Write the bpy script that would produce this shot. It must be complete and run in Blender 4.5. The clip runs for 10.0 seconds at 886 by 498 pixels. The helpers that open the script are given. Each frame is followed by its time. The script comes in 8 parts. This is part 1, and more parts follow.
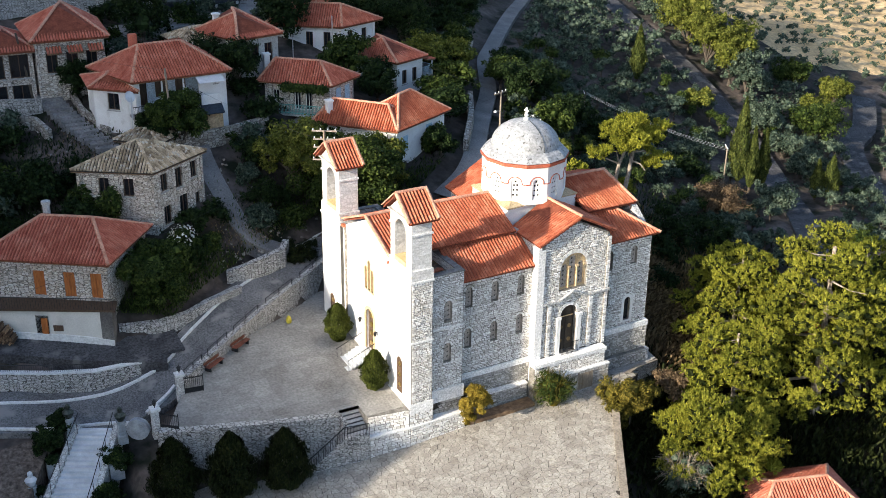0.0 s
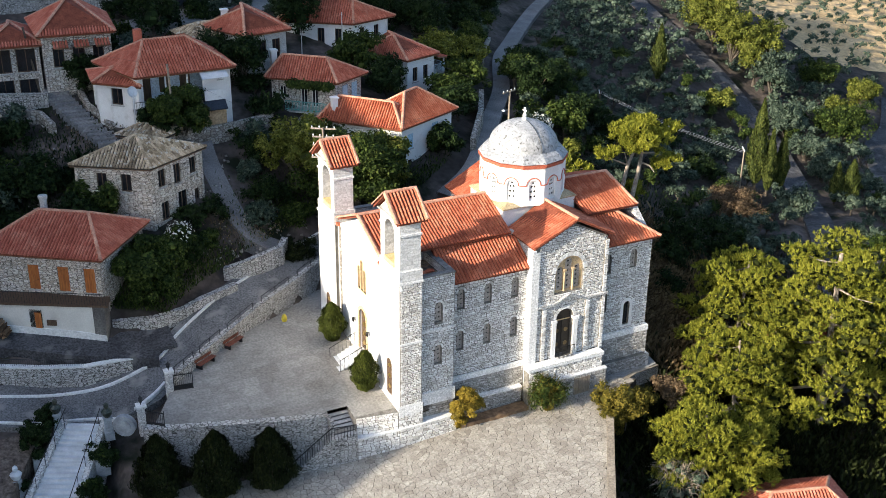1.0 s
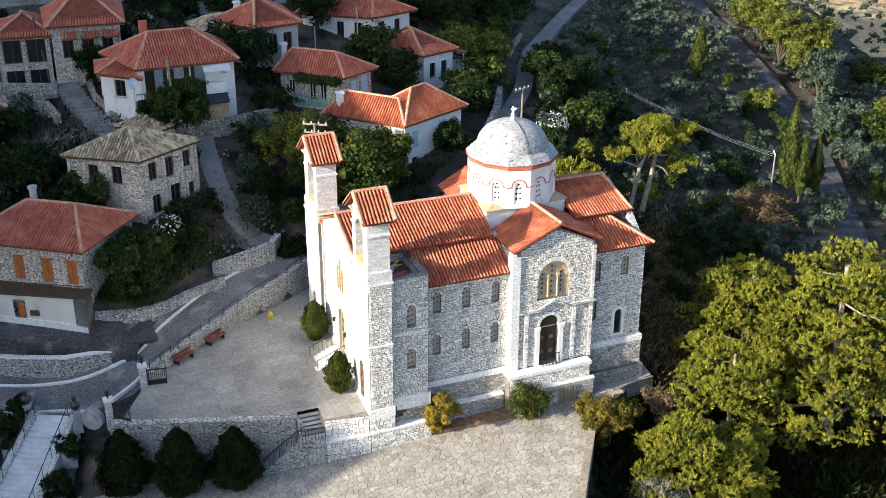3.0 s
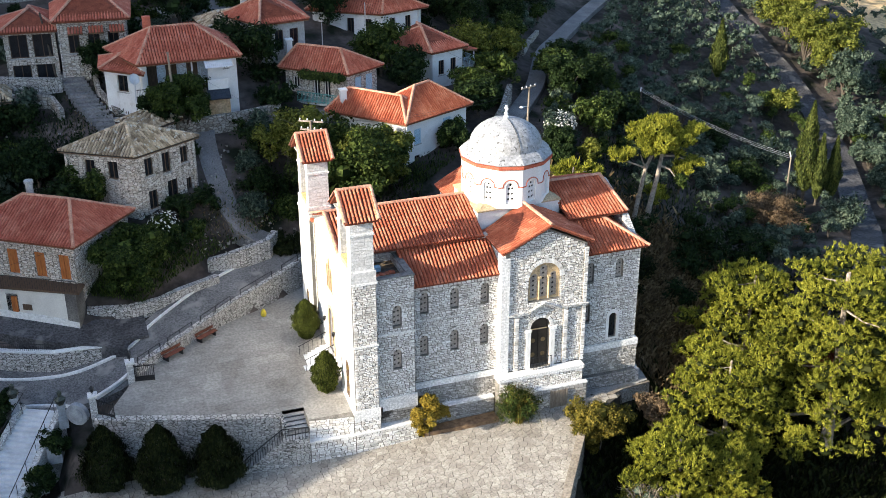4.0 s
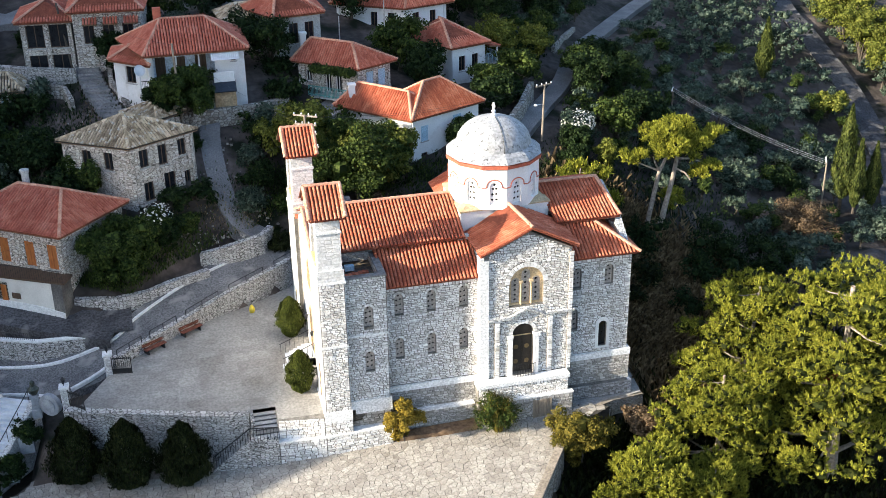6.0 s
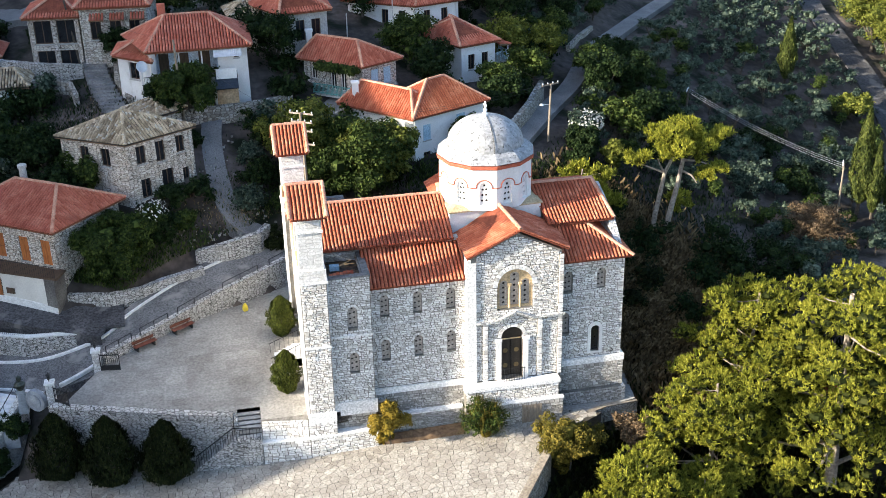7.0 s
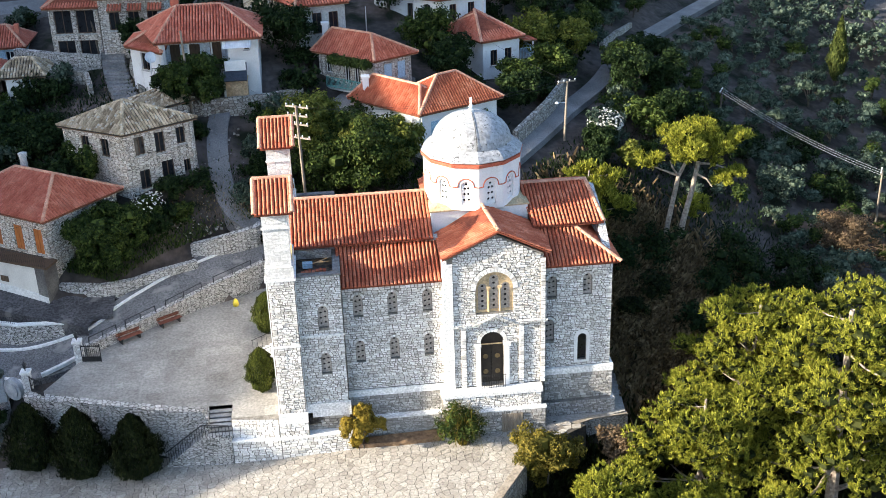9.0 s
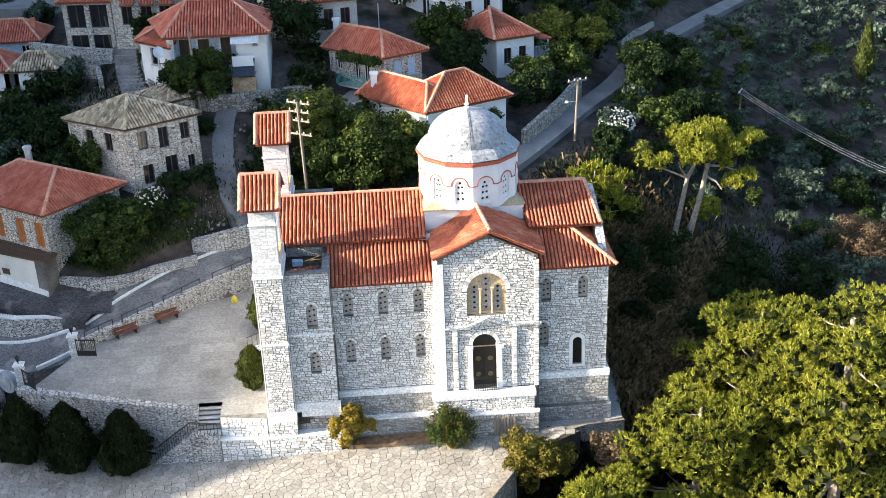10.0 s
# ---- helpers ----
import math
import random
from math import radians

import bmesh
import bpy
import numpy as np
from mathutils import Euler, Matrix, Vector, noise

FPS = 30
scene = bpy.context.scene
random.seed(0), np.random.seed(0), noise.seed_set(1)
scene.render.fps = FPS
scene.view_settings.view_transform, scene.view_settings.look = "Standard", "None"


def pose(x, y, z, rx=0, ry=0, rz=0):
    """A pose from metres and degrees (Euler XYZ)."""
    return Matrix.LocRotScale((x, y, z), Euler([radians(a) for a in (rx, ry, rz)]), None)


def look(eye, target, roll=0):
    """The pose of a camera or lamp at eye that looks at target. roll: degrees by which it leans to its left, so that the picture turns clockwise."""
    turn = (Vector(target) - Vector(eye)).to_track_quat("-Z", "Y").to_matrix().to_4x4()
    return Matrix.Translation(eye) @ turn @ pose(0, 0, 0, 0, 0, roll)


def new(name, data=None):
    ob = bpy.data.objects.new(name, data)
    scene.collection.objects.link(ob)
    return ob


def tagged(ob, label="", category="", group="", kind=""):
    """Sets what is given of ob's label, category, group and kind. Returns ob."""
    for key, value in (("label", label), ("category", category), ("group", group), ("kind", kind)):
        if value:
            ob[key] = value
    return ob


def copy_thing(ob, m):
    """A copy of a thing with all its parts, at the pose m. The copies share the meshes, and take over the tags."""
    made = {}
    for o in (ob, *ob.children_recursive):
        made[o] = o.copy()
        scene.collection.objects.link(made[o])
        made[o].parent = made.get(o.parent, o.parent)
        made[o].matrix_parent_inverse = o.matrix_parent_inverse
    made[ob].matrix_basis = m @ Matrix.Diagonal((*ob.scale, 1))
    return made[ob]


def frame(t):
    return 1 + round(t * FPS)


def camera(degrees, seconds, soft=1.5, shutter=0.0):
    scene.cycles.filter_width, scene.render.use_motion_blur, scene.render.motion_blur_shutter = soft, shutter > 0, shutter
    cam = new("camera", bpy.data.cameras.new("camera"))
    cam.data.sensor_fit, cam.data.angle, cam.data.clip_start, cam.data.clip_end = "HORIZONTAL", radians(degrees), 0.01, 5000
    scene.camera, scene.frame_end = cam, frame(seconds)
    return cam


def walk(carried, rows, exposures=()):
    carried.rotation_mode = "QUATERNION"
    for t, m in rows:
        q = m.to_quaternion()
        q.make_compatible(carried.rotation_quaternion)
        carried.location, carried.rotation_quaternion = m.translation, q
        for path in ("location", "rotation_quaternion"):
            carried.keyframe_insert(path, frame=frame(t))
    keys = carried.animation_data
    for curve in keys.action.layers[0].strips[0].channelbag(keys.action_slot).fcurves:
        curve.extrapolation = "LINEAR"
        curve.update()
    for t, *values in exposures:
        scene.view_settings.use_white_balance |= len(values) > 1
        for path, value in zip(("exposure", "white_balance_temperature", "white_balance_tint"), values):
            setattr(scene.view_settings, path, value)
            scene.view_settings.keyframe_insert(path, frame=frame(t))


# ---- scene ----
cam = camera(41.9, 10.0, soft=0.8)
PATH = [
    (0, (-31.346, -59.129, 41.954), (-30.443, -57.542, 41.137), 0.9),
    (0.5, (-29.459, -59.613, 41.997), (-28.594, -58.008, 41.175), 0.9),
    (1, (-27.729, -59.928, 41.902), (-26.896, -58.307, 41.078), 0.8),
    (1.5, (-25.836, -60.292, 41.864), (-25.038, -58.656, 41.036), 0.7),
    (2, (-23.793, -60.648, 41.814), (-23.034, -58.994, 40.982), 0.6),
    (2.5, (-21.762, -61.005, 41.707), (-21.042, -59.336, 40.874), 0.4),
    (4, (-15.744, -61.749, 41.454), (-15.141, -60.038, 40.613), -0.1),
    (4.5, (-13.667, -61.928, 41.201), (-13.105, -60.203, 40.359), -0.3),
    (5, (-11.65, -61.944, 41.006), (-11.129, -60.207, 40.164), -0.5),
    (5.5, (-9.587, -62.002, 40.798), (-9.109, -60.252, 39.955), -0.7),
    (7, (-3.489, -61.78, 40.184), (-3.137, -60.001, 39.34), -1.2),
    (7.5, (-1.359, -61.58, 39.884), (-1.052, -59.793, 39.041), -1.5),
    (8, (0.586, -61.333, 39.632), (0.852, -59.539, 38.789), -1.6),
    (8.5, (2.497, -61.03, 39.289), (2.721, -59.229, 38.447), -1.8),
    (9, (4.314, -60.711, 39.008), (4.494, -58.905, 38.167), -1.9),
    (9.5, (6.12, -60.356, 38.68), (6.256, -58.545, 37.841), -2.1),
    (10, (7.779, -59.981, 38.438), (7.875, -58.168, 37.599), -2.1),
]
walk(cam, [(t, look(eye, target, roll)) for t, eye, target, roll in PATH], exposures=[(0, 1.02), (10, 1.63)])

# ---- light ----
SUN_AZ, SUN_EL = 9.5, 20.5   # degrees south of the church's west, and above the horizon
sun_from = Vector((-math.cos(radians(SUN_EL)) * math.cos(radians(SUN_AZ)), -math.cos(radians(SUN_EL)) * math.sin(radians(SUN_AZ)), math.sin(radians(SUN_EL))))
sun = new("sun", bpy.data.lights.new("sun", "SUN"))
sun.data.energy, sun.data.angle, sun.data.color = 4.7, radians(0.55), (1.0, 0.905, 0.75)
sun.matrix_world = look(sun_from * 100, (0, 0, 0))
world = bpy.data.worlds.new("sky")
scene.world = world
world.use_nodes = True
wn = world.node_tree.nodes
sky = wn.new("ShaderNodeTexSky")
sky.sky_type, sky.sun_disc = "NISHITA", False
sky.sun_elevation = radians(SUN_EL)
sky.ozone_density, sky.dust_density = 2.5, 2.0
sky.sun_rotation = math.atan2(sun_from.x, sun_from.y)
wn["Background"].inputs["Strength"].default_value = 0.145
world.node_tree.links.new(sky.outputs[0], wn["Background"].inputs["Color"])


# ---- materials ----
def surface(name, stops, scale=1.0, rough=0.85, bump=0.3, fine=18.0, bump_size=0.02, stretch=(1, 1, 1), metallic=0.0, spot=None, island=0.0, grain=0.28):
    """Two scales of noise over world places: colour from stops, stains from spot=(colour, scale, low, high), relief from the fine noise."""
    m = bpy.data.materials.new(name)
    m.use_nodes = True
    nt, n, l = m.node_tree, m.node_tree.nodes, m.node_tree.links
    b = n["Principled BSDF"]
    geo = n.new("ShaderNodeNewGeometry")
    mp = n.new("ShaderNodeMapping")
    mp.inputs["Scale"].default_value = stretch
    l.new(geo.outputs["Position"], mp.inputs["Vector"])
    big = n.new("ShaderNodeTexNoise")
    big.inputs["Scale"].default_value, big.inputs["Detail"].default_value = scale, 6
    l.new(mp.outputs[0], big.inputs["Vector"])
    ramp = n.new("ShaderNodeValToRGB")
    while len(ramp.color_ramp.elements) < len(stops):
        ramp.color_ramp.elements.new(0.5)
    for k, c in enumerate(stops):
        e = ramp.color_ramp.elements[k]
        e.position, e.color = 0.3 + 0.4 * k / max(1, len(stops) - 1), (*c, 1)
    val = big.outputs["Fac"]
    if island:
        lot = n.new("ShaderNodeObjectInfo")
        both_lots = n.new("ShaderNodeMath")
        both_lots.operation = "ADD"
        l.new(geo.outputs["Random Per Island"], both_lots.inputs[0])
        l.new(lot.outputs["Random"], both_lots.inputs[1])
        wrap = n.new("ShaderNodeMath")
        wrap.operation = "FRACT"
        l.new(both_lots.outputs[0], wrap.inputs[0])
        mix = n.new("ShaderNodeMix")
        mix.inputs[0].default_value = island
        l.new(val, mix.inputs[2])
        mr = n.new("ShaderNodeMapRange")
        mr.inputs[3].default_value, mr.inputs[4].default_value = 0.25, 0.75
        l.new(wrap.outputs[0], mr.inputs[0])
        l.new(mr.outputs[0], mix.inputs[3])
        val = mix.outputs[0]
    l.new(val, ramp.inputs[0])
    col = ramp.outputs[0]
    if grain:
        gn = n.new("ShaderNodeTexNoise")
        gn.inputs["Scale"].default_value, gn.inputs["Detail"].default_value = fine * 0.55, 8
        l.new(mp.outputs[0], gn.inputs["Vector"])
        gr = n.new("ShaderNodeMapRange")
        gr.inputs[1].default_value, gr.inputs[2].default_value = 0.33, 0.67
        gr.inputs[3].default_value, gr.inputs[4].default_value = 1 - grain, 1 + grain
        l.new(gn.outputs["Fac"], gr.inputs[0])
        gm = n.new("ShaderNodeMix")
        gm.data_type, gm.blend_type = "RGBA", "MULTIPLY"
        gm.inputs[0].default_value = 1
        l.new(col, gm.inputs[6])
        l.new(gr.outputs[0], gm.inputs[7])
        col = gm.outputs[2]
    if spot:
        sn = n.new("ShaderNodeTexNoise")
        sn.inputs["Scale"].default_value, sn.inputs["Detail"].default_value = spot[1], 8
        l.new(geo.outputs["Position"], sn.inputs["Vector"])
        r2 = n.new("ShaderNodeMapRange")
        r2.inputs[1].default_value, r2.inputs[2].default_value = spot[2], spot[3]
        l.new(sn.outputs["Fac"], r2.inputs[0])
        mx = n.new("ShaderNodeMix")
        mx.data_type = "RGBA"
        l.new(r2.outputs[0], mx.inputs[0])
        l.new(col, mx.inputs[6])
        mx.inputs[7].default_value = (*spot[0], 1)
        col = mx.outputs[2]
    l.new(col, b.inputs["Base Color"])
    b.inputs["Roughness"].default_value, b.inputs["Metallic"].default_value = rough, metallic
    b.inputs["Specular IOR Level"].default_value = 0.5 if rough < 0.55 else 0.2
    if bump:
        fn = n.new("ShaderNodeTexNoise")
        fn.inputs["Scale"].default_value, fn.inputs["Detail"].default_value = fine, 4
        l.new(mp.outputs[0], fn.inputs["Vector"])
        bp = n.new("ShaderNodeBump")
        bp.inputs["Strength"].default_value, bp.inputs["Distance"].default_value = bump, bump_size
        l.new(fn.outputs["Fac"], bp.inputs["Height"])
        l.new(bp.outputs[0], b.inputs["Normal"])
    return m


def rubble(name, stones, mortar, size=0.3, flat=1.6, joint=0.07, depth=0.06, rough=0.9):
    """Rubble masonry: uneven stones with recessed joints, each with its own tone."""
    m = bpy.data.materials.new(name)
    m.use_nodes = True
    n, l = m.node_tree.nodes, m.node_tree.links
    b = n["Principled BSDF"]
    geo = n.new("ShaderNodeNewGeometry")
    warp = n.new("ShaderNodeTexNoise")
    warp.inputs["Scale"].default_value = 2.5
    l.new(geo.outputs["Position"], warp.inputs["Vector"])
    add = n.new("ShaderNodeVectorMath")
    add.operation = "MULTIPLY_ADD"
    l.new(warp.outputs["Color"], add.inputs[0])
    add.inputs[1].default_value = (0.14, 0.14, 0.1)
    l.new(geo.outputs["Position"], add.inputs[2])
    mp = n.new("ShaderNodeMapping")
    mp.inputs["Scale"].default_value = (1 / size, 1 / size, flat / size)
    l.new(add.outputs[0], mp.inputs["Vector"])
    edge = n.new("ShaderNodeTexVoronoi")
    edge.feature = "DISTANCE_TO_EDGE"
    edge.inputs["Scale"].default_value = 1
    cell = n.new("ShaderNodeTexVoronoi")
    cell.inputs["Scale"].default_value = 1
    for v in (edge, cell):
        v.inputs["Randomness"].default_value = 0.74
        l.new(mp.outputs[0], v.inputs["Vector"])
    sep = n.new("ShaderNodeSeparateColor")
    l.new(cell.outputs["Color"], sep.inputs[0])
    ramp = n.new("ShaderNodeValToRGB")
    while len(ramp.color_ramp.elements) < len(stones):
        ramp.color_ramp.elements.new(0.5)
    for k, c in enumerate(stones):
        ramp.color_ramp.elements[k].position, ramp.color_ramp.elements[k].color = k / (len(stones) - 1), (*c, 1)
    l.new(sep.outputs[0], ramp.inputs[0])
    grain = n.new("ShaderNodeTexNoise")
    grain.inputs["Scale"].default_value, grain.inputs["Detail"].default_value = 7, 8
    l.new(geo.outputs["Position"], grain.inputs["Vector"])
    gm = n.new("ShaderNodeMapRange")
    gm.inputs[1].default_value, gm.inputs[2].default_value, gm.inputs[3].default_value, gm.inputs[4].default_value = 0.3, 0.7, 0.72, 1.1
    l.new(grain.outputs["Fac"], gm.inputs[0])
    mul = n.new("ShaderNodeMix")
    mul.data_type, mul.blend_type = "RGBA", "MULTIPLY"
    mul.inputs[0].default_value = 1
    l.new(ramp.outputs[0], mul.inputs[6])
    l.new(gm.outputs[0], mul.inputs[7])
    jm = n.new("ShaderNodeMapRange")
    jm.inputs[1].default_value, jm.inputs[2].default_value = joint * 0.4, joint
    l.new(edge.outputs["Distance"], jm.inputs[0])
    mx = n.new("ShaderNodeMix")
    mx.data_type = "RGBA"
    l.new(jm.outputs[0], mx.inputs[0])
    mx.inputs[6].default_value = (*mortar, 1)
    l.new(mul.outputs[2], mx.inputs[7])
    l.new(mx.outputs[2], b.inputs["Base Color"])
    b.inputs["Roughness"].default_value, b.inputs["Specular IOR Level"].default_value = rough, 0.15
    hm = n.new("ShaderNodeMapRange")
    hm.inputs[2].default_value = joint * 2.2
    l.new(edge.outputs["Distance"], hm.inputs[0])
    hs = n.new("ShaderNodeMath")
    hs.operation = "MULTIPLY_ADD"
    l.new(grain.outputs["Fac"], hs.inputs[0])
    hs.inputs[1].default_value = 0.35
    l.new(hm.outputs[0], hs.inputs[2])
    h2 = n.new("ShaderNodeMath")
    h2.operation = "MULTIPLY_ADD"
    l.new(sep.outputs[1], h2.inputs[0])
    h2.inputs[1].default_value = 0.5
    l.new(hs.outputs[0], h2.inputs[2])
    bp = n.new("ShaderNodeBump")
    bp.inputs["Strength"].default_value, bp.inputs["Distance"].default_value = 0.9, depth
    l.new(h2.outputs[0], bp.inputs["Height"])
    l.new(bp.outputs[0], b.inputs["Normal"])
    return m


STONE = rubble("white_rubble", [(0.56, 0.545, 0.52), (0.74, 0.73, 0.71), (0.82, 0.81, 0.8), (0.66, 0.64, 0.61), (0.85, 0.84, 0.83)], (0.26, 0.25, 0.235), 0.27, 2.5, 0.055, 0.05)
FACE = surface("pale_limestone", [(0.46, 0.435, 0.4), (0.67, 0.645, 0.61), (0.79, 0.77, 0.745), (0.86, 0.85, 0.83)], 1.3, 0.85, 0.5, 14, 0.025, island=0.72, grain=0.16)
MORTAR = surface("grey_lime_mortar", [(0.13, 0.12, 0.105), (0.25, 0.235, 0.21)], 2.2, 0.95, 0.4, 20, 0.02)
FACE_GREY = surface("grey_limestone", [(0.26, 0.245, 0.22), (0.43, 0.41, 0.38), (0.6, 0.58, 0.55)], 1.3, 0.88, 0.5, 14, 0.025, island=0.72, grain=0.18)
STONE_MID = rubble("pale_wall_rubble", [(0.42, 0.4, 0.37), (0.6, 0.58, 0.55), (0.7, 0.68, 0.65), (0.5, 0.475, 0.44)], (0.1, 0.095, 0.085), 0.28, 2.2, 0.085)
STONE_WALL = rubble("field_rubble", [(0.28, 0.25, 0.21), (0.45, 0.42, 0.37), (0.55, 0.52, 0.47), (0.36, 0.32, 0.27)], (0.16, 0.14, 0.12), 0.34, 1.5, 0.1)
STONE_HOUSE = rubble("house_rubble", [(0.5, 0.44, 0.37), (0.72, 0.66, 0.58), (0.85, 0.81, 0.75), (0.62, 0.53, 0.44)], (0.13, 0.115, 0.095), 0.3, 2.0, 0.075)
BLOCKS = rubble("coursed_blocks", [(0.66, 0.65, 0.63), (0.78, 0.77, 0.75), (0.84, 0.83, 0.82)], (0.5, 0.49, 0.47), 0.4, 1.9, 0.03, 0.03)
ASHLAR = surface("dressed_stone", [(0.7, 0.69, 0.67), (0.83, 0.82, 0.81)], 1.6, 0.75, 0.35, 14, 0.02)
WHITE = surface("white_plaster", [(0.74, 0.73, 0.71), (0.84, 0.835, 0.82)], 0.9, 0.8, 0.15, 25, 0.01, spot=((0.52, 0.49, 0.44), 1.3, 0.6, 0.85), grain=0.07)
GREY_PLASTER = surface("grey_plaster", [(0.36, 0.355, 0.34), (0.5, 0.49, 0.47)], 0.7, 0.85, 0.2, 20, 0.01, spot=((0.3, 0.285, 0.26), 0.9, 0.58, 0.8))
YELLOW_PLASTER = surface("yellow_reveal", [(0.62, 0.45, 0.2), (0.7, 0.53, 0.28)], 2, 0.85, 0.1)
TILE = surface("orange_roof_tile", [(0.34, 0.085, 0.045), (0.47, 0.135, 0.07), (0.6, 0.23, 0.135)], 0.9, 0.8, 0.3, 30, 0.01, island=0.4)
TILE_RED = surface("red_roof_tile", [(0.36, 0.095, 0.058), (0.5, 0.15, 0.095), (0.62, 0.25, 0.17)], 0.8, 0.85, 0.3, 30, 0.01, island=0.4, spot=((0.24, 0.09, 0.065), 0.5, 0.62, 0.9))
CAP_TILE = surface("pale_ridge_tile", [(0.45, 0.2, 0.13), (0.62, 0.36, 0.25)], 1.5, 0.85, 0.3, 20, 0.01, island=0.4)
TILE_OLD = surface("weathered_roof_tile", [(0.17, 0.12, 0.075), (0.43, 0.33, 0.215), (0.68, 0.55, 0.39)], 1.2, 0.95, 0.5, 20, 0.02, island=0.6, spot=((0.6, 0.55, 0.46), 2.6, 0.58, 0.64))
# Darker than the barrels: shade in the channels is put into this colour.
UNDER_TILE = surface("shaded_channel_tile", [(0.15, 0.042, 0.024), (0.26, 0.075, 0.043)], 2, 0.9)
DECK = surface("roof_timber", [(0.16, 0.1, 0.06), (0.24, 0.15, 0.09)], 2, 0.9)
DOME = surface("dome_render", [(0.27, 0.275, 0.285), (0.4, 0.405, 0.415)], 1.1, 0.6, 0.35, 9, 0.03, spot=((0.11, 0.11, 0.11), 5.5, 0.61, 0.66))
RED_PAINT = surface("red_paint", [(0.4, 0.1, 0.06), (0.5, 0.15, 0.09)], 3, 0.7, 0.1)
GLASS = surface("dark_glass", [(0.012, 0.014, 0.017), (0.02, 0.022, 0.026)], 2, 0.12, 0.0)
# Near-black colour that stands in for unlit depth behind openings.
DARK = surface("dark_opening", [(0.01, 0.01, 0.01), (0.018, 0.017, 0.016)], 2, 0.9, 0.0)
TRANSENNA = surface("pierced_panel", [(0.36, 0.32, 0.28), (0.48, 0.43, 0.38)], 3, 0.85, 0.2)
SAND = surface("sandstone", [(0.5, 0.36, 0.2), (0.62, 0.47, 0.29)], 2.5, 0.8, 0.2)
SHUTTER = surface("orange_shutter", [(0.34, 0.11, 0.03), (0.44, 0.16, 0.05)], 2, 0.6, 0.2, 30, 0.005, (1, 1, 0.1))
WOOD = surface("dark_wood", [(0.07, 0.045, 0.03), (0.13, 0.085, 0.055)], 3, 0.6, 0.3, 20, 0.005, (4, 4, 0.3))
POLE = surface("grey_timber", [(0.2, 0.16, 0.12), (0.32, 0.27, 0.21)], 3, 0.9, 0.4, 20, 0.01, (4, 4, 0.3))
IRON = surface("black_iron", [(0.015, 0.015, 0.016), (0.03, 0.03, 0.03)], 5, 0.5, 0.1, metallic=0.3)
METAL = surface("pale_metal", [(0.5, 0.5, 0.5), (0.6, 0.6, 0.6)], 5, 0.4, 0.1, metallic=0.6)
BRONZE = surface("bronze", [(0.05, 0.06, 0.05), (0.09, 0.1, 0.08)], 4, 0.45, 0.2, metallic=0.7)
SHUTTER_DARK = surface("bench_wood", [(0.13, 0.045, 0.028), (0.22, 0.085, 0.055)], 3, 0.6, 0.3)
GREY_MARBLE = surface("grey_marble", [(0.2, 0.22, 0.24), (0.36, 0.385, 0.41)], 1.8, 0.6, 0.2, grain=0.12)
MARBLE = surface("pale_marble", [(0.5, 0.52, 0.54), (0.68, 0.7, 0.72)], 1.5, 0.5, 0.1, grain=0.05)
BRASS = surface("brass", [(0.6, 0.45, 0.16), (0.7, 0.52, 0.22)], 4, 0.35, 0.1, metallic=0.9)
ASPHALT = surface("asphalt", [(0.1, 0.099, 0.1), (0.19, 0.187, 0.185)], 0.35, 0.9, 0.3, 16, 0.02, spot=((0.26, 0.25, 0.235), 0.8, 0.54, 0.66), grain=0.45)
ASPHALT_DARK = surface("dark_worn_asphalt", [(0.04, 0.04, 0.044), (0.09, 0.089, 0.092)], 0.5, 0.85, 0.3, 12, 0.02, spot=((0.16, 0.155, 0.15), 0.7, 0.57, 0.66), grain=0.5)
LANE = surface("pale_lane", [(0.15, 0.145, 0.14), (0.25, 0.24, 0.23)], 0.5, 0.95, 0.3, 20, 0.02)
CONCRETE = surface("courtyard_slab", [(0.22, 0.205, 0.185), (0.3, 0.285, 0.26), (0.4, 0.38, 0.35)], 0.3, 0.85, 0.3, 11, 0.012, spot=((0.2, 0.185, 0.17), 0.6, 0.56, 0.8), island=0.3, grain=0.22)
JOINT = surface("paving_joint", [(0.05, 0.045, 0.038), (0.085, 0.075, 0.062)], 1.5, 0.95, 0.3)
FLAG = surface("crazy_paving", [(0.25, 0.225, 0.19), (0.36, 0.33, 0.285), (0.46, 0.43, 0.375)], 0.5, 0.8, 0.3, 14, 0.012, island=0.45, spot=((0.29, 0.26, 0.22), 0.6, 0.5, 0.8))
KERB = surface("white_kerb", [(0.62, 0.62, 0.6), (0.78, 0.78, 0.76)], 2, 0.8, 0.3, 12, 0.015, grain=0.15)
EARTH = surface("hillside_earth", [(0.024, 0.021, 0.018), (0.075, 0.062, 0.054), (0.15, 0.122, 0.108)], 0.22, 0.95, 0.6, 3.0, 0.12, spot=((0.014, 0.018, 0.009), 0.35, 0.51, 0.64))
FIELD = surface("dry_field", [(0.46, 0.32, 0.16), (0.66, 0.48, 0.27)], 0.2, 0.95, 0.4, 3, 0.1)
SLOPE = surface("dry_slope", [(0.045, 0.032, 0.02), (0.11, 0.08, 0.048), (0.22, 0.16, 0.095)], 0.6, 0.95, 0.6, 5.0, 0.1)
# Near-black ground: deep shade is put into the colour.
SHADED_FLOOR = surface("shaded_floor", [(0.012, 0.011, 0.008), (0.028, 0.024, 0.016), (0.05, 0.04, 0.026)], 0.7, 0.95, 0.6, 6.0, 0.1)
DARK_WOOD = surface("blackened_wood", [(0.012, 0.01, 0.008), (0.028, 0.022, 0.018)], 3, 0.5, 0.3, 20, 0.005)
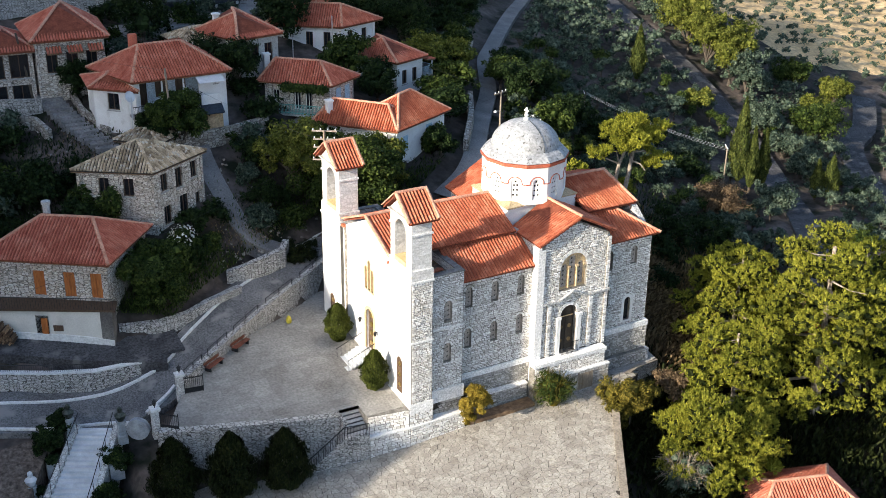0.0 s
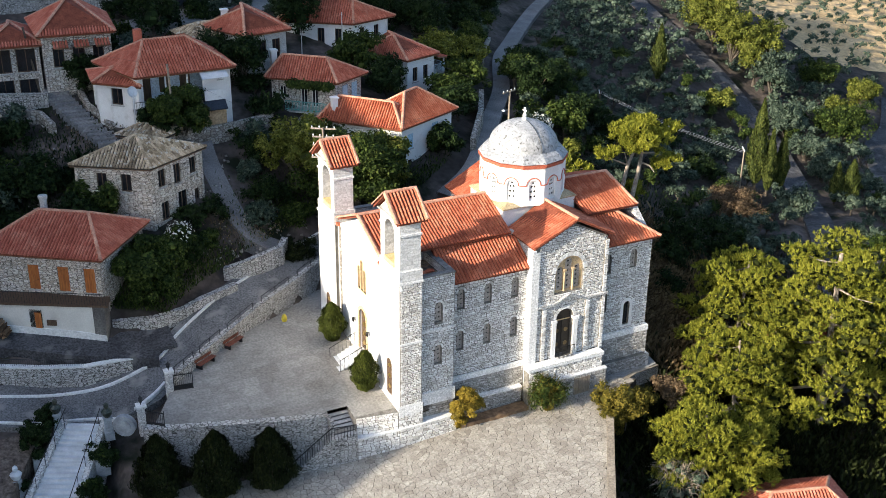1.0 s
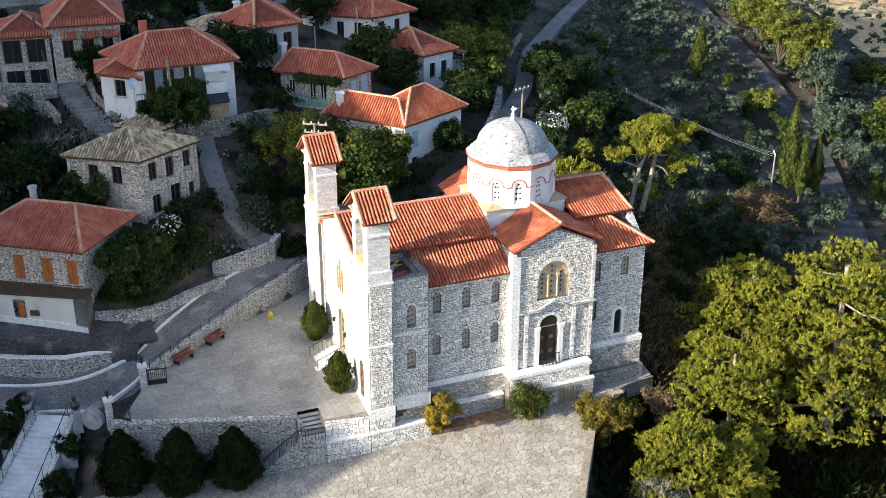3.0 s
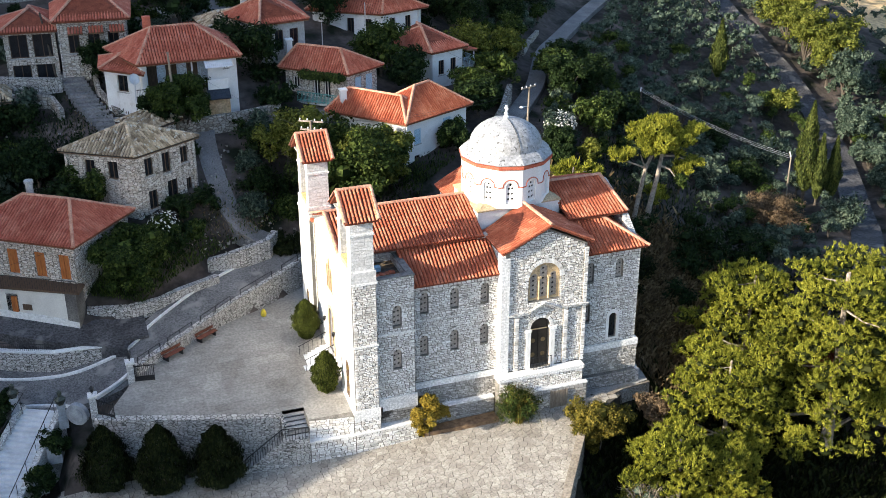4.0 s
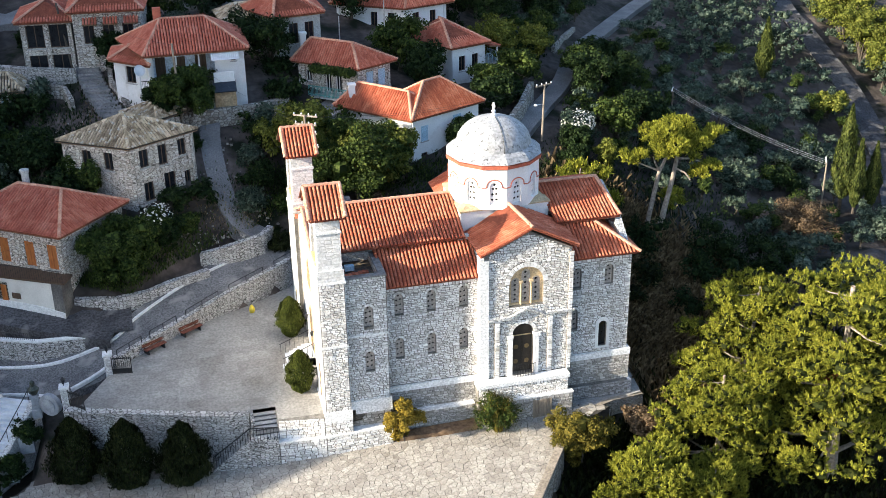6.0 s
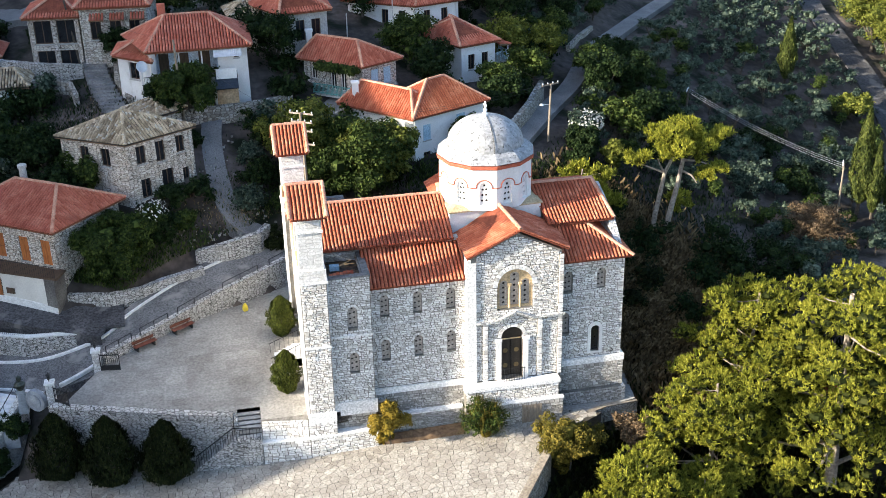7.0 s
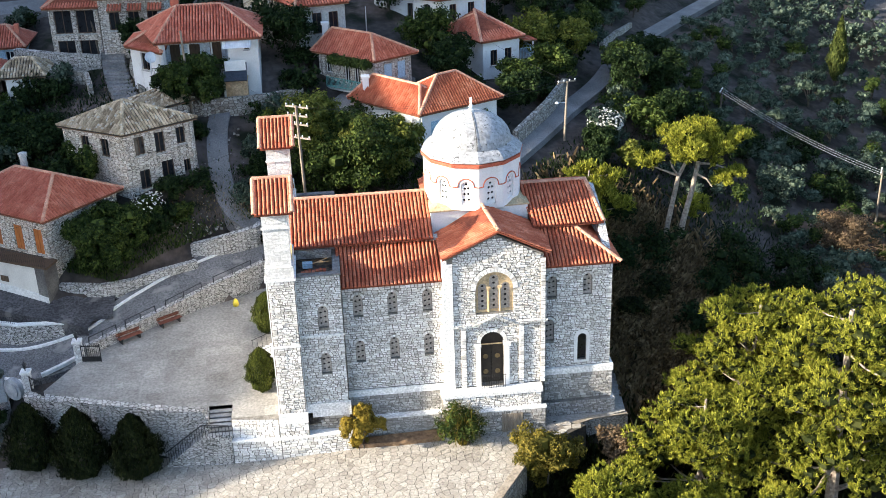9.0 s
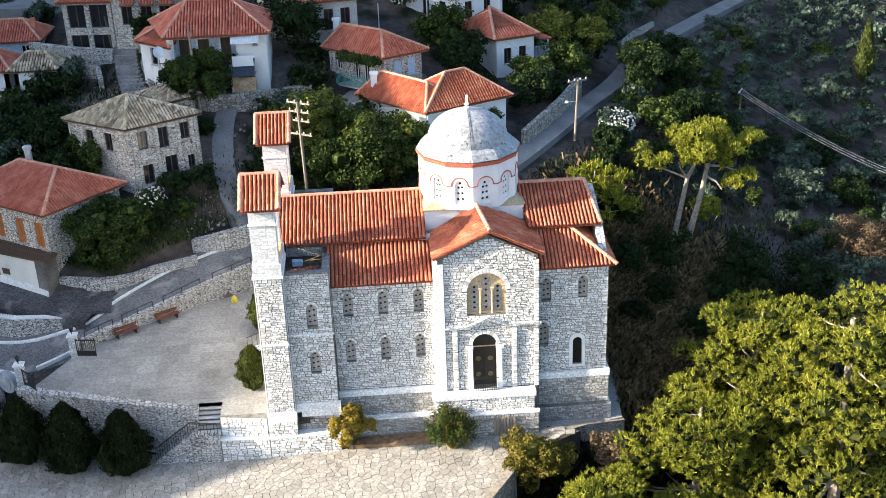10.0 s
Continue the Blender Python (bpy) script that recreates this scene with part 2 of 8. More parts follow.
DULL_BRASS = surface("dull_brass", [(0.16, 0.12, 0.06), (0.24, 0.18, 0.09)], 4, 0.5, 0.1, metallic=0.5)
# Channel sheet of the old roofs, with the shade between barrels in its colour.
UNDER_OLD = surface("shaded_old_channel_tile", [(0.035, 0.03, 0.025), (0.08, 0.066, 0.055)], 2, 0.95)
BARK = surface("pale_bark", [(0.22, 0.17, 0.13), (0.42, 0.36, 0.3)], 5, 0.9, 0.5, 18, 0.02)
BARK_DARK = surface("dark_bark", [(0.06, 0.05, 0.04), (0.12, 0.1, 0.08)], 5, 0.9, 0.5, 18, 0.02)


def leaf(name, stops, scale=0.8, rough=0.6, through_light=0.18):
    m = surface(name, stops, scale, rough, 0, island=0.6, grain=0)
    n, l = m.node_tree.nodes, m.node_tree.links
    b = n["Principled BSDF"]
    b.inputs["Specular IOR Level"].default_value = 0.06
    col = b.inputs["Base Color"].links[0].from_socket
    tr = n.new("ShaderNodeBsdfTranslucent")
    l.new(col, tr.inputs["Color"])
    mix = n.new("ShaderNodeMixShader")
    mix.inputs[0].default_value = through_light
    l.new(b.outputs[0], mix.inputs[1])
    l.new(tr.outputs[0], mix.inputs[2])
    l.new(mix.outputs[0], n["Material Output"].inputs["Surface"])
    return m


LEAF_PINE = leaf("pine_needles", [(0.03, 0.042, 0.008), (0.2, 0.215, 0.028), (0.5, 0.47, 0.07)], 0.5, through_light=0.25)
# Inner pine crowns: the shade between the tufts is put into this colour.
LEAF_PINE_SHADE = leaf("shaded_pine_needles", [(0.01, 0.014, 0.004), (0.025, 0.032, 0.008), (0.05, 0.055, 0.014)])
LEAF_OLIVE = leaf("olive_leaves", [(0.012, 0.024, 0.016), (0.062, 0.09, 0.064), (0.15, 0.185, 0.13)])
LEAF_DARK = leaf("dark_leaves", [(0.004, 0.009, 0.003), (0.014, 0.027, 0.009), (0.045, 0.07, 0.022)])
LEAF_GREEN = leaf("green_leaves", [(0.007, 0.014, 0.004), (0.03, 0.05, 0.012), (0.1, 0.13, 0.03)])
LEAF_YELLOW = leaf("yellow_green_leaves", [(0.03, 0.042, 0.008), (0.11, 0.125, 0.022), (0.23, 0.23, 0.05)])
LEAF_SHRUB = leaf("clipped_evergreen", [(0.012, 0.018, 0.004), (0.04, 0.052, 0.01), (0.11, 0.12, 0.024)])
LEAF_GOLD = leaf("autumn_leaves", [(0.07, 0.055, 0.01), (0.22, 0.16, 0.025), (0.4, 0.28, 0.05)])
LEAF_OCHRE = leaf("ochre_leaves", [(0.025, 0.026, 0.006), (0.1, 0.088, 0.016), (0.24, 0.18, 0.035)])
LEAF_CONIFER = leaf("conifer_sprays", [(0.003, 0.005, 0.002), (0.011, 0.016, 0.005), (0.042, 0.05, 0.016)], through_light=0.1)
LEAF_BROWN = leaf("dry_twigs", [(0.06, 0.042, 0.025), (0.15, 0.105, 0.062), (0.26, 0.18, 0.11)])
LEAF_CYPRESS = leaf("cypress_foliage", [(0.014, 0.022, 0.007), (0.055, 0.072, 0.018), (0.13, 0.145, 0.036)])
GRASS = leaf("dry_grass", [(0.05, 0.036, 0.02), (0.15, 0.105, 0.055), (0.36, 0.27, 0.15)])
FLOWER = leaf("pale_flowers", [(0.6, 0.58, 0.52), (0.7, 0.68, 0.62)])


# ---- builders ----
def thing(name, label, category, group="", kind="", at=(0, 0, 0)):
    ob = new(name)
    ob.location = at
    return tagged(ob, label, category, group, kind)


def part(name, bm, material, parent=None, label=""):
    if isinstance(bm, list):   # rows of boxes: each one a part
        return [part(name, boxes(r), material, parent, label) for r in bm][0]
    me = bpy.data.meshes.new(name)
    if isinstance(bm, tuple):
        me.from_pydata(bm[0], [], bm[1])
    else:
        bm.to_mesh(me)
        bm.free()
    me.materials.append(material)
    ob = new(name, me)
    if parent:
        ob.parent = parent
    if label:
        ob["label"] = label
    return ob


def solo(name, bm, material, label, category, group="", kind=""):
    return tagged(part(name, bm, material), label, category, group, kind)


def hexa(bm, p):
    """A block from 8 corners: 4 below, 4 above, in the same turn."""
    v = [bm.verts.new(q) for q in p]
    for f in ((3, 2, 1, 0), (4, 5, 6, 7), (0, 1, 5, 4), (1, 2, 6, 5), (2, 3, 7, 6), (3, 0, 4, 7)):
        bm.faces.new([v[k] for k in f])


def box(bm, x0, x1, y0, y1, z0, z1):
    hexa(bm, [(x0, y0, z0), (x1, y0, z0), (x1, y1, z0), (x0, y1, z0), (x0, y0, z1), (x1, y0, z1), (x1, y1, z1), (x0, y1, z1)])


def boxes(*rows):
    bm = bmesh.new()
    for r in rows:
        box(bm, *r)
    return bm


def each(*rows):
    return list(rows)


def slab(bm, pts, z0, z1):
    """An upright prism over a plan; z0 and z1 are heights or functions of x, y."""
    lo = [bm.verts.new((x, y, z0(x, y) if callable(z0) else z0)) for x, y in pts]
    hi = [bm.verts.new((x, y, z1(x, y) if callable(z1) else z1)) for x, y in pts]
    bm.faces.new(lo[::-1])
    bm.faces.new(hi)
    for k in range(len(pts)):
        j = (k + 1) % len(pts)
        bm.faces.new((lo[k], lo[j], hi[j], hi[k]))


def tube(bm, a, b, ra, rb=None, seg=8, cap=True):
    a, b = Vector(a), Vector(b)
    rb = ra if rb is None else rb
    q = (b - a).to_track_quat("Z", "Y")
    ring = [[bm.verts.new(c + q @ Vector((r * math.cos(2 * math.pi * k / seg), r * math.sin(2 * math.pi * k / seg), 0))) for k in range(seg)] for c, r in ((a, ra), (b, rb))]
    for k in range(seg):
        bm.faces.new((ring[0][k], ring[0][(k + 1) % seg], ring[1][(k + 1) % seg], ring[1][k]))
    if cap:
        bm.faces.new(ring[0][::-1])
        bm.faces.new(ring[1])


def lathe(bm, centre, profile, seg=16, turn=0.0):
    """A turned body: profile of (radius, z) from below upwards."""
    rings = []
    for r, z in profile:
        rings.append([bm.verts.new((centre[0] + r * math.cos(2 * math.pi * (k + turn) / seg), centre[1] + r * math.sin(2 * math.pi * (k + turn) / seg), centre[2] + z)) for k in range(seg)])
    for a, b in zip(rings, rings[1:]):
        for k in range(seg):
            bm.faces.new((a[k], a[(k + 1) % seg], b[(k + 1) % seg], b[k]))
    bm.faces.new(rings[0][::-1])
    bm.faces.new(rings[-1])


def arch(u, z0, z1, w, seg=8):
    """An arched outline: centre u, sill z0, crown z1, width w."""
    r = w / 2
    pts = [(u - r, z0), (u + r, z0)]
    return pts + [(u + r * math.cos(math.pi * k / seg), z1 - r + r * math.sin(math.pi * k / seg)) for k in range(seg + 1)]


def rect(u0, u1, z0, z1):
    return [(u0, z0), (u1, z0), (u1, z1), (u0, z1)]


def disc(u, z, r, seg=10):
    return [(u + r * math.cos(2 * math.pi * k / seg), z + r * math.sin(2 * math.pi * k / seg)) for k in range(seg)]


def pierced(bm, origin, along, outer, holes=(), depth=0.35, up=(0, 0, 1)):
    """A wall of that depth with its face in the plane of along and up through origin; the face looks to along x up; holes go through it."""
    from mathutils.geometry import tessellate_polygon
    o, u, w = Vector(origin), Vector(along).normalized(), Vector(up).normalized()
    back = -u.cross(w).normalized() * depth
    loops = [[Vector((x, z, 0)) for x, z in ring] for ring in (outer, *holes)]
    flat = [p for ring in loops for p in ring]
    front = [bm.verts.new(o + u * p.x + w * p.y) for p in flat]
    rear = [bm.verts.new(o + u * p.x + w * p.y + back) for p in flat]
    for tri in tessellate_polygon(loops):
        a, b, c = (flat[k] for k in tri)
        if (b - a).cross(c - a).z < 0:
            tri = tri[::-1]
        bm.faces.new([front[k] for k in tri])
        bm.faces.new([rear[k] for k in tri[::-1]])
    k0 = 0
    for ring in loops:
        for k in range(len(ring)):
            a, b = k0 + k, k0 + (k + 1) % len(ring)
            try:
                bm.faces.new((front[a], rear[a], rear[b], front[b]))
            except ValueError:
                pass
        k0 += len(ring)
    bmesh.ops.recalc_face_normals(bm, faces=bm.faces)
    return bm


def roof_plane(pts, width=0.235, length=0.4, thick=0.1):
    """Barrel tiles over a sloping polygon whose first edge is the eave. Gives the tiles and the boarding under them."""
    p = [Vector(q) for q in pts]
    u = (p[1] - p[0]).normalized()
    nrm = u.cross(p[2] - p[0]).normalized()
    if nrm.z < 0:
        nrm = -nrm
    v = nrm.cross(u).normalized()
    if v.z < 0:
        v, u = -v, -u
    f = [((q - p[0]).dot(u), (q - p[0]).dot(v)) for q in p]
    lo, hi = min(a for a, _ in f), max(a for a, _ in f)
    cols = max(1, round((hi - lo) / width))
    w = (hi - lo) / cols
    verts, faces = [], []
    prof = [(-0.36, 0.0), (-0.28, 0.08), (0.0, 0.12), (0.28, 0.08), (0.36, 0.0)]
    for c in range(cols):
        a = lo + (c + 0.5) * w
        cut = []
        for k in range(len(f)):
            (x0, y0), (x1, y1) = f[k], f[(k + 1) % len(f)]
            if (x0 <= a) != (x1 <= a):
                cut.append(y0 + (y1 - y0) * (a - x0) / (x1 - x0))
        if len(cut) < 2:
            continue
        s0, s1 = min(cut), max(cut)
        n = max(1, round((s1 - s0) / length))
        d = (s1 - s0) / n
        for k in range(n):
            b, jit = len(verts), random.uniform(-0.012, 0.012)
            for s, lift in ((s0 + k * d - 0.03, 0.035), (s0 + (k + 1) * d + 0.02, 0.0)):
                for x, h in prof:
                    verts.append(p[0] + u * (a + jit + x * w * 1.02) + v * s + nrm * (h + lift + 0.01))
            for q in range(4):
                faces.append((b + q, b + q + 1, b + q + 6, b + q + 5))
            faces.append((b, b + 4, b + 3, b + 2, b + 1))
    deck = bmesh.new()
    top = [deck.verts.new(q) for q in p]
    low = [deck.verts.new(q - Vector((0, 0, thick))) for q in p]
    deck.faces.new(top)
    deck.faces.new(low[::-1])
    for k in range(len(p)):
        deck.faces.new((top[k], low[k], low[(k + 1) % len(p)], top[(k + 1) % len(p)]))
    bmesh.ops.recalc_face_normals(deck, faces=deck.faces)
    return (verts, faces), deck


def ridge(a, b, r=0.13, step=0.42):
    """A row of half-round cap tiles from a to b."""
    a, b = Vector(a), Vector(b)
    n = max(1, round((b - a).length / step))
    d = (b - a) / n
    side = d.cross(Vector((0, 0, 1))).normalized()
    up = side.cross(d).normalized()
    verts, faces = [], []
    for k in range(n):
        o = len(verts)
        for q, rr in ((a + d * k, r * 1.12), (a + d * (k + 1.06), r * 0.95)):
            for s in range(7):
                t = math.pi * s / 6
                verts.append(q + side * rr * math.cos(t) + up * (rr * math.sin(t) + 0.03))
        for s in range(6):
            faces.append((o + s, o + s + 1, o + s + 8, o + s + 7))
        faces.append(tuple(range(o, o + 7)))
    return verts, faces


def tiled_roof(parent, planes, caps, tile, roof_label="", under=None):
    """Roof planes and cap rows as parts of a building."""
    holder = parent
    for pts in planes:
        t, d = roof_plane(pts)
        # the darker sheet paints the shade lines between tile columns
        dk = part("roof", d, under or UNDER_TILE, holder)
        tl = part("roof_tiles", t, tile, dk, roof_label)
        tl["kind"] = "stuff"
    for a, b in caps:
        cp = part("ridge_tiles", ridge(a, b), TILE_OLD if tile is TILE_OLD else CAP_TILE, holder)
        cp["kind"] = "stuff"


def spans(rings, z):
    """Stretches of a pierced outline at height z."""
    cut = []
    for ring in rings:
        for (x0, y0), (x1, y1) in zip(ring, ring[1:] + ring[:1]):
            if (y0 <= z) != (y1 <= z):
                cut.append(x0 + (x1 - x0) * (z - y0) / (y1 - y0))
    cut.sort()
    return list(zip(cut[::2], cut[1::2]))


def meet(a, b):
    return [(max(p, r), min(q, t)) for p, q in a for r, t in b if min(q, t) - max(p, r) > 0.07]


def headed(u, z0, z1, w, band=0.15, seg=8):
    """An arched opening together with the ring of stones round its head."""
    r, zs = w / 2, z1 - w / 2
    ring = arch(u, z0, z1 + band, w + 2 * band, seg)[2:]
    return [(u - r, z0), (u + r, z0), (u + r, zs), *[(x, z + 0.001) for x, z in ring], (u - r, zs)]


def stone_face(parent, origin, along, outer, holes=(), mat=None, seed=1, tall=(0.085, 0.175), wide=(0.13, 0.4), gap=0.017, proud=(0.015, 0.055)):
    """Rough courses of single stones, each standing a little proud of the mortar of a wall face."""
    o, u = Vector(origin), Vector(along).normalized()
    nrm = u.cross(Vector((0, 0, 1)))
    rg = random.Random(seed)
    rings = [list(outer), *[list(h) for h in holes]]
    zs = [min(z for _, z in outer)]
    top = max(z for _, z in outer)
    while zs[-1] < top - 0.16:
        zs.append(zs[-1] + rg.uniform(*tall))
    zs[-1] = top
    verts, faces = [], []

    def wave(k, x):
        return 0.0 if k in (0, len(zs) - 1) else 0.05 * noise.noise(Vector((x * 1.1, k * 7.3, seed)))

    def stone(q):
        mx, mz = sum(p[0] for p in q) / 4, sum(p[1] for p in q) / 4
        d, b = rg.uniform(*proud), len(verts)
        for x, z in q:
            verts.append(o + u * x + Vector((0, 0, z)) - nrm * 0.01)
        for x, z in q:
            sx, sz = mx - x, mz - z
            c = 0.016 / max(0.03, math.hypot(sx, sz))
            verts.append(o + u * (x + sx * c) + Vector((0, 0, z + sz * c)) + nrm * (d + rg.uniform(-0.008, 0.008)))
        faces.append((b + 4, b + 5, b + 6, b + 7))
        for j in range(4):
            faces.append((b + j, b + (j + 1) % 4, b + 4 + (j + 1) % 4, b + 4 + j))

    for k in range(len(zs) - 1):
        z0, z1 = zs[k], zs[k + 1]
        e = (z1 - z0) * 0.12
        for a, b in meet(meet(spans(rings, z0 + e), spans(rings, (z0 + z1) / 2)), spans(rings, z1 - e)):
            x, lean0 = a, 0.0
            while x < b - 0.02:
                w = rg.uniform(*wide)
                last = x + w > b - 0.14
                x1 = b if last else x + w
                lean1 = 0.0 if last else rg.uniform(-0.035, 0.035)
                q = [(x - lean0 + gap, z0 + wave(k, x) + gap), (x1 - lean1 - gap, z0 + wave(k, x1) + gap), (x1 + lean1 - gap, z1 + wave(k + 1, x1) - gap), (x + lean0 + gap, z1 + wave(k + 1, x) - gap)]
                q = [(p + rg.uniform(-0.01, 0.01), z + rg.uniform(-0.01, 0.01)) for p, z in q]
                if z1 - z0 > 0.15 and rg.random() < 0.22:
                    f = rg.uniform(0.4, 0.6)
                    ml, mr = [q[0][i] + (q[3][i] - q[0][i]) * f for i in (0, 1)], [q[1][i] + (q[2][i] - q[1][i]) * f for i in (0, 1)]
                    stone([q[0], q[1], (mr[0], mr[1] - gap), (ml[0], ml[1] - gap)])
                    stone([(ml[0], ml[1] + gap), (mr[0], mr[1] + gap), q[2], q[3]])
                else:
                    stone(q)
                x, lean0 = x1, lean1
    ob = part("rubble_facing", (verts, faces), mat or FACE, parent)
    ob["kind"] = "stuff"
    return ob


# ---- ground ----
VILLAGE = [(-25, 12, 0.3), (-18, 10.9, 0.3), (-12.5, 12, 1.2), (-16, 13.7, 2.4), (-23, 18.5, 3.1), (-9, 13.2, 2.0), (-4, 16.0, 3.0), (2, 19.5, 4.1), (7, 21, 5.0),
           (13, 19, 5.8), (18.5, 22, 6.8), (25, 31, 7.9), (30, 39, 8.6), (36, 49, 9.0), (55, 72, 9.0), (-10.5, 20.0, 6.9), (-5, 24, 8.2), (-15, 26, 8.0),
           (-9, 31, 11.2), (0, 32, 11.0), (8, 33, 10.6), (18, 39, 9.5), (-13, 40, 12.8), (5, 41, 13.2), (15, 44, 12.6), (0, 62, 17), (-32, 40, 11), (-25, 44, 11.4), (-22, 38, 10.6), (-4, 19.8, 5.0), (-7.5, 17.4, 4.2)]
VALLEY = [(30, 16, 1.5), (41, 15, -1.2), (45, 19, -1.8), (44, 35, 3), (60, 41, 1), (72, 65, 6.0), (64.6, 56.2, 5.4), (49, 12, -1.5), (72, 28, -3.8), (100, 60, 0), (22, 2, -2.8), (30, -5, -7),
          (26, -13, -9.5), (17, -8, -6), (0, -22, -5.5), (-25, -6, -2.5), (-45, -25, -6), (45, -40, -14), (110, 0, -12), (-40, 70, 22), (60, 110, 12), (120, 100, 4), (-60, 0, 3)]
CTRL = np.array(VILLAGE + VALLEY, float)


def bend(d):
    return np.where(d > 1e-9, d * d * np.log(np.maximum(d, 1e-9)), 0.0)


cd = np.hypot(CTRL[:, None, 0] - CTRL[None, :, 0], CTRL[:, None, 1] - CTRL[None, :, 1])
cp_ = np.c_[np.ones(len(CTRL)), CTRL[:, :2]]
system = np.block([[bend(cd) + 8.0 * np.eye(len(CTRL)), cp_], [cp_.T, np.zeros((3, 3))]])
weights = np.linalg.solve(system, np.r_[CTRL[:, 2], 0, 0, 0])


def smooth(a, b, x):
    t = np.clip((x - a) / (b - a), 0, 1)
    return t * t * (3 - 2 * t)


def lie(x, y):
    """The lie of the land at x, y (arrays)."""
    x, y = np.atleast_1d(np.asarray(x, float)), np.atleast_1d(np.asarray(y, float))
    d = np.hypot(x[:, None] - CTRL[None, :, 0], y[:, None] - CTRL[None, :, 1])
    z = bend(d) @ weights[:-3] + weights[-3] + weights[-2] * x + weights[-1] * y
    far = smooth(90, 190, np.hypot(x - 25, y - 30))
    z = np.clip(z, -16, 34) * (1 - far) + far * (2 + 6 * np.sin(x / 90) + 5 * np.cos(y / 70 + 1))
    # Unseen western ridge, its crest fitted to the sun so it shades the village.
    yc = y - x * math.tan(radians(SUN_AZ))
    shade_crest = 95 * math.tan(radians(SUN_EL)) - 4.0 + 3.4 * smooth(-2.5, 1.0, yc) + 11 * smooth(10, 24, yc) + 9 * smooth(27, 37, yc)
    z = z + (shade_crest - 4) * smooth(-42, -95, x) * smooth(-75, -30, y)
    return z


def gz(x, y):
    return float(lie(x, y)[0])


def court_z(x, y):
    return 0.02 + 0.085 * max(0.0, y)


def plaza_z(x, y):
    return -2.72 + 0.045 * x


COURT = [(0.2, 0.2), (-0.1, 0.12), (-2.97, 0.58), (-2.97, 2.06), (-4.42, 2.06), (-4.6, 1.4), (-7.7, 1.95), (-11.2, 3.0), (-14.4, 3.9), (-15.4, 4.6), (-13.0, 8.6), (-11.8, 9.8), (-7.6, 12.7), (-3.5, 14.5), (1.9, 17.6), (5, 15.5), (5, 1.0)]
PLAZA = [(-18.5, 3.4), (-14.5, 3.7), (-7.8, 1.7), (-3.6, 0.5), (0, 0.1), (4.4, 0.2), (10, 0.6), (16.4, 0.6), (19.0, -0.6), (15.2, -2.6), (14.25, -4.0), (11.5, -8.1), (8.7, -12.3), (3.0, -22), (-30, -22), (-26, -6)]


def inside(pts, x, y):
    hit = False
    for k in range(len(pts)):
        (x0, y0), (x1, y1) = pts[k - 1], pts[k]
        if (y0 > y) != (y1 > y) and x < x0 + (x1 - x0) * (y - y0) / (y1 - y0):
            hit = not hit
    return hit


LANE_LINE = [(13.5, 20), (17, 22.2), (20.3, 26), (25, 32.6), (28.8, 37.8), (31.6, 42.9), (34, 47), (38, 52), (42.7, 57.8), (48.9, 65.1), (55.1, 72), (75, 95)]
VALLEY_ROAD = [(74, 84), (68, 66), (67, 60), (66.3, 55.4), (66.1, 51), (65.8, 47.3), (65, 42.5), (63, 35), (59.5, 27.6), (56.5, 22.4), (53.7, 17.5), (50, 12.5), (44, 4), (38, -4)]
FAR_ROAD = [(92, 44), (84, 36.5), (78, 33), (73.8, 27.8), (71.2, 23.2), (66, 10)]
ROAD_LOW = [(-50, 13.0), (-36, 12.9), (-28, 12.7), (-24.4, 12.1), (-20.8, 10.8), (-17.6, 10.1), (-14.6, 10.4), (-12.4, 11.5), (-10.5, 12.9), (-7.0, 15.1), (-2.9, 17.3), (2, 19.6), (6.5, 20.6)]
SIDE_STREET = [(-44, 23), (-30, 20), (-23, 17.7), (-17.6, 14.6), (-14.6, 13.5), (-12.7, 12.9)]
JUNCTION = [(-16.5, 12.6), (-15.6, 14.9), (-12.6, 14.5), (-10.4, 14.75), (-8.8, 15.3), (-6, 16.1), (-3, 17.2), (0.2, 18.9), (0.8, 17.8), (-6.5, 14.0), (-11.5, 11.5)]
STAIRWELL = [(-26, 8.2), (-20.4, 8.4), (-18.1, 7.0), (-18.4, 4.0), (-20.5, -3), (-34, -3), (-30, 5)]


def near_line(x, y, d):
    for ln in (LANE_LINE, VALLEY_ROAD, FAR_ROAD, ROAD_LOW, SIDE_STREET):
        for (x0, y0), (x1, y1) in zip(ln, ln[1:]):
            t = max(0, min(1, ((x - x0) * (x1 - x0) + (y - y0) * (y1 - y0)) / ((x1 - x0) ** 2 + (y1 - y0) ** 2)))
            if math.hypot(x - x0 - t * (x1 - x0), y - y0 - t * (y1 - y0)) < d:
                return True
    return False


def clear_of_roads(P, d, lines=(LANE_LINE, VALLEY_ROAD, FAR_ROAD, ROAD_LOW, SIDE_STREET)):
    """The same for an array of places: true where no road is within d."""
    ok = np.ones(len(P), bool)
    for ln in lines:
        for a, b in zip(ln, ln[1:]):
            a, e = np.array(a), np.array(b) - np.array(a)
            t = np.clip((P - a) @ e / (e @ e), 0, 1)
            ok &= np.hypot(*(P - a - t[:, None] * e).T) >= d
    return ok


def street_width(x):
    """The village street is wider below the bend."""
    return 3.2 + 1.2 * float(smooth(-12.5, -15.5, x))


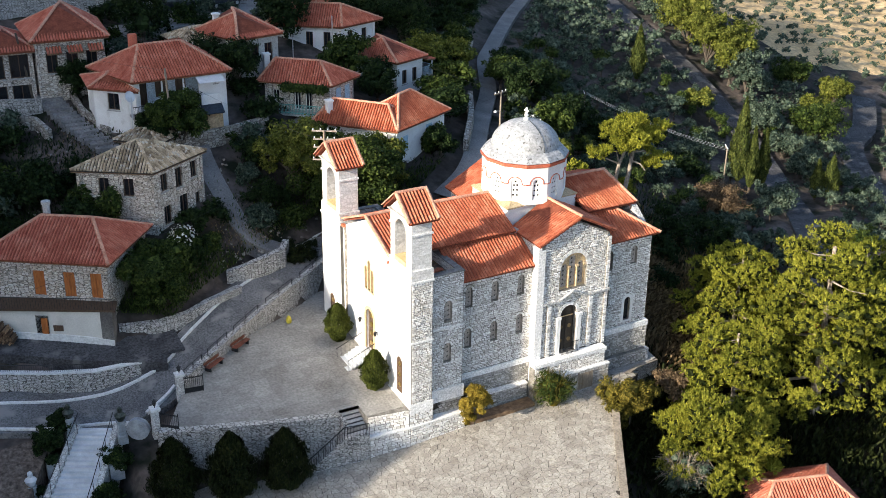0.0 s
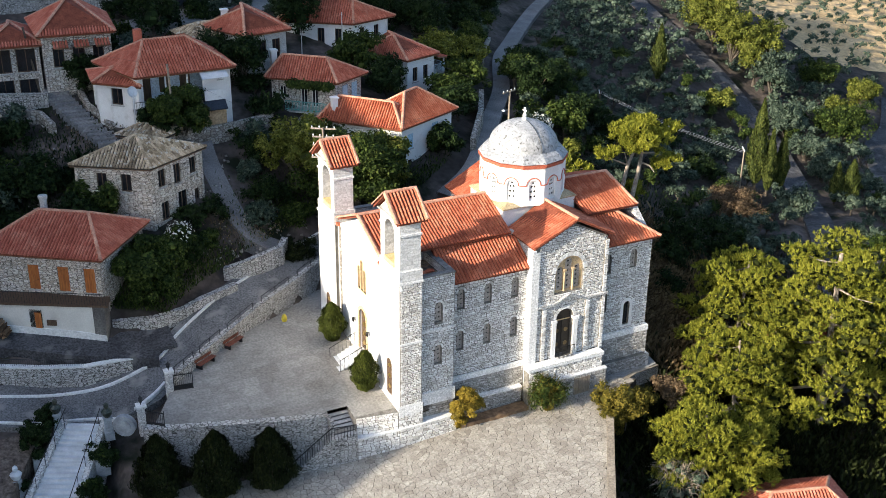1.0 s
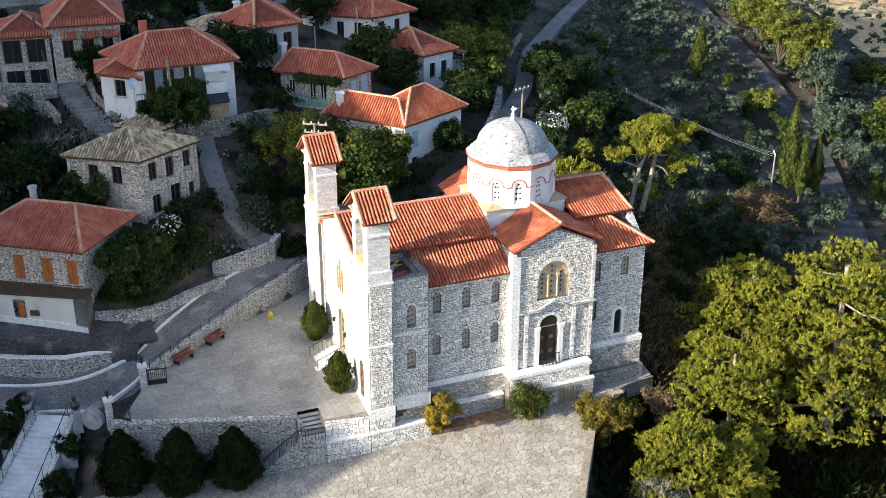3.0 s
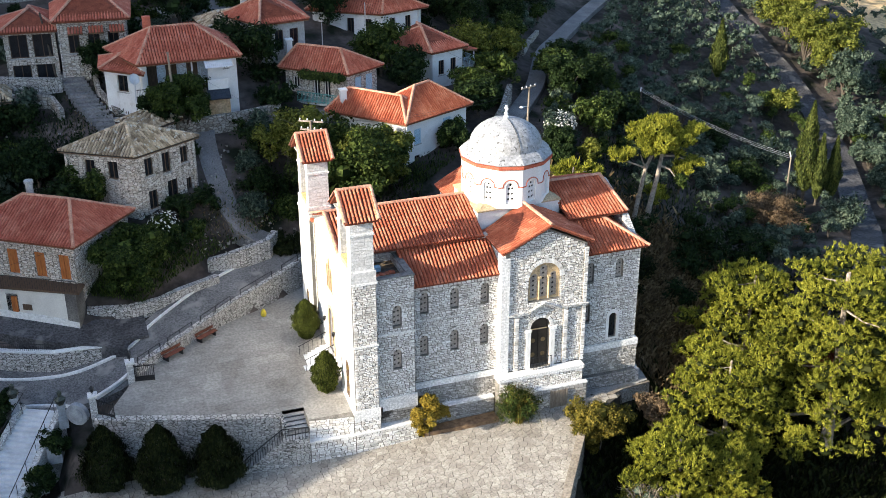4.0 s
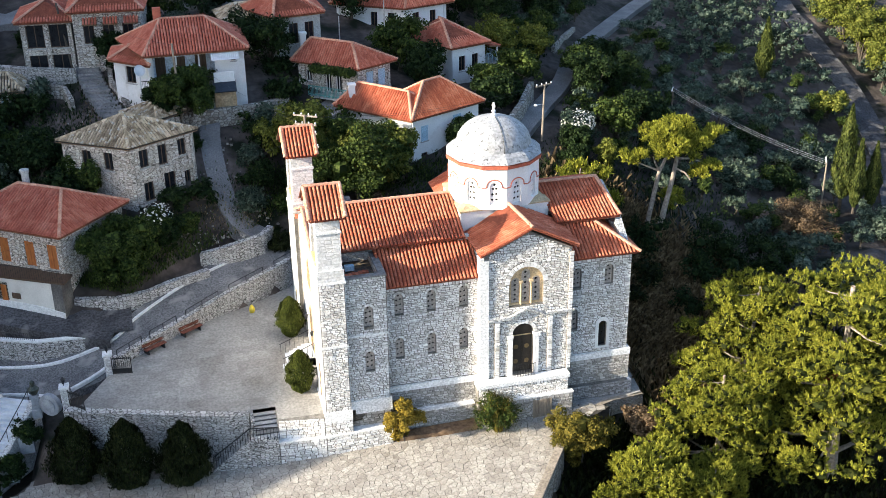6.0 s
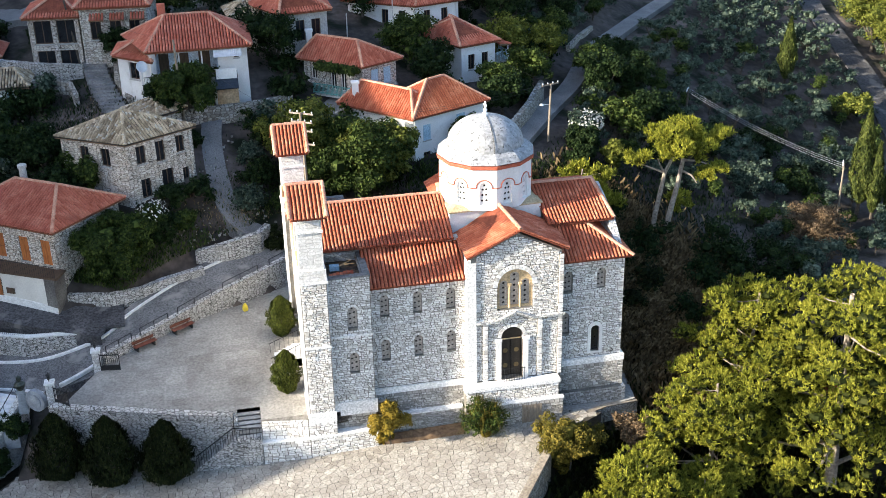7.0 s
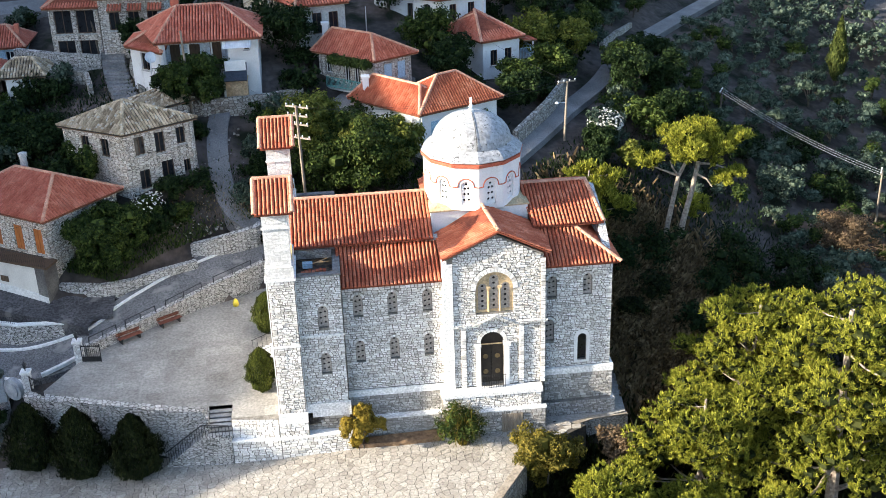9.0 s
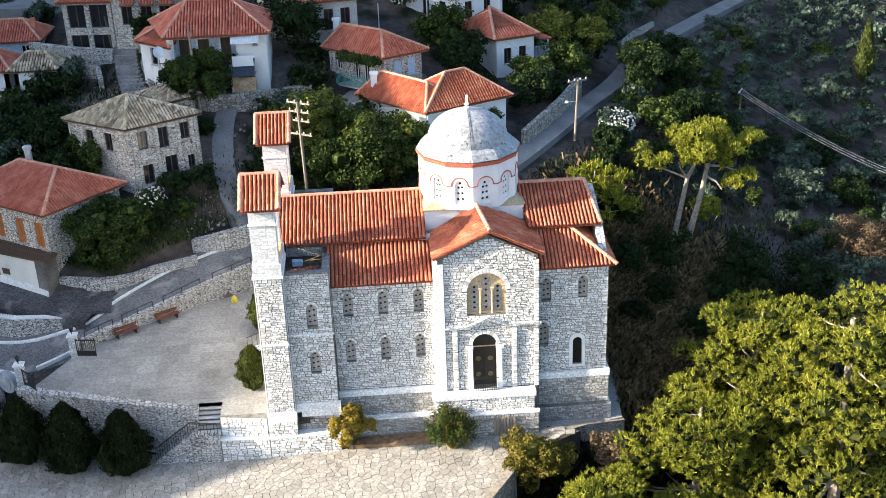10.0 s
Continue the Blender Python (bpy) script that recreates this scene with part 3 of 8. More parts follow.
def street_z(x, y):
    """The height of the village street's surface."""
    best = None
    for (x0, y0), (x1, y1) in zip(ROAD_LOW, ROAD_LOW[1:]):
        t = max(0, min(1, ((x - x0) * (x1 - x0) + (y - y0) * (y1 - y0)) / ((x1 - x0) ** 2 + (y1 - y0) ** 2)))
        cx, cy = x0 + t * (x1 - x0), y0 + t * (y1 - y0)
        d = math.hypot(x - cx, y - cy)
        if best is None or d < best[0]:
            best = (d, cx, cy)
    return 0.65 * gz(best[1], best[2]) + 0.35 * gz(x, y) - 0.04


def ground_mesh():
    near = np.arange(-50, 131, 1.25)
    far = np.array([60, 90, 140, 220, 340, 520, 800, 1300])
    xs = np.r_[-125 - far[::-1], np.arange(-125, -50, 3.0), near, 130 + far]
    nearY = np.arange(-30, 121, 1.25)
    ys = np.r_[-30 - far[::-1], nearY, 120 + far]
    gx, gy = np.meshgrid(xs, ys)
    z = lie(gx.ravel(), gy.ravel())
    rough = np.array([0.12 if near_line(a, b, 3.4) else 1.0 for a, b in zip(gx.ravel(), gy.ravel())])
    z += rough * np.array([0.35 * noise.noise(Vector((a * 0.35, b * 0.35, 0))) + 0.15 * noise.noise(Vector((a, b, 3))) for a, b in zip(gx.ravel(), gy.ravel())])
    verts = []
    for a, b, c in zip(gx.ravel(), gy.ravel(), z):
        if -19 < a < 23 and -23 < b < 19:
            if inside(COURT, a, b) or (-1 < a < 22 and 0 < b < 14.5):
                c = min(c, -0.5 if not (a > 5 and b < 2.5) else -2.8)
            elif inside(PLAZA, a, b):
                c = plaza_z(a, b) - 0.45
        if 20.8 < a < 23.6 and 0 < b < 13.6:
            c = min(c, -2.5 + 0.09 * b)
        if inside(STAIRWELL, a, b):
            c = min(c, -4.2)
        elif inside(JUNCTION, a, b):
            c = min(c, street_z(a, b) - 0.25)
        elif -40 < a < 5 and 6 < b < 21 and not clear_of_roads(np.array([[a, b]]), 3.1, (ROAD_LOW,))[0]:
            c = min(c, street_z(a, b) - 0.22)
        elif near_line(a, b, 2.2):
            c -= 0.3
        verts.append((a, b, c))
    w = len(xs)
    faces = [(j * w + i, j * w + i + 1, (j + 1) * w + i + 1, (j + 1) * w + i) for j in range(len(ys) - 1) for i in range(w - 1)]
    return verts, faces


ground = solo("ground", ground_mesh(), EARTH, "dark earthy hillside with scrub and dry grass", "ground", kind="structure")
for m in (FIELD, SLOPE, SHADED_FLOOR):
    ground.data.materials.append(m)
for p in ground.data.polygons:
    p.use_smooth = True
    c = p.center
    if c.x > 89.5 + 2 * math.sin(c.y / 5) and c.y > 56.5 - 0.5 * (c.x - 91) + 1.5 * math.sin(c.x / 4) and c.x < 260 and c.y < 260:
        p.material_index = 1
    wob = 1.5 * noise.noise(Vector((c.x * 0.4, c.y * 0.4, 0)))
    if 21 < c.x < 30 + wob and 1.5 + wob < c.y < 19.5 + wob:
        p.material_index = 2
    # shade of the stairwell and below the pines, painted on the ground
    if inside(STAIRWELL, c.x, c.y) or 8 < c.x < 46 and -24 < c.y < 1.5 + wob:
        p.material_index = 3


def strip(pts, width, lift=0.07, across=4, step=1.0, skirt=1.2):
    """A road draped over the land along a line of x, y."""
    line = [Vector((*p, 0)) for p in pts]
    dense = []
    for k in range(len(line) - 1):
        p0, p1, p2, p3 = line[max(0, k - 1)], line[k], line[k + 1], line[min(len(line) - 1, k + 2)]
        n = max(1, int((p2 - p1).length / step))
        for j in range(n):
            t = j / n
            dense.append(0.5 * ((2 * p1) + (p2 - p0) * t + (2 * p0 - 5 * p1 + 4 * p2 - p3) * t * t + (3 * p1 - p0 - 3 * p2 + p3) * t ** 3))
    dense.append(line[-1])
    verts, faces = [], []
    for k, c in enumerate(dense):
        d = (dense[min(k + 1, len(dense) - 1)] - dense[max(k - 1, 0)]).normalized()
        s = Vector((d.y, -d.x, 0))
        zc = gz(c.x, c.y)
        for j in range(across + 1):
            q = c + s * (width(c.x) if callable(width) else width) * (j / across - 0.5)
            verts.append((q.x, q.y, 0.65 * zc + 0.35 * gz(q.x, q.y) + lift))
    w = across + 1
    for k in range(len(dense) - 1):
        for j in range(across):
            faces.append((k * w + j, (k + 1) * w + j, (k + 1) * w + j + 1, k * w + j + 1))
    # edges go down into the ground
    for side in (0, across):
        b = len(verts)
        for k in range(len(dense)):
            x, y, z = verts[k * w + side]
            verts.append((x, y, z - skirt))
        for k in range(len(dense) - 1):
            faces.append((k * w + side, (k + 1) * w + side, b + k + 1, b + k))
    return verts, faces


# ---- church ----
church = thing("church", "white stone domed church with orange tiled roofs and twin belfries", "church")
AXIS = 7.15   # the nave's middle line


def north(y):
    return 2 * AXIS - y


def perforated(parent, origin, along, u, z0, z1, w, mat=TRANSENNA, cols=2, inset=0.22, name="window", hole=0.075):
    """A pierced stone window panel set back in its arched opening, with the dark behind."""
    o, a = Vector(origin), Vector(along).normalized()
    nrm = a.cross(Vector((0, 0, 1)))
    rows = max(2, round((z1 - z0 - w * 0.5) / 0.42))
    holes = []
    for r in range(rows):
        zz = z0 + 0.22 + r * (z1 - z0 - w * 0.4 - 0.2) / rows
        for c in range(cols):
            uu = u + (c - (cols - 1) / 2) * w * 0.46
            holes.append(disc(uu, zz + (0.06 if c else 0), hole, 8))
    holes.append(disc(u, z1 - w * 0.42, hole, 8))
    win = part(name, pierced(bmesh.new(), o - nrm * inset, a, arch(u, z0 - 0.02, z1 + 0.02, w + 0.04), holes, 0.06), mat, parent, "pierced stone window panel")
    # dark backing sheet in place of the unlit inside, no glass
    part("pane", pierced(bmesh.new(), o - nrm * (inset + 0.1), a, arch(u, z0 - 0.02, z1 + 0.02, w + 0.04), (), 0.03), DARK, win)
    return win


def voussoirs(parent, origin, along, u, z1, w, band=0.17, mat=ASHLAR, proud=0.03):
    """A ring of arch stones round the head of an opening."""
    o, a = Vector(origin), Vector(along).normalized()
    nrm = a.cross(Vector((0, 0, 1)))
    r, n = w / 2, max(7, int(w * 8))
    for k in range(n):
        bm = bmesh.new()
        t0, t1 = math.pi * (k + 0.06) / n, math.pi * (k + 0.94) / n
        q = [(u + rr * math.cos(t), z1 - r + rr * math.sin(t)) for rr, t in ((r, t0), (r + band, t0), (r + band, t1), (r, t1))]
        f = [bm.verts.new(o + a * x + Vector((0, 0, z)) + nrm * proud) for x, z in q]
        b = [bm.verts.new(o + a * x + Vector((0, 0, z)) - nrm * 0.05) for x, z in q]
        bm.faces.new(f)
        for j in range(4):
            bm.faces.new((f[j], b[j], b[(j + 1) % 4], f[(j + 1) % 4]))
        bmesh.ops.recalc_face_normals(bm, faces=bm.faces)
        part("arch_stone", bm, mat, parent)


X, MX = (1, 0, 0), (-1, 0, 0)
UP = [(5.24, 5.95, 7.46, 0.55), (7.33, 5.98, 7.48, 0.55), (9.45, 6.0, 7.5, 0.55)]
LOW = [(5.22, 2.8, 4.32, 0.54), (7.33, 2.85, 4.38, 0.54), (9.45, 2.95, 4.44, 0.54)]
EUP = [(17.15, 6.2, 7.68, 0.55), (19.36, 6.22, 7.7, 0.55)]
ELOW = [(17.0, 3.15, 4.7, 0.54)]

# south aisle walls, either side of the transept
part("wall", pierced(bmesh.new(), (0, 1.48, 0), X, rect(4.2, 10.7, -3.2, 8.15), [arch(u, a, b, w) for u, a, b, w in UP + LOW], 0.45), MORTAR, church)
stone_face(church, (0, 1.48, 0), X, rect(4.32, 10.36, 0.86, 7.95), [headed(u, a, b, w) for u, a, b, w in UP + LOW], seed=3)
part("wall", pierced(bmesh.new(), (0, 1.5, 0), X, rect(16.4, 20.9, -3.6, 8.45), [arch(u, a, b, w) for u, a, b, w in EUP + ELOW] + [arch(19.08, 1.62, 3.55, 0.58)], 0.45), MORTAR, church)
stone_face(church, (0, 1.5, 0), X, rect(16.5, 20.9, 1.28, 8.28), [headed(u, a, b, w) for u, a, b, w in EUP + ELOW] + [arch(19.08, 1.5, 3.82, 1.0)], seed=4)
for rows, y in ((UP + LOW, 1.48), (EUP + ELOW, 1.5)):
    for u, a, b, w in rows:
        perforated(church, (0, y, 0), X, u, a, b, w)
        voussoirs(church, (0, y, 0), X, u, b, w, 0.15, FACE, 0.03)
part("window_surround", pierced(bmesh.new(), (0, 1.44, 0), X, arch(19.08, 1.5, 3.82, 1.0), [arch(19.08, 1.62, 3.55, 0.58)], 0.12), WHITE, church)
part("window", pierced(bmesh.new(), (0, 1.72, 0), X, arch(19.08, 1.6, 3.57, 0.6), (), 0.04), GLASS, church)
# east end and north side
part("wall", pierced(bmesh.new(), (20.9, 0, 0), (0, 1, 0), [(1.96, -3.8), (north(1.96), -3.8), (north(1.96), 8.7), (AXIS + 3.4, 10.1), (AXIS, 11.3), (AXIS - 3.4, 10.1), (1.96, 8.7)], (), 0.45), STONE, church)
part("wall", pierced(bmesh.new(), (0, north(1.48), 0), MX, rect(-20.9, -0.4, -1.0, 8.15), [arch(-u, a, b, w) for u, a, b, w in UP], 0.45), STONE, church)
for u, a, b, w in UP:
    perforated(church, (0, north(1.48), 0), MX, -u, a, b, w)
# plinths and courses
part("plinth", each((4.3, 10.62, 1.33, 1.47, -3.2, 0.4), (16.5, 21.06, 1.32, 1.49, -3.8, 0.8)), MORTAR, church)
part("plinth", each((20.92, 21.06, 1.49, north(1.5), -3.8, 0.8)), STONE, church)
stone_face(church, (0, 1.33, 0), X, rect(4.32, 10.3, -1.0, 0.4), (), FACE_GREY, 5)
stone_face(church, (0, 1.32, 0), X, rect(16.66, 21.06, -1.05, 0.8), (), FACE_GREY, 6)
part("plinth_course", each((4.3, 10.62, 1.3, 1.478, 0.404, 0.8), (16.5, 21.1, 1.28, 1.498, 0.804, 1.24), (20.905, 21.1, 1.5, north(1.5), 0.804, 1.24)), ASHLAR, church)
part("string_course", each((4.3, 10.6, 1.43, 1.479, 5.33, 5.42), (16.5, 20.95, 1.45, 1.499, 5.42, 5.5)), STONE, church)
part("lower_plinth", boxes((4.42, 10.04, 0.9, 1.325, -3.2, -1.1)), MORTAR, church)
stone_face(church, (0, 0.9, 0), X, rect(4.44, 10.02, -2.6, -1.1), (), FACE_GREY, 7)
part("lower_plinth_cap", boxes((4.42, 10.04, 0.86, 1.325, -1.096, -1.0)), ASHLAR, church)
part("lower_buttress_wall", each((20.95, 21.2, 1.0, 2.6, -4.5, -1.1)), STONE, church)
part("lower_buttress_wall", each((16.55, 20.94, 1.05, 1.315, -4.5, -1.1)), MORTAR, church)
stone_face(church, (0, 1.05, 0), X, rect(16.6, 21.1, -2.8, -1.1), (), FACE_GREY, 8)

# transept
TY = 0.9
trans_out = [(10.55, -2.4), (16.5, -2.4), (16.5, 9.55), (13.55, 11.05), (10.55, 9.55)]
part("wall", pierced(bmesh.new(), (0, TY, 0), X, trans_out, [arch(13.48, 5.8, 8.56, 2.3, 12), arch(13.3, 0.7, 4.5, 1.45, 10)], 0.5), MORTAR, church)
stone_face(church, (0, TY, 0), X, [(10.96, 0.72), (16.46, 0.72), (16.46, 9.5), (13.55, 10.95), (10.96, 9.65)], [headed(13.48, 5.8, 8.56, 2.3, 0.3, 12), [(12.27, 0.72), (14.36, 0.72), (14.36, 3.775), *arch(13.3, 0.7, 4.74, 1.93, 10)[2:], (12.27, 3.776)]], seed=9)
part("wall", each((10.55, 11.0, TY + 0.5, 4.4, -1, 9.6), (16.05, 16.5, TY + 0.5, 4.4, -1, 9.6)), STONE, church)
part("wall", pierced(bmesh.new(), (0, north(TY), 0), MX, [(-16.5, -1), (-10.55, -1), (-10.55, 9.55), (-13.55, 11.05), (-16.5, 9.55)], [arch(-13.5, 5.8, 8.56, 2.3)], 0.5), STONE, church)
part("wall", each((10.55, 11.0, north(4.4), north(TY + 0.5), -1, 9.6), (16.05, 16.5, north(4.4), north(TY + 0.5), -1, 9.6)), STONE, church)
voussoirs(church, (0, TY, 0), X, 13.48, 8.56, 2.3, 0.3, FACE, 0.05)
part("pilaster", each((10.35, 10.62, TY - 0.12, 1.47, -2.4, 9.5), (10.62, 10.95, TY - 0.12, TY - 0.002, -2.4, 9.3)), ASHLAR, church)
part("pilaster", each((16.3, 16.62, TY - 0.1, TY - 0.002, 0.72, 9.3)), MORTAR, church)
stone_face(church, (0, TY - 0.1, 0), X, rect(16.3, 16.62, 0.72, 9.3), (), None, 10, (0.14, 0.3), (0.3, 0.5))
for u0, u1 in ((11.35, 11.7), (14.95, 15.3)):
    part("pilaster", boxes((u0, u1, TY - 0.1, TY - 0.002, 0.72, 4.95)), MORTAR, church)
    stone_face(church, (0, TY - 0.1, 0), X, rect(u0, u1, 0.72, 4.95), (), None, 11, (0.14, 0.3), (0.3, 0.5))
bm = bmesh.new()
box(bm, 10.9, 12.3, TY - 0.2, TY - 0.003, 4.95, 5.12)
box(bm, 14.7, 16.75, TY - 0.2, TY - 0.003, 5.0, 5.15)
hexa(bm, [(12.3, TY - 0.22, 4.98), (13.5, TY - 0.22, 5.5), (13.5, TY - 0.003, 5.5), (12.3, TY - 0.003, 4.98), (12.3, TY - 0.22, 5.13), (13.5, TY - 0.22, 5.66), (13.5, TY - 0.003, 5.66), (12.3, TY - 0.003, 5.13)])
hexa(bm, [(13.5, TY - 0.22, 5.5), (14.7, TY - 0.22, 5.02), (14.7, TY - 0.003, 5.02), (13.5, TY - 0.003, 5.5), (13.5, TY - 0.22, 5.66), (14.7, TY - 0.22, 5.16), (14.7, TY - 0.003, 5.16), (13.5, TY - 0.003, 5.66)])
part("pediment_course", bm, STONE, church)
# the triple window
trip = part("triple_window", pierced(bmesh.new(), (0, TY + 0.16, 0), X, arch(13.48, 5.8, 8.56, 2.3, 12), [arch(12.78, 5.95, 7.75, 0.55), arch(13.48, 5.95, 8.3, 0.6), arch(14.18, 5.95, 7.75, 0.55)], 0.15), SAND, church, "sandstone triple window with pierced lights")
for u, b, w in ((12.78, 7.75, 0.55), (13.48, 8.3, 0.6), (14.18, 7.75, 0.55)):
    perforated(church, (0, TY + 0.16, 0), X, u, 5.95, b, w, TRANSENNA, 1, 0.1, hole=0.09)
for u in (13.13, 13.83):
    bm = bmesh.new()
    tube(bm, (u, TY + 0.1, 5.85), (u, TY + 0.1, 7.4), 0.07, 0.06, 10)
    box(bm, u - 0.12, u + 0.12, TY + 0.0, TY + 0.18, 7.4, 7.55)
    part("colonnette", bm, SAND, trip)
# the side door
door = part("side_door", pierced(bmesh.new(), (0, TY + 0.42, 0), X, arch(13.3, 0.7, 4.5, 1.47, 10), (), 0.08), DARK_WOOD, church, "dark double door under an arch")
for k, u in enumerate((12.93, 13.67)):
    part("door_leaf", boxes((u - 0.34, u + 0.34, TY + 0.36, TY + 0.415, 0.75, 3.4)), DARK_WOOD, door)
    for zz in (1.5, 2.6):
        bm = bmesh.new()
        tube(bm, (u, TY + 0.33, zz), (u, TY + 0.365, zz), 0.17, 0.15, 12)
        part("roundel", bm, DULL_BRASS, door)
part("fanlight", boxes((12.62, 13.98, TY + 0.34, TY + 0.36, 3.42, 3.5)), SAND, door)
part("door_jamb", each((12.27, 12.57, TY - 0.14, TY + 0.25, 0.724, 3.52), (14.03, 14.36, TY - 0.14, TY + 0.25, 0.724, 3.52)), WHITE, church)
part("jamb_cap", each((12.2, 12.6, TY - 0.2, TY + 0.25, 3.524, 3.72), (14.0, 14.44, TY - 0.2, TY + 0.25, 3.524, 3.72)), ASHLAR, church)
voussoirs(church, (0, TY, 0), X, 13.3, 4.5, 1.45, 0.24, FACE, 0.05)
# the porch platform below the door
part("porch_platform", boxes((10.05, 16.28, 0.12, TY - 0.125, -2.8, 0.45)), MORTAR, church)
stone_face(church, (0, 0.12, 0), X, rect(10.07, 16.26, -0.5, 0.45), (), None, 12)
part("porch_floor", boxes((10.0, 16.34, 0.02, TY - 0.13, 0.454, 0.72)), ASHLAR, church)
part("porch_plinth", boxes((10.3, 16.5, -0.18, 0.115, -3.0, -0.6)), MORTAR, church)
stone_face(church, (0, -0.18, 0), X, rect(10.32, 16.48, -2.3, -0.6), (), FACE_GREY, 13)
part("porch_plinth_cap", boxes((10.3, 16.54, -0.24, 0.115, -0.596, -0.5)), ASHLAR, church)
for k in range(7):
    part("hatch_plank", boxes((13.7 + 0.19 * k, 13.87 + 0.19 * k, -0.3, -0.245, -2.3, -0.75 - 0.02 * (k % 3))), POLE, church, "weathered grey-brown hatch planks")
part("railing", boxes(*[(12.6 + 0.11 * k, 12.625 + 0.11 * k, 0.5, 0.525, 0.72, 1.6) for k in range(14)], (12.58, 14.1, 0.5, 0.525, 1.6, 1.65)), IRON, church)
# drain holes and small vents, as near-black blocks for their unlit depth
part("vent", each(*[(x, x + 0.16, y - 0.012, y + 0.05, z, z + 0.16) for x, y, z in ((5.6, 1.48, 1.0), (8.9, 1.48, 1.2), (18.0, 1.5, 1.35), (20.2, 1.5, 1.45), (2.0, 0.6, 0.9), (14.6, 0.12, -0.3))]), DARK, church)


# roofs
def both(pts):
    return [pts, [(x, north(y), z) for x, y, z in (pts[1], pts[0], *pts[:1:-1])]]


planes = []
planes += both([(4.1, 1.15, 8.12), (10.55, 1.15, 8.12), (10.55, 3.85, 9.72), (4.1, 3.85, 9.72)])
planes += both([(0.25, 3.42, 9.92), (10.15, 3.42, 9.92), (10.15, AXIS, 11.5), (0.25, AXIS, 11.5)])
planes += both([(16.3, 3.42, 10.18), (20.75, 3.42, 10.18), (20.3, AXIS, 11.55), (16.1, AXIS, 11.55)])
planes += both([(16.5, 1.1, 8.5), (21.25, 1.1, 8.5), (18.75, 3.85, 10.0), (16.5, 3.85, 10.0)])
planes += [[(21.25, 1.1, 8.5), (21.25, north(1.1), 8.5), (18.75, north(3.85), 10.0), (18.75, 3.85, 10.0)]]
planes += both([(10.35, 4.5, 9.72), (10.35, 0.6, 9.72), (13.72, 0.6, 11.3), (13.25, 4.5, 11.5)])[:1]
planes += [[(16.85, 0.6, 9.72), (16.85, 4.7, 9.72), (13.25, 4.5, 11.5), (13.72, 0.6, 11.3)]]
planes += [[(10.2, north(0.6), 9.72), (10.2, north(4.5), 9.72), (13.3, north(4.5), 11.4), (13.5, north(0.6), 11.3)], [(16.85, north(4.5), 9.72), (16.85, north(0.6), 9.72), (13.5, north(0.6), 11.3), (13.3, north(4.5), 11.4)]]
caps = [((0.2, AXIS, 11.56), (10.2, AXIS, 11.56)), ((16.2, AXIS, 11.6), (20.4, AXIS, 11.6)), ((13.74, 0.55, 11.34), (13.25, 4.2, 11.56)), ((21.3, 1.05, 8.52), (18.75, 3.85, 10.05)),
        ((13.5, north(0.5), 11.36), (13.3, north(4.3), 11.46)), ((0.2, 3.4, 9.95), (0.2, AXIS, 11.56)), ((0.2, north(3.4), 9.95), (0.2, AXIS, 11.56)), ((20.75, 3.4, 10.2), (20.35, AXIS, 11.6))]
tiled_roof(church, planes, caps, TILE)
# soffit courses below the eaves
part("eave_course", each((4.3, 10.55, 1.36, 1.476, 7.95, 8.1), (16.5, 21.0, 1.38, 1.496, 8.28, 8.42)), ASHLAR, church)
part("gutter_block", boxes((9.7, 10.4, 3.5, 3.9, 9.75, 10.0)), GREY_PLASTER, church)

# the square below the drum, and the drum
sq = [(10.15, 4.6), (16.25, 4.95), (16.1, 9.9), (10.3, 9.75)]
bm = bmesh.new()
slab(bm, sq, 9.0, 11.1)
part("drum_base", bm, WHITE, church)
bm = bmesh.new()
cx, cy = 13.1, 7.2
lo = [bm.verts.new((cx + (x - cx) * 1.03, cy + (y - cy) * 1.03, 11.104)) for x, y in sq]
hi = [bm.verts.new((cx + (x - cx) * 1.03, cy + (y - cy) * 1.03, 11.2)) for x, y in sq]
top = [bm.verts.new((cx + (x - cx) * 0.85, cy + (y - cy) * 0.85, 11.42)) for x, y in sq]
for a, b in ((lo, hi), (hi, top)):
    for k in range(4):
        bm.faces.new((a[k], a[(k + 1) % 4], b[(k + 1) % 4], b[k]))
bm.faces.new(top)
bm.faces.new(lo[::-1])
part("drum_base_ledge", bm, surface("stained_ledge", [(0.34, 0.25, 0.13), (0.5, 0.4, 0.26)], 1.0, 0.85, 0.3), church)
DR = 3.08
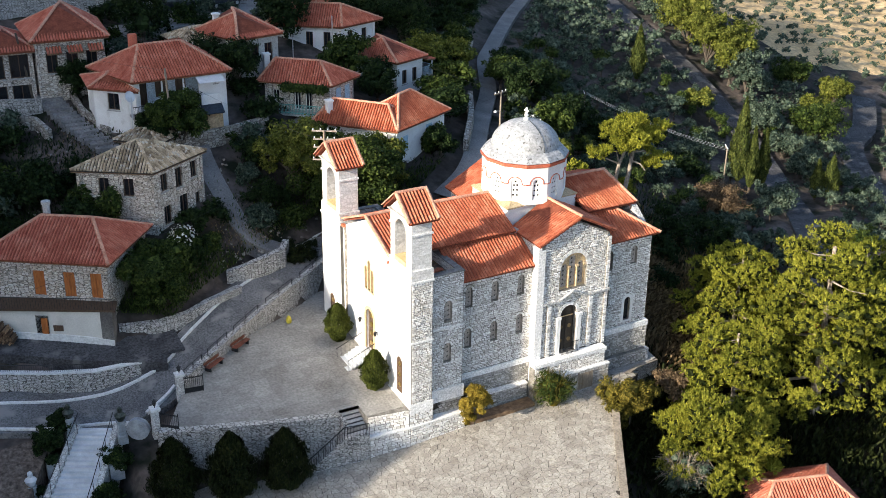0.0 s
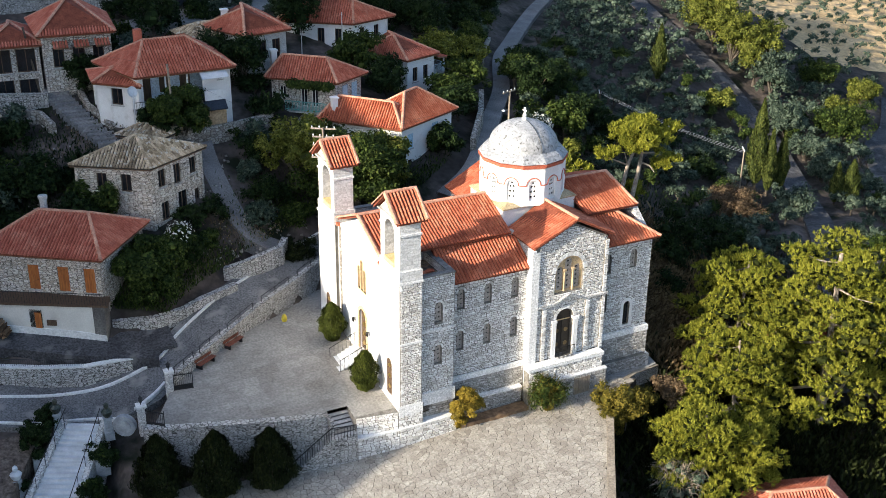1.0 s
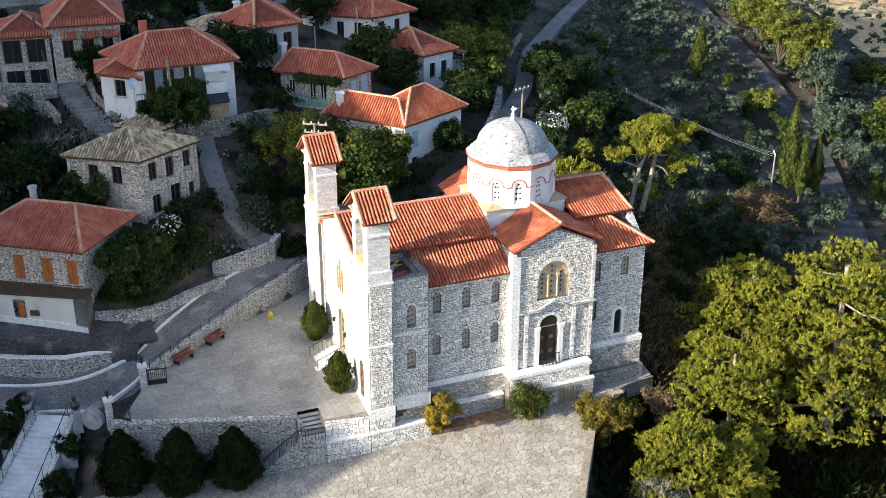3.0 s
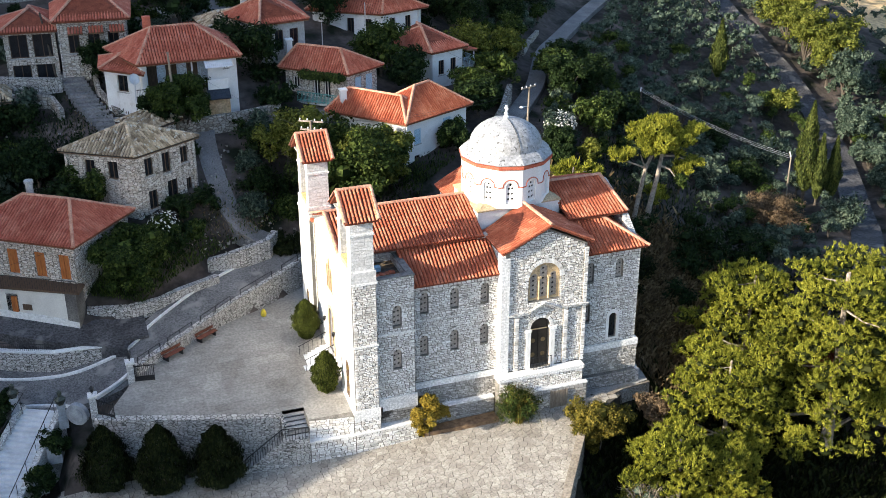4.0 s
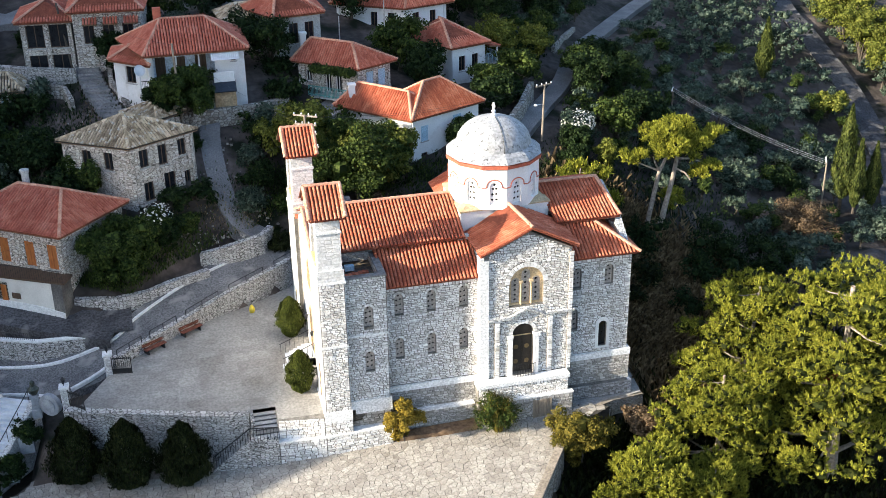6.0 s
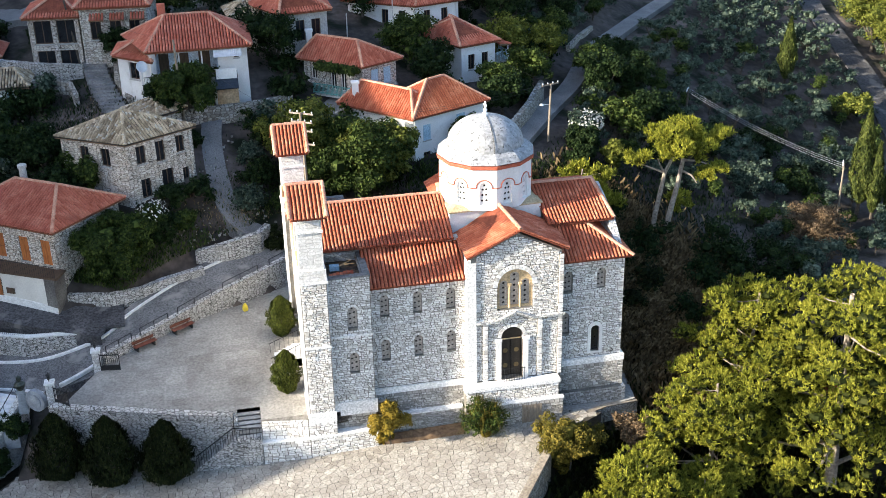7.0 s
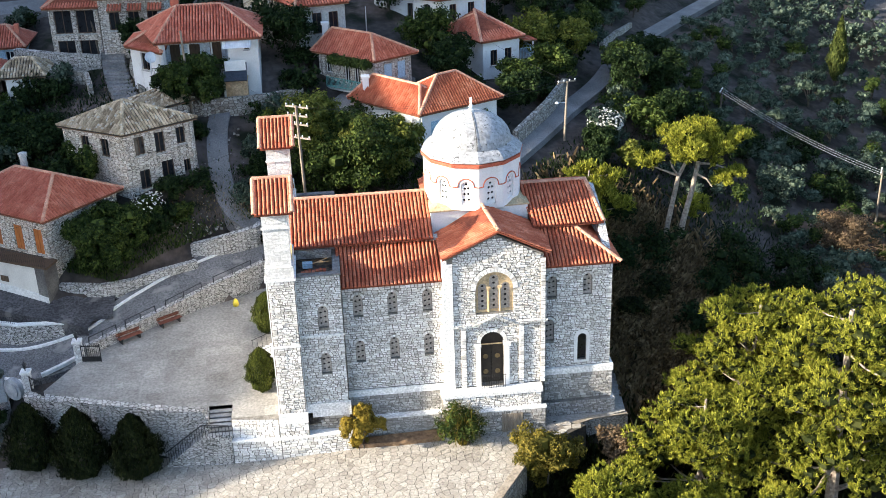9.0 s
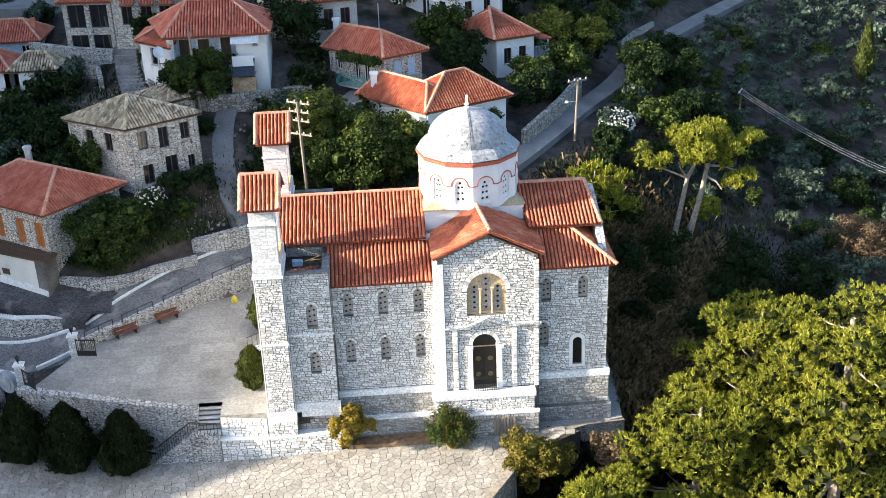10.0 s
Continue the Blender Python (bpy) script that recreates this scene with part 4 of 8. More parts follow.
for k in range(12):
    t0, t1 = math.radians(-90 + 30 * k), math.radians(-60 + 30 * k)
    a, b = Vector((cx + DR * math.cos(t0), cy + DR * math.sin(t0), 0)), Vector((cx + DR * math.cos(t1), cy + DR * math.sin(t1), 0))
    along = b - a
    L = along.length
    part("drum_wall", pierced(bmesh.new(), a, along, rect(0, L, 11.2, 14.0), [arch(L / 2, 11.55, 13.1, 0.62)], 0.25), WHITE, church)
    win = part("drum_window", pierced(bmesh.new(), a - along.normalized().cross(Vector((0, 0, 1))) * 0.12, along, arch(L / 2, 11.53, 13.12, 0.66), [disc(L / 2 + dx, zz, 0.085, 8) for dx, zz in ((-0.14, 11.85), (0.14, 11.87), (0.12, 12.25), (-0.12, 12.23), (-0.1, 12.6), (0.12, 12.62), (0, 12.88))], 0.05), WHITE, church)
    # flat near-black sheet paints the dark inside of the drum
    part("pane", pierced(bmesh.new(), a - along.normalized().cross(Vector((0, 0, 1))) * 0.2, along, arch(L / 2, 11.53, 13.12, 0.66), (), 0.03), DARK, win)
    # the red scalloped moulding
    w, c = along.normalized(), (a + b) / 2
    nrm = w.cross(Vector((0, 0, 1)))
    bm = bmesh.new()
    path = [(-L / 2, 12.72), (-0.5, 12.74)] + [(0.5 * math.cos(math.pi - math.pi * s / 10), 12.82 + 0.46 * math.sin(math.pi * s / 10)) for s in range(11)] + [(0.5, 12.74), (L / 2, 12.72)]
    for (u0, z0), (u1, z1) in zip(path, path[1:]):
        tube(bm, c + w * u0 + Vector((0, 0, z0)) + nrm * 0.02, c + w * u1 + Vector((0, 0, z1)) + nrm * 0.02, 0.035, None, 6)
    part("moulding", bm, RED_PAINT, church, "dark red scalloped moulding")
bm = bmesh.new()
lathe(bm, (cx, cy, 0), [(3.05, 13.98), (3.2, 14.0), (3.24, 14.22), (3.0, 14.24)], 12, 9)
part("cornice", bm, RED_PAINT, church, "red painted cornice")
bm = bmesh.new()
lathe(bm, (cx, cy, 0), [(3.1, 14.225), (3.22, 14.3), (2.9, 14.62), (2.5, 14.85)], 12, 9)
part("dome_skirt", bm, DOME, church)
bm = bmesh.new()
lathe(bm, (cx, cy, 0), [(2.48 * math.cos(t), 14.8 + 1.82 * math.sin(t)) for t in [math.radians(q) for q in (0, 6, 13, 20, 28, 36, 44, 52, 60, 68, 76, 83, 88)]], 48)
dome = part("dome", bm, DOME, church, "worn pale grey dome with chipped patches")
bm = bmesh.new()
lathe(bm, (cx, cy, 0), [(0.2, 16.55), (0.18, 16.75), (0.1, 16.8), (0.15, 16.95), (0.08, 17.05)], 12)
box(bm, cx - 0.06, cx + 0.06, cy - 0.05, cy + 0.05, 17.0, 17.5)
box(bm, cx - 0.06, cx + 0.06, cy - 0.2, cy + 0.2, 17.22, 17.34)
part("dome_cross", bm, WHITE, church)
bm = bmesh.new()
for k in range(10):
    t0, t1 = math.radians(-2 + 9 * k), math.radians(7 + 9 * k)
    tube(bm, (cx, cy - 2.52 * math.cos(t0) , 14.82 + 1.84 * math.sin(t0)), (cx, cy - 2.52 * math.cos(t1), 14.82 + 1.84 * math.sin(t1)), 0.018, None, 5)
part("lightning_wire", bm, IRON, church)


# the twin towers
WEATHERED = surface("weathered_cement", [(0.13, 0.125, 0.12), (0.24, 0.235, 0.225)], 2.2, 0.9, 0.5, 14, 0.02, spot=((0.07, 0.065, 0.06), 1.6, 0.5, 0.7))
ROOF_DIRT = surface("terrace_debris", [(0.05, 0.045, 0.04), (0.13, 0.11, 0.09), (0.3, 0.2, 0.1)], 3.0, 0.95, 0.6, 14, 0.04)
def tower(flip):
    """A bell tower at the south-west (flip: the north-west) corner."""
    f = north if flip else (lambda y: y)

    def bx(bm, x0, x1, y0, y1, z0, z1):
        a, b = sorted((f(y0), f(y1)))
        box(bm, x0, x1, a, b, z0, z1)

    def bxs(*rows):
        bm = bmesh.new()
        for r in rows:
            bx(bm, *r)
        return bm

    def eachs(*rows):
        return [(x0, x1, *sorted((f(y0), f(y1))), z0, z1) for x0, x1, y0, y1, z0, z1 in rows]

    # the pier: stone on the south, plaster on the west
    part("tower_pier", bxs((0.06, 1.65, 0.08, 3.2, -2.8, 9.4)), MORTAR, church)
    if not flip:
        stone_face(church, (0, 0.08, 0), X, rect(0.08, 1.63, 0.4, 5.0), (), None, 14)
        stone_face(church, (0, 0.08, 0), X, rect(0.08, 1.63, 5.14, 9.4), (), None, 15)
        stone_face(church, (1.65, 0, 0), (0, 1, 0), rect(0.1, 0.58, 0.4, 9.4), (), None, 16)
    ring = rect(0.08, 3.25, 0.4, 9.4)
    hole = arch(1.68, 0.6, 3.35, 0.85)
    if flip:
        ring = [(north(u), z) for u, z in ring]
        hole = [(north(u), z) for u, z in hole]
    ring, hole = [(-u, z) for u, z in ring], [(-u, z) for u, z in hole]
    part("west_face", pierced(bmesh.new(), (0.0, 0, 0), (0, -1, 0), ring, [hole], 0.055), WHITE, church)
    y0 = f(1.68)
    d = part("tower_door", boxes((0.03, 0.055, y0 - 0.42, y0 + 0.42, 0.6, 3.3)), WOOD, church, "dark panelled door with brass roundels")
    for zz in (1.2, 2.0, 2.8):
        bm = bmesh.new()
        tube(bm, (0.0, y0, zz), (0.035, y0, zz), 0.16, None, 12)
        part("roundel", bm, BRASS, d)
    part("pier_base", bxs((-0.06, 1.72, 0.0, 3.3, -0.3, 0.4)), ASHLAR, church)
    part("string_course", eachs((0.02, 1.7, 0.0, 0.075, 5.0, 5.14), (1.66, 4.36, 0.5, 0.595, 5.3, 5.42)), ASHLAR, church)
    part("ledge", bxs((-0.06, 1.74, -0.01, 3.3, 9.404, 9.54)), ASHLAR, church)
    # the flank with its open terrace on top
    out = rect(1.65, 4.3, -2.8, 9.3)
    wins = [(3.12, 5.85, 7.35, 0.58), (3.1, 2.7, 4.15, 0.58)]
    if not flip:
        part("tower_wall", pierced(bmesh.new(), (0, 0.6, 0), X, out, [arch(u, a, b, w) for u, a, b, w in wins], 0.4), MORTAR, church)
        stone_face(church, (0, 0.6, 0), X, rect(1.68, 4.28, 0.66, 9.3), [headed(u, a, b, w) for u, a, b, w in wins], seed=17)
        for u, a, b, w in wins:
            perforated(church, (0, 0.6, 0), X, u, a, b, w, TRANSENNA)
            voussoirs(church, (0, 0.6, 0), X, u, b, w, 0.15, FACE, 0.03)
        part("tower_base", bxs((1.72, 4.4, 0.5, 0.598, -0.3, 0.66)), ASHLAR, church)
    else:
        part("tower_wall", eachs((1.65, 4.3, 0.6, 1.0, -2.8, 9.3)), STONE, church)
    part("tower_wall", eachs((3.9, 4.3, 1.0, 4.75, 5.0, 9.3), (1.65, 3.9, 4.4, 4.75, 5.0, 9.3)), STONE, church)
    part("terrace_floor", bxs((1.66, 3.9, 1.0, 4.4, 8.5, 8.7)), ROOF_DIRT, church)
    part("parapet_cap", eachs((1.7, 4.34, 0.56, 1.02, 9.304, 9.38), (3.88, 4.34, 1.02, 4.75, 9.304, 9.38), (1.7, 3.88, 4.38, 4.75, 9.304, 9.38)), WEATHERED, church)
    part("parapet_post", bxs((3.7, 4.3, 4.1, 4.72, 9.384, 10.1)), WEATHERED, church)
    # belfry
    part("belfry_base", bxs((0.02, 1.66, 0.04, 3.22, 9.544, 10.3)), BLOCKS, church)
    ring = rect(0.14, 3.12, 10.3, 13.75)
    hole = arch(1.72, 10.6, 13.35, 1.55, 10)
    if flip:
        ring = [(north(u), z) for u, z in ring]
        hole = [(north(u), z) for u, z in hole]
    ring, hole = [(-u, z) for u, z in ring], [(-u, z) for u, z in hole]
    part("belfry", pierced(bmesh.new(), (0.1, 0, 0), (0, -1, 0), ring, [hole], 1.46), BLOCKS, church)
    part("arch_sill", bxs((0.04, 1.6, 0.96, 2.48, 10.304, 10.62)), YELLOW_PLASTER, church, "yellow painted sill")
    part("belfry_moulding", eachs((0.03, 1.63, 0.07, 0.138, 12.7, 12.84), (0.03, 1.63, 3.122, 3.19, 12.7, 12.84)), ASHLAR, church)
    # gable below its roof
    g = [(f(0.1), 13.75), (f(3.16), 13.75), (f(1.63), 15.0)]
    bm = bmesh.new()
    va = [bm.verts.new((0.1, y, z)) for y, z in g]
    vb = [bm.verts.new((1.56, y, z)) for y, z in g]
    bm.faces.new(va)
    bm.faces.new(vb[::-1])
    for k in range(3):
        bm.faces.new((va[k], vb[k], vb[(k + 1) % 3], va[(k + 1) % 3]))
    bmesh.ops.recalc_face_normals(bm, faces=bm.faces)
    part("belfry_gable", bm, STONE, church)
    part("belfry_cornice", bxs((-0.05, 1.72, -0.05, 3.3, 13.66, 13.752)), GREY_PLASTER, church)
    e = 13.74
    pl = [[(-0.25, f(-0.18), e), (1.88, f(-0.18), e), (1.88, f(1.63), 15.22), (-0.25, f(1.63), 15.22)], [(1.88, f(3.44), e), (-0.25, f(3.44), e), (-0.25, f(1.63), 15.22), (1.88, f(1.63), 15.22)]]
    tiled_roof(church, pl, [((-0.28, f(1.63), 15.224), (1.92, f(1.63), 15.224)), ((-0.25, f(-0.18), e + 0.04), (-0.25, f(1.63), 15.224)), ((-0.25, f(3.44), e + 0.04), (-0.25, f(1.63), 15.224)),
                            ((1.88, f(-0.18), e + 0.04), (1.88, f(1.63), 15.224)), ((1.88, f(3.44), e + 0.04), (1.88, f(1.63), 15.224))], TILE)


tower(False)
tower(True)
# west front between the towers
wf = [(-north(3.2), -0.4), (-3.2, -0.4), (-3.2, 9.3), (-3.9, 9.75), (-AXIS, 11.3), (-north(3.9), 9.75), (-north(3.2), 9.3)]
wins = [arch(-6.35, 6.0, 7.7, 0.4), arch(-6.85, 6.0, 8.3, 0.42), arch(-7.35, 6.0, 7.7, 0.4)]
part("west_wall", pierced(bmesh.new(), (0.3, 0, 0), (0, -1, 0), wf, wins + [arch(-6.85, 1.2, 4.5, 1.25, 10)], 0.45), WHITE, church)
for u, b in ((6.35, 7.7), (6.85, 8.3), (7.35, 7.7)):
    part("window_surround", pierced(bmesh.new(), (0.27, 0, 0), (0, -1, 0), arch(-u, 5.9, b + 0.08, 0.5), [arch(-u, 6.0, b, 0.38)], 0.2), SAND, church, "sandstone window surround")
    part("window", pierced(bmesh.new(), (0.5, 0, 0), (0, -1, 0), arch(-u, 5.98, b + 0.02, 0.42), (), 0.04), TRANSENNA, church)
part("rough_strip", each((0.27, 0.298, 3.45, 3.8, 0.2, 9.4), (0.27, 0.298, north(3.8), north(3.45), 0.2, 9.4)), STONE_WALL, church, "bare rubble strip beside the plaster")
d = part("west_door", pierced(bmesh.new(), (0.5, 0, 0), (0, -1, 0), arch(-6.85, 1.18, 4.52, 1.27, 10), (), 0.06), WOOD, church, "dark arched door with brass roundels")
for zz in (1.8, 2.6, 3.3, 4.0):
    bm = bmesh.new()
    tube(bm, (0.4, 6.85, zz), (0.44, 6.85, zz), 0.2, None, 12)
    part("roundel", bm, BRASS, d)
part("door_surround", pierced(bmesh.new(), (0.26, 0, 0), (0, -1, 0), arch(-6.85, 1.2, 4.75, 1.7, 10), [arch(-6.85, 1.2, 4.5, 1.23, 10)], 0.1), SAND, church)
part("gable_coping", each((0.1, 0.34, 3.3, 3.7, 9.42, 9.6), (0.1, 0.34, north(3.7), north(3.3), 9.42, 9.6)), TILE, church)
# steps and rails before the west door
for k in range(6):
    z1 = 0.45 + 0.13 * (k + 1)
    part("door_step", boxes((-1.9 + 0.3 * k, 0.28, 5.95, 7.85, 0.0, z1)), MARBLE, church)
for yy in (5.9, 7.9):
    bm = bmesh.new()
    for k in range(7):
        x = -1.85 + 0.32 * k
        z = 0.55 + 0.13 * k
        box(bm, x, x + 0.025, yy - 0.012, yy + 0.012, z - 0.1, z + 0.85)
    tube(bm, (-1.9, yy, 1.38), (0.2, yy, 2.24), 0.025)
    part("stair_rail", bm, IRON, church)
# lamps by the door
for yy in (5.6, 8.1):
    bm = bmesh.new()
    box(bm, 0.1, 0.28, yy - 0.02, yy + 0.02, 3.3, 3.34)
    lathe(bm, (0.1, yy, 3.0), [(0.05, 0), (0.1, 0.1), (0.12, 0.3), (0.03, 0.4)], 8)
    part("wall_lamp", bm, IRON, church)


# ---- site: courtyard, terrace walls, square, roads ----
bm = bmesh.new()
slab(bm, COURT, -0.8, lambda x, y: court_z(x, y) - 0.03)
courtyard = solo("courtyard", bm, JOINT, "pale concrete-slab church courtyard with dark joints", "courtyard", kind="structure")
bm = bmesh.new()
slab(bm, PLAZA, -5.0, lambda x, y: plaza_z(x, y) - 0.03)
plaza = solo("plaza", bm, JOINT, "lower square of pale irregular crazy paving", "paving", kind="structure")


STEP_STONE = surface("worn_step_stone", [(0.15, 0.15, 0.15), (0.27, 0.265, 0.26)], 0.9, 0.85, 0.3, 12, 0.02)
# Risers darker than the treads: their shade is put into the stone colour.
STEP_SHADE = surface("shaded_riser_stone", [(0.07, 0.065, 0.06), (0.15, 0.14, 0.13)], 1.6, 0.9, 0.4, 12, 0.02)
SAND_CAP = surface("weathered_coping", [(0.24, 0.2, 0.15), (0.36, 0.31, 0.25)], 1.2, 0.9, 0.4, 12, 0.02)


def wall_run(name, label, pts, thick, lo, hi, mat=STONE_WALL, cap=None, group=""):
    """A masonry wall along a line; lo and hi: heights per point. The coping is a part of its own."""
    th = thing(name, label, "wall", group, "structure")
    bm, bc = bmesh.new(), bmesh.new()
    n = len(pts)
    nrm = []
    for k in range(n):
        d = Vector((*pts[min(k + 1, n - 1)], 0)) - Vector((*pts[max(k - 1, 0)], 0))
        nrm.append(Vector((d.y, -d.x, 0)).normalized() * thick / 2)
    for k in range(n - 1):
        a, b = Vector((*pts[k], 0)), Vector((*pts[k + 1], 0))
        q = [a + nrm[k], b + nrm[k + 1], b - nrm[k + 1], a - nrm[k]]
        zl, zh = (lo[k], lo[k + 1], lo[k + 1], lo[k]), (hi[k], hi[k + 1], hi[k + 1], hi[k])
        hexa(bm, [(p.x, p.y, z) for p, z in zip(q, zl)] + [(p.x, p.y, z) for p, z in zip(q, zh)])
        if cap:
            q = [a + nrm[k] * 1.15, b + nrm[k + 1] * 1.15, b - nrm[k + 1] * 1.15, a - nrm[k] * 1.15]
            hexa(bc, [(p.x, p.y, z + 0.004) for p, z in zip(q, zh)] + [(p.x, p.y, z + 0.09) for p, z in zip(q, zh)])
    bmesh.ops.recalc_face_normals(bm, faces=bm.faces)
    part("masonry", bm, mat, th)
    if cap:
        bmesh.ops.recalc_face_normals(bc, faces=bc.faces)
        part("coping", bc, cap, th)
    else:
        bc.free()
    return th


# courtyard's retaining wall over the square
wall_run("retaining_wall", "white rubble retaining wall below the courtyard", [(-4.7, 1.35), (-7.7, 1.95), (-11.2, 2.95), (-14.4, 3.85), (-16.0, 4.5)], 0.5, [-3.4] * 5, [0.3, 0.45, 0.55, 0.65, 0.7], STONE_MID, STONE_MID)
under = thing("retaining_wall", "white rubble wall under the church tower", "wall", kind="structure")
bm = bmesh.new()
slab(bm, [(-3.05, 0.1), (-0.05, -0.08), (4.3, 0.0), (4.3, 0.9), (-3.05, 0.9)], -3.3, -1.36)
part("masonry", bm, MORTAR, under)
for k, ((x0, y0), (x1, y1)) in enumerate((((-3.05, 0.1), (-0.05, -0.08)), ((-0.05, -0.08), (4.3, 0.0)))):
    stone_face(under, (x0, y0, 0), (x1 - x0, y1 - y0, 0), rect(0.02, math.hypot(x1 - x0, y1 - y0), -3.0, -1.36), (), None, 20 + k, (0.12, 0.24), (0.2, 0.55))
bm = bmesh.new()
slab(bm, [(-3.07, 0.05), (-0.05, -0.13), (4.36, -0.05), (4.36, 0.9), (-3.07, 0.9)], -1.356, -1.26)
part("coping", bm, FACE, under)
bm = bmesh.new()
slab(bm, [(-3.0, 0.5), (-0.1, 0.04), (1.72, 0.04), (1.72, 0.62), (4.3, 0.62), (4.3, 0.95), (-3.0, 1.9)], -1.256, -0.302)
part("masonry", bm, MORTAR, under)
for k, ((x0, y0), (x1, y1)) in enumerate((((-3.0, 0.5), (-0.1, 0.04)), ((-0.1, 0.04), (1.72, 0.04)), ((1.72, 0.62), (4.3, 0.62)))):
    stone_face(under, (x0, y0, 0), (x1 - x0, y1 - y0, 0), rect(0.02, math.hypot(x1 - x0, y1 - y0), -1.256, -0.302 if k else 0.06), (), FACE if k < 2 else FACE_GREY, 24 + k, (0.12, 0.24), (0.2, 0.5))
bm = bmesh.new()
slab(bm, [(-3.0, 0.52), (-0.1, 0.06), (-0.1, 0.6), (-3.0, 1.9)], -0.298, 0.06)
part("masonry", bm, MORTAR, under)
# steps from the courtyard to a landing and on down along the wall
steps = thing("terrace_steps", "worn stone steps from courtyard down to the lower square", "steps", kind="structure")
for k in range(6):
    part("step", boxes((-4.42, -2.98, 2.05 - 0.27 * (k + 1), 2.05 - 0.27 * k, -3.0, 0.04 - 0.17 * (k + 1))), STEP_SHADE, steps)
    part("tread", boxes((-4.4, -3.0, 2.02 - 0.27 * (k + 1), 2.05 - 0.27 * k, 0.044 - 0.17 * (k + 1), 0.1 - 0.17 * (k + 1))), FACE_GREY, steps)
part("cheek_wall", boxes((-4.66, -4.424, 0.75, 2.1, -3.0, 0.14)), STONE_MID, steps)
ud, un = Vector((-0.985, 0.17, 0)), Vector((0.17, 0.985, 0))
lc = Vector((-3.08, 0.02, 0))


def along_steps(a, b, c, d):
    return [tuple((lc + ud * p + un * q).xy) for p, q in ((a, c), (b, c), (b, d), (a, d))]


bm = bmesh.new()
slab(bm, along_steps(0.0, 1.75, -0.05, 0.6)[::-1], -3.2, -0.93)
part("landing", bm, STONE_MID, steps)
for k in range(11):
    bm = bmesh.new()
    slab(bm, along_steps(1.75 + 0.22 * k, 1.75 + 0.22 * (k + 1), 0.0, 0.95)[::-1], -3.6, -0.99 - 0.19 * (k + 1))
    part("step", bm, STEP_SHADE, steps)
    bm = bmesh.new()
    slab(bm, along_steps(1.73 + 0.22 * k, 1.77 + 0.22 * (k + 1), 0.004, 0.95)[::-1], -0.986 - 0.19 * (k + 1), -0.93 - 0.19 * (k + 1))
    part("tread", bm, FACE_GREY, steps)
bm = bmesh.new()
q = along_steps(1.75, 4.2, -0.16, -0.004)
hexa(bm, [(x, y, -3.5) for x, y in q] + [(*q[0], -0.85), (*q[1], -2.95), (*q[2], -2.95), (*q[3], -0.85)])
bmesh.ops.recalc_face_normals(bm, faces=bm.faces)
part("string_wall", bm, STONE_MID, steps)
bm = bmesh.new()
rail_pts = [lc + ud * p + un * -0.06 + Vector((0, 0, z)) for p, z in ((0.05, -0.93), (1.75, -0.93), (4.2, -2.95))]
for a, b in zip(rail_pts, rail_pts[1:]):
    tube(bm, a + Vector((0, 0, 0.9)), b + Vector((0, 0, 0.9)), 0.035)
    n = int((b - a).length / 0.2)
    for k in range(n + 1):
        p = a.lerp(b, k / n)
        tube(bm, p, p + Vector((0, 0, 0.9)), 0.018, None, 5)
part("handrail", bm, IRON, steps)

# wall between courtyard and street, with pipe rail
cw = [(-12.9, 9.0), (-10.7, 10.6), (-8.2, 12.3), (-5.0, 14.2), (-1.5, 16.0), (2.2, 18.0), (5, 19.3)]
ch = [1.35, 1.6, 1.95, 2.6, 3.2, 3.9, 4.5]
wall_run("street_wall", "pale rubble wall between courtyard and street", cw, 0.4, [-0.5] * 7, ch, STONE_MID, STONE_MID)
for (x0, y0), (x1, y1), z0, z1 in zip(cw, cw[1:], ch, ch[1:]):
    rail = thing("pipe_rail", "black iron pipe rail on the street wall", "railing", "street rails", "structure")
    a, b = Vector((x0, y0, z0)), Vector((x1, y1, z1))
    a, b = a + (b - a) * 0.1, a + (b - a) * 0.85
    bm = bmesh.new()
    tube(bm, a + Vector((0, 0, 0.55)), b + Vector((0, 0, 0.55)), 0.03)
    part("rail", bm, IRON, rail)
    for p in (a, (a + b) / 2, b):
        bm = bmesh.new()
        tube(bm, p, p + Vector((0, 0, 0.56)), 0.035)
        part("post", bm, IRON, rail)

# roads
solo("road", strip(ROAD_LOW, street_width, -0.04), ASPHALT, "grey asphalt village street climbing past the church", "road", kind="structure")
solo("road", strip(SIDE_STREET, 3.0, -0.12), ASPHALT_DARK, "dark worn asphalt side street by the stone house", "road", kind="structure")
patch_v, patch_f = strip([(-15.6, 13.9), (-13.4, 13.6), (-11.6, 13.6)], 2.3, 0.0, 4, 0.7, 0.5)
patch_v = [(x, y, z if k >= 5 * (len(patch_v) // 7) else max(street_z(x, y) + 0.03, z - 0.3)) for k, (x, y, z) in enumerate(patch_v)]
solo("road", (patch_v, patch_f), ASPHALT_DARK, "dark worn asphalt at the street corner", "road", kind="structure")
solo("road", strip(LANE_LINE, 1.7, 0.1), LANE, "pale unmade lane between olive groves", "road", kind="structure")
solo("road", strip(VALLEY_ROAD, 2.8, 0.12), ASPHALT_DARK, "grey asphalt road through the olive groves", "road", kind="structure")
solo("road", strip(FAR_ROAD, 3.0, 0.16), ASPHALT_DARK, "grey asphalt road in the valley", "road", kind="structure")


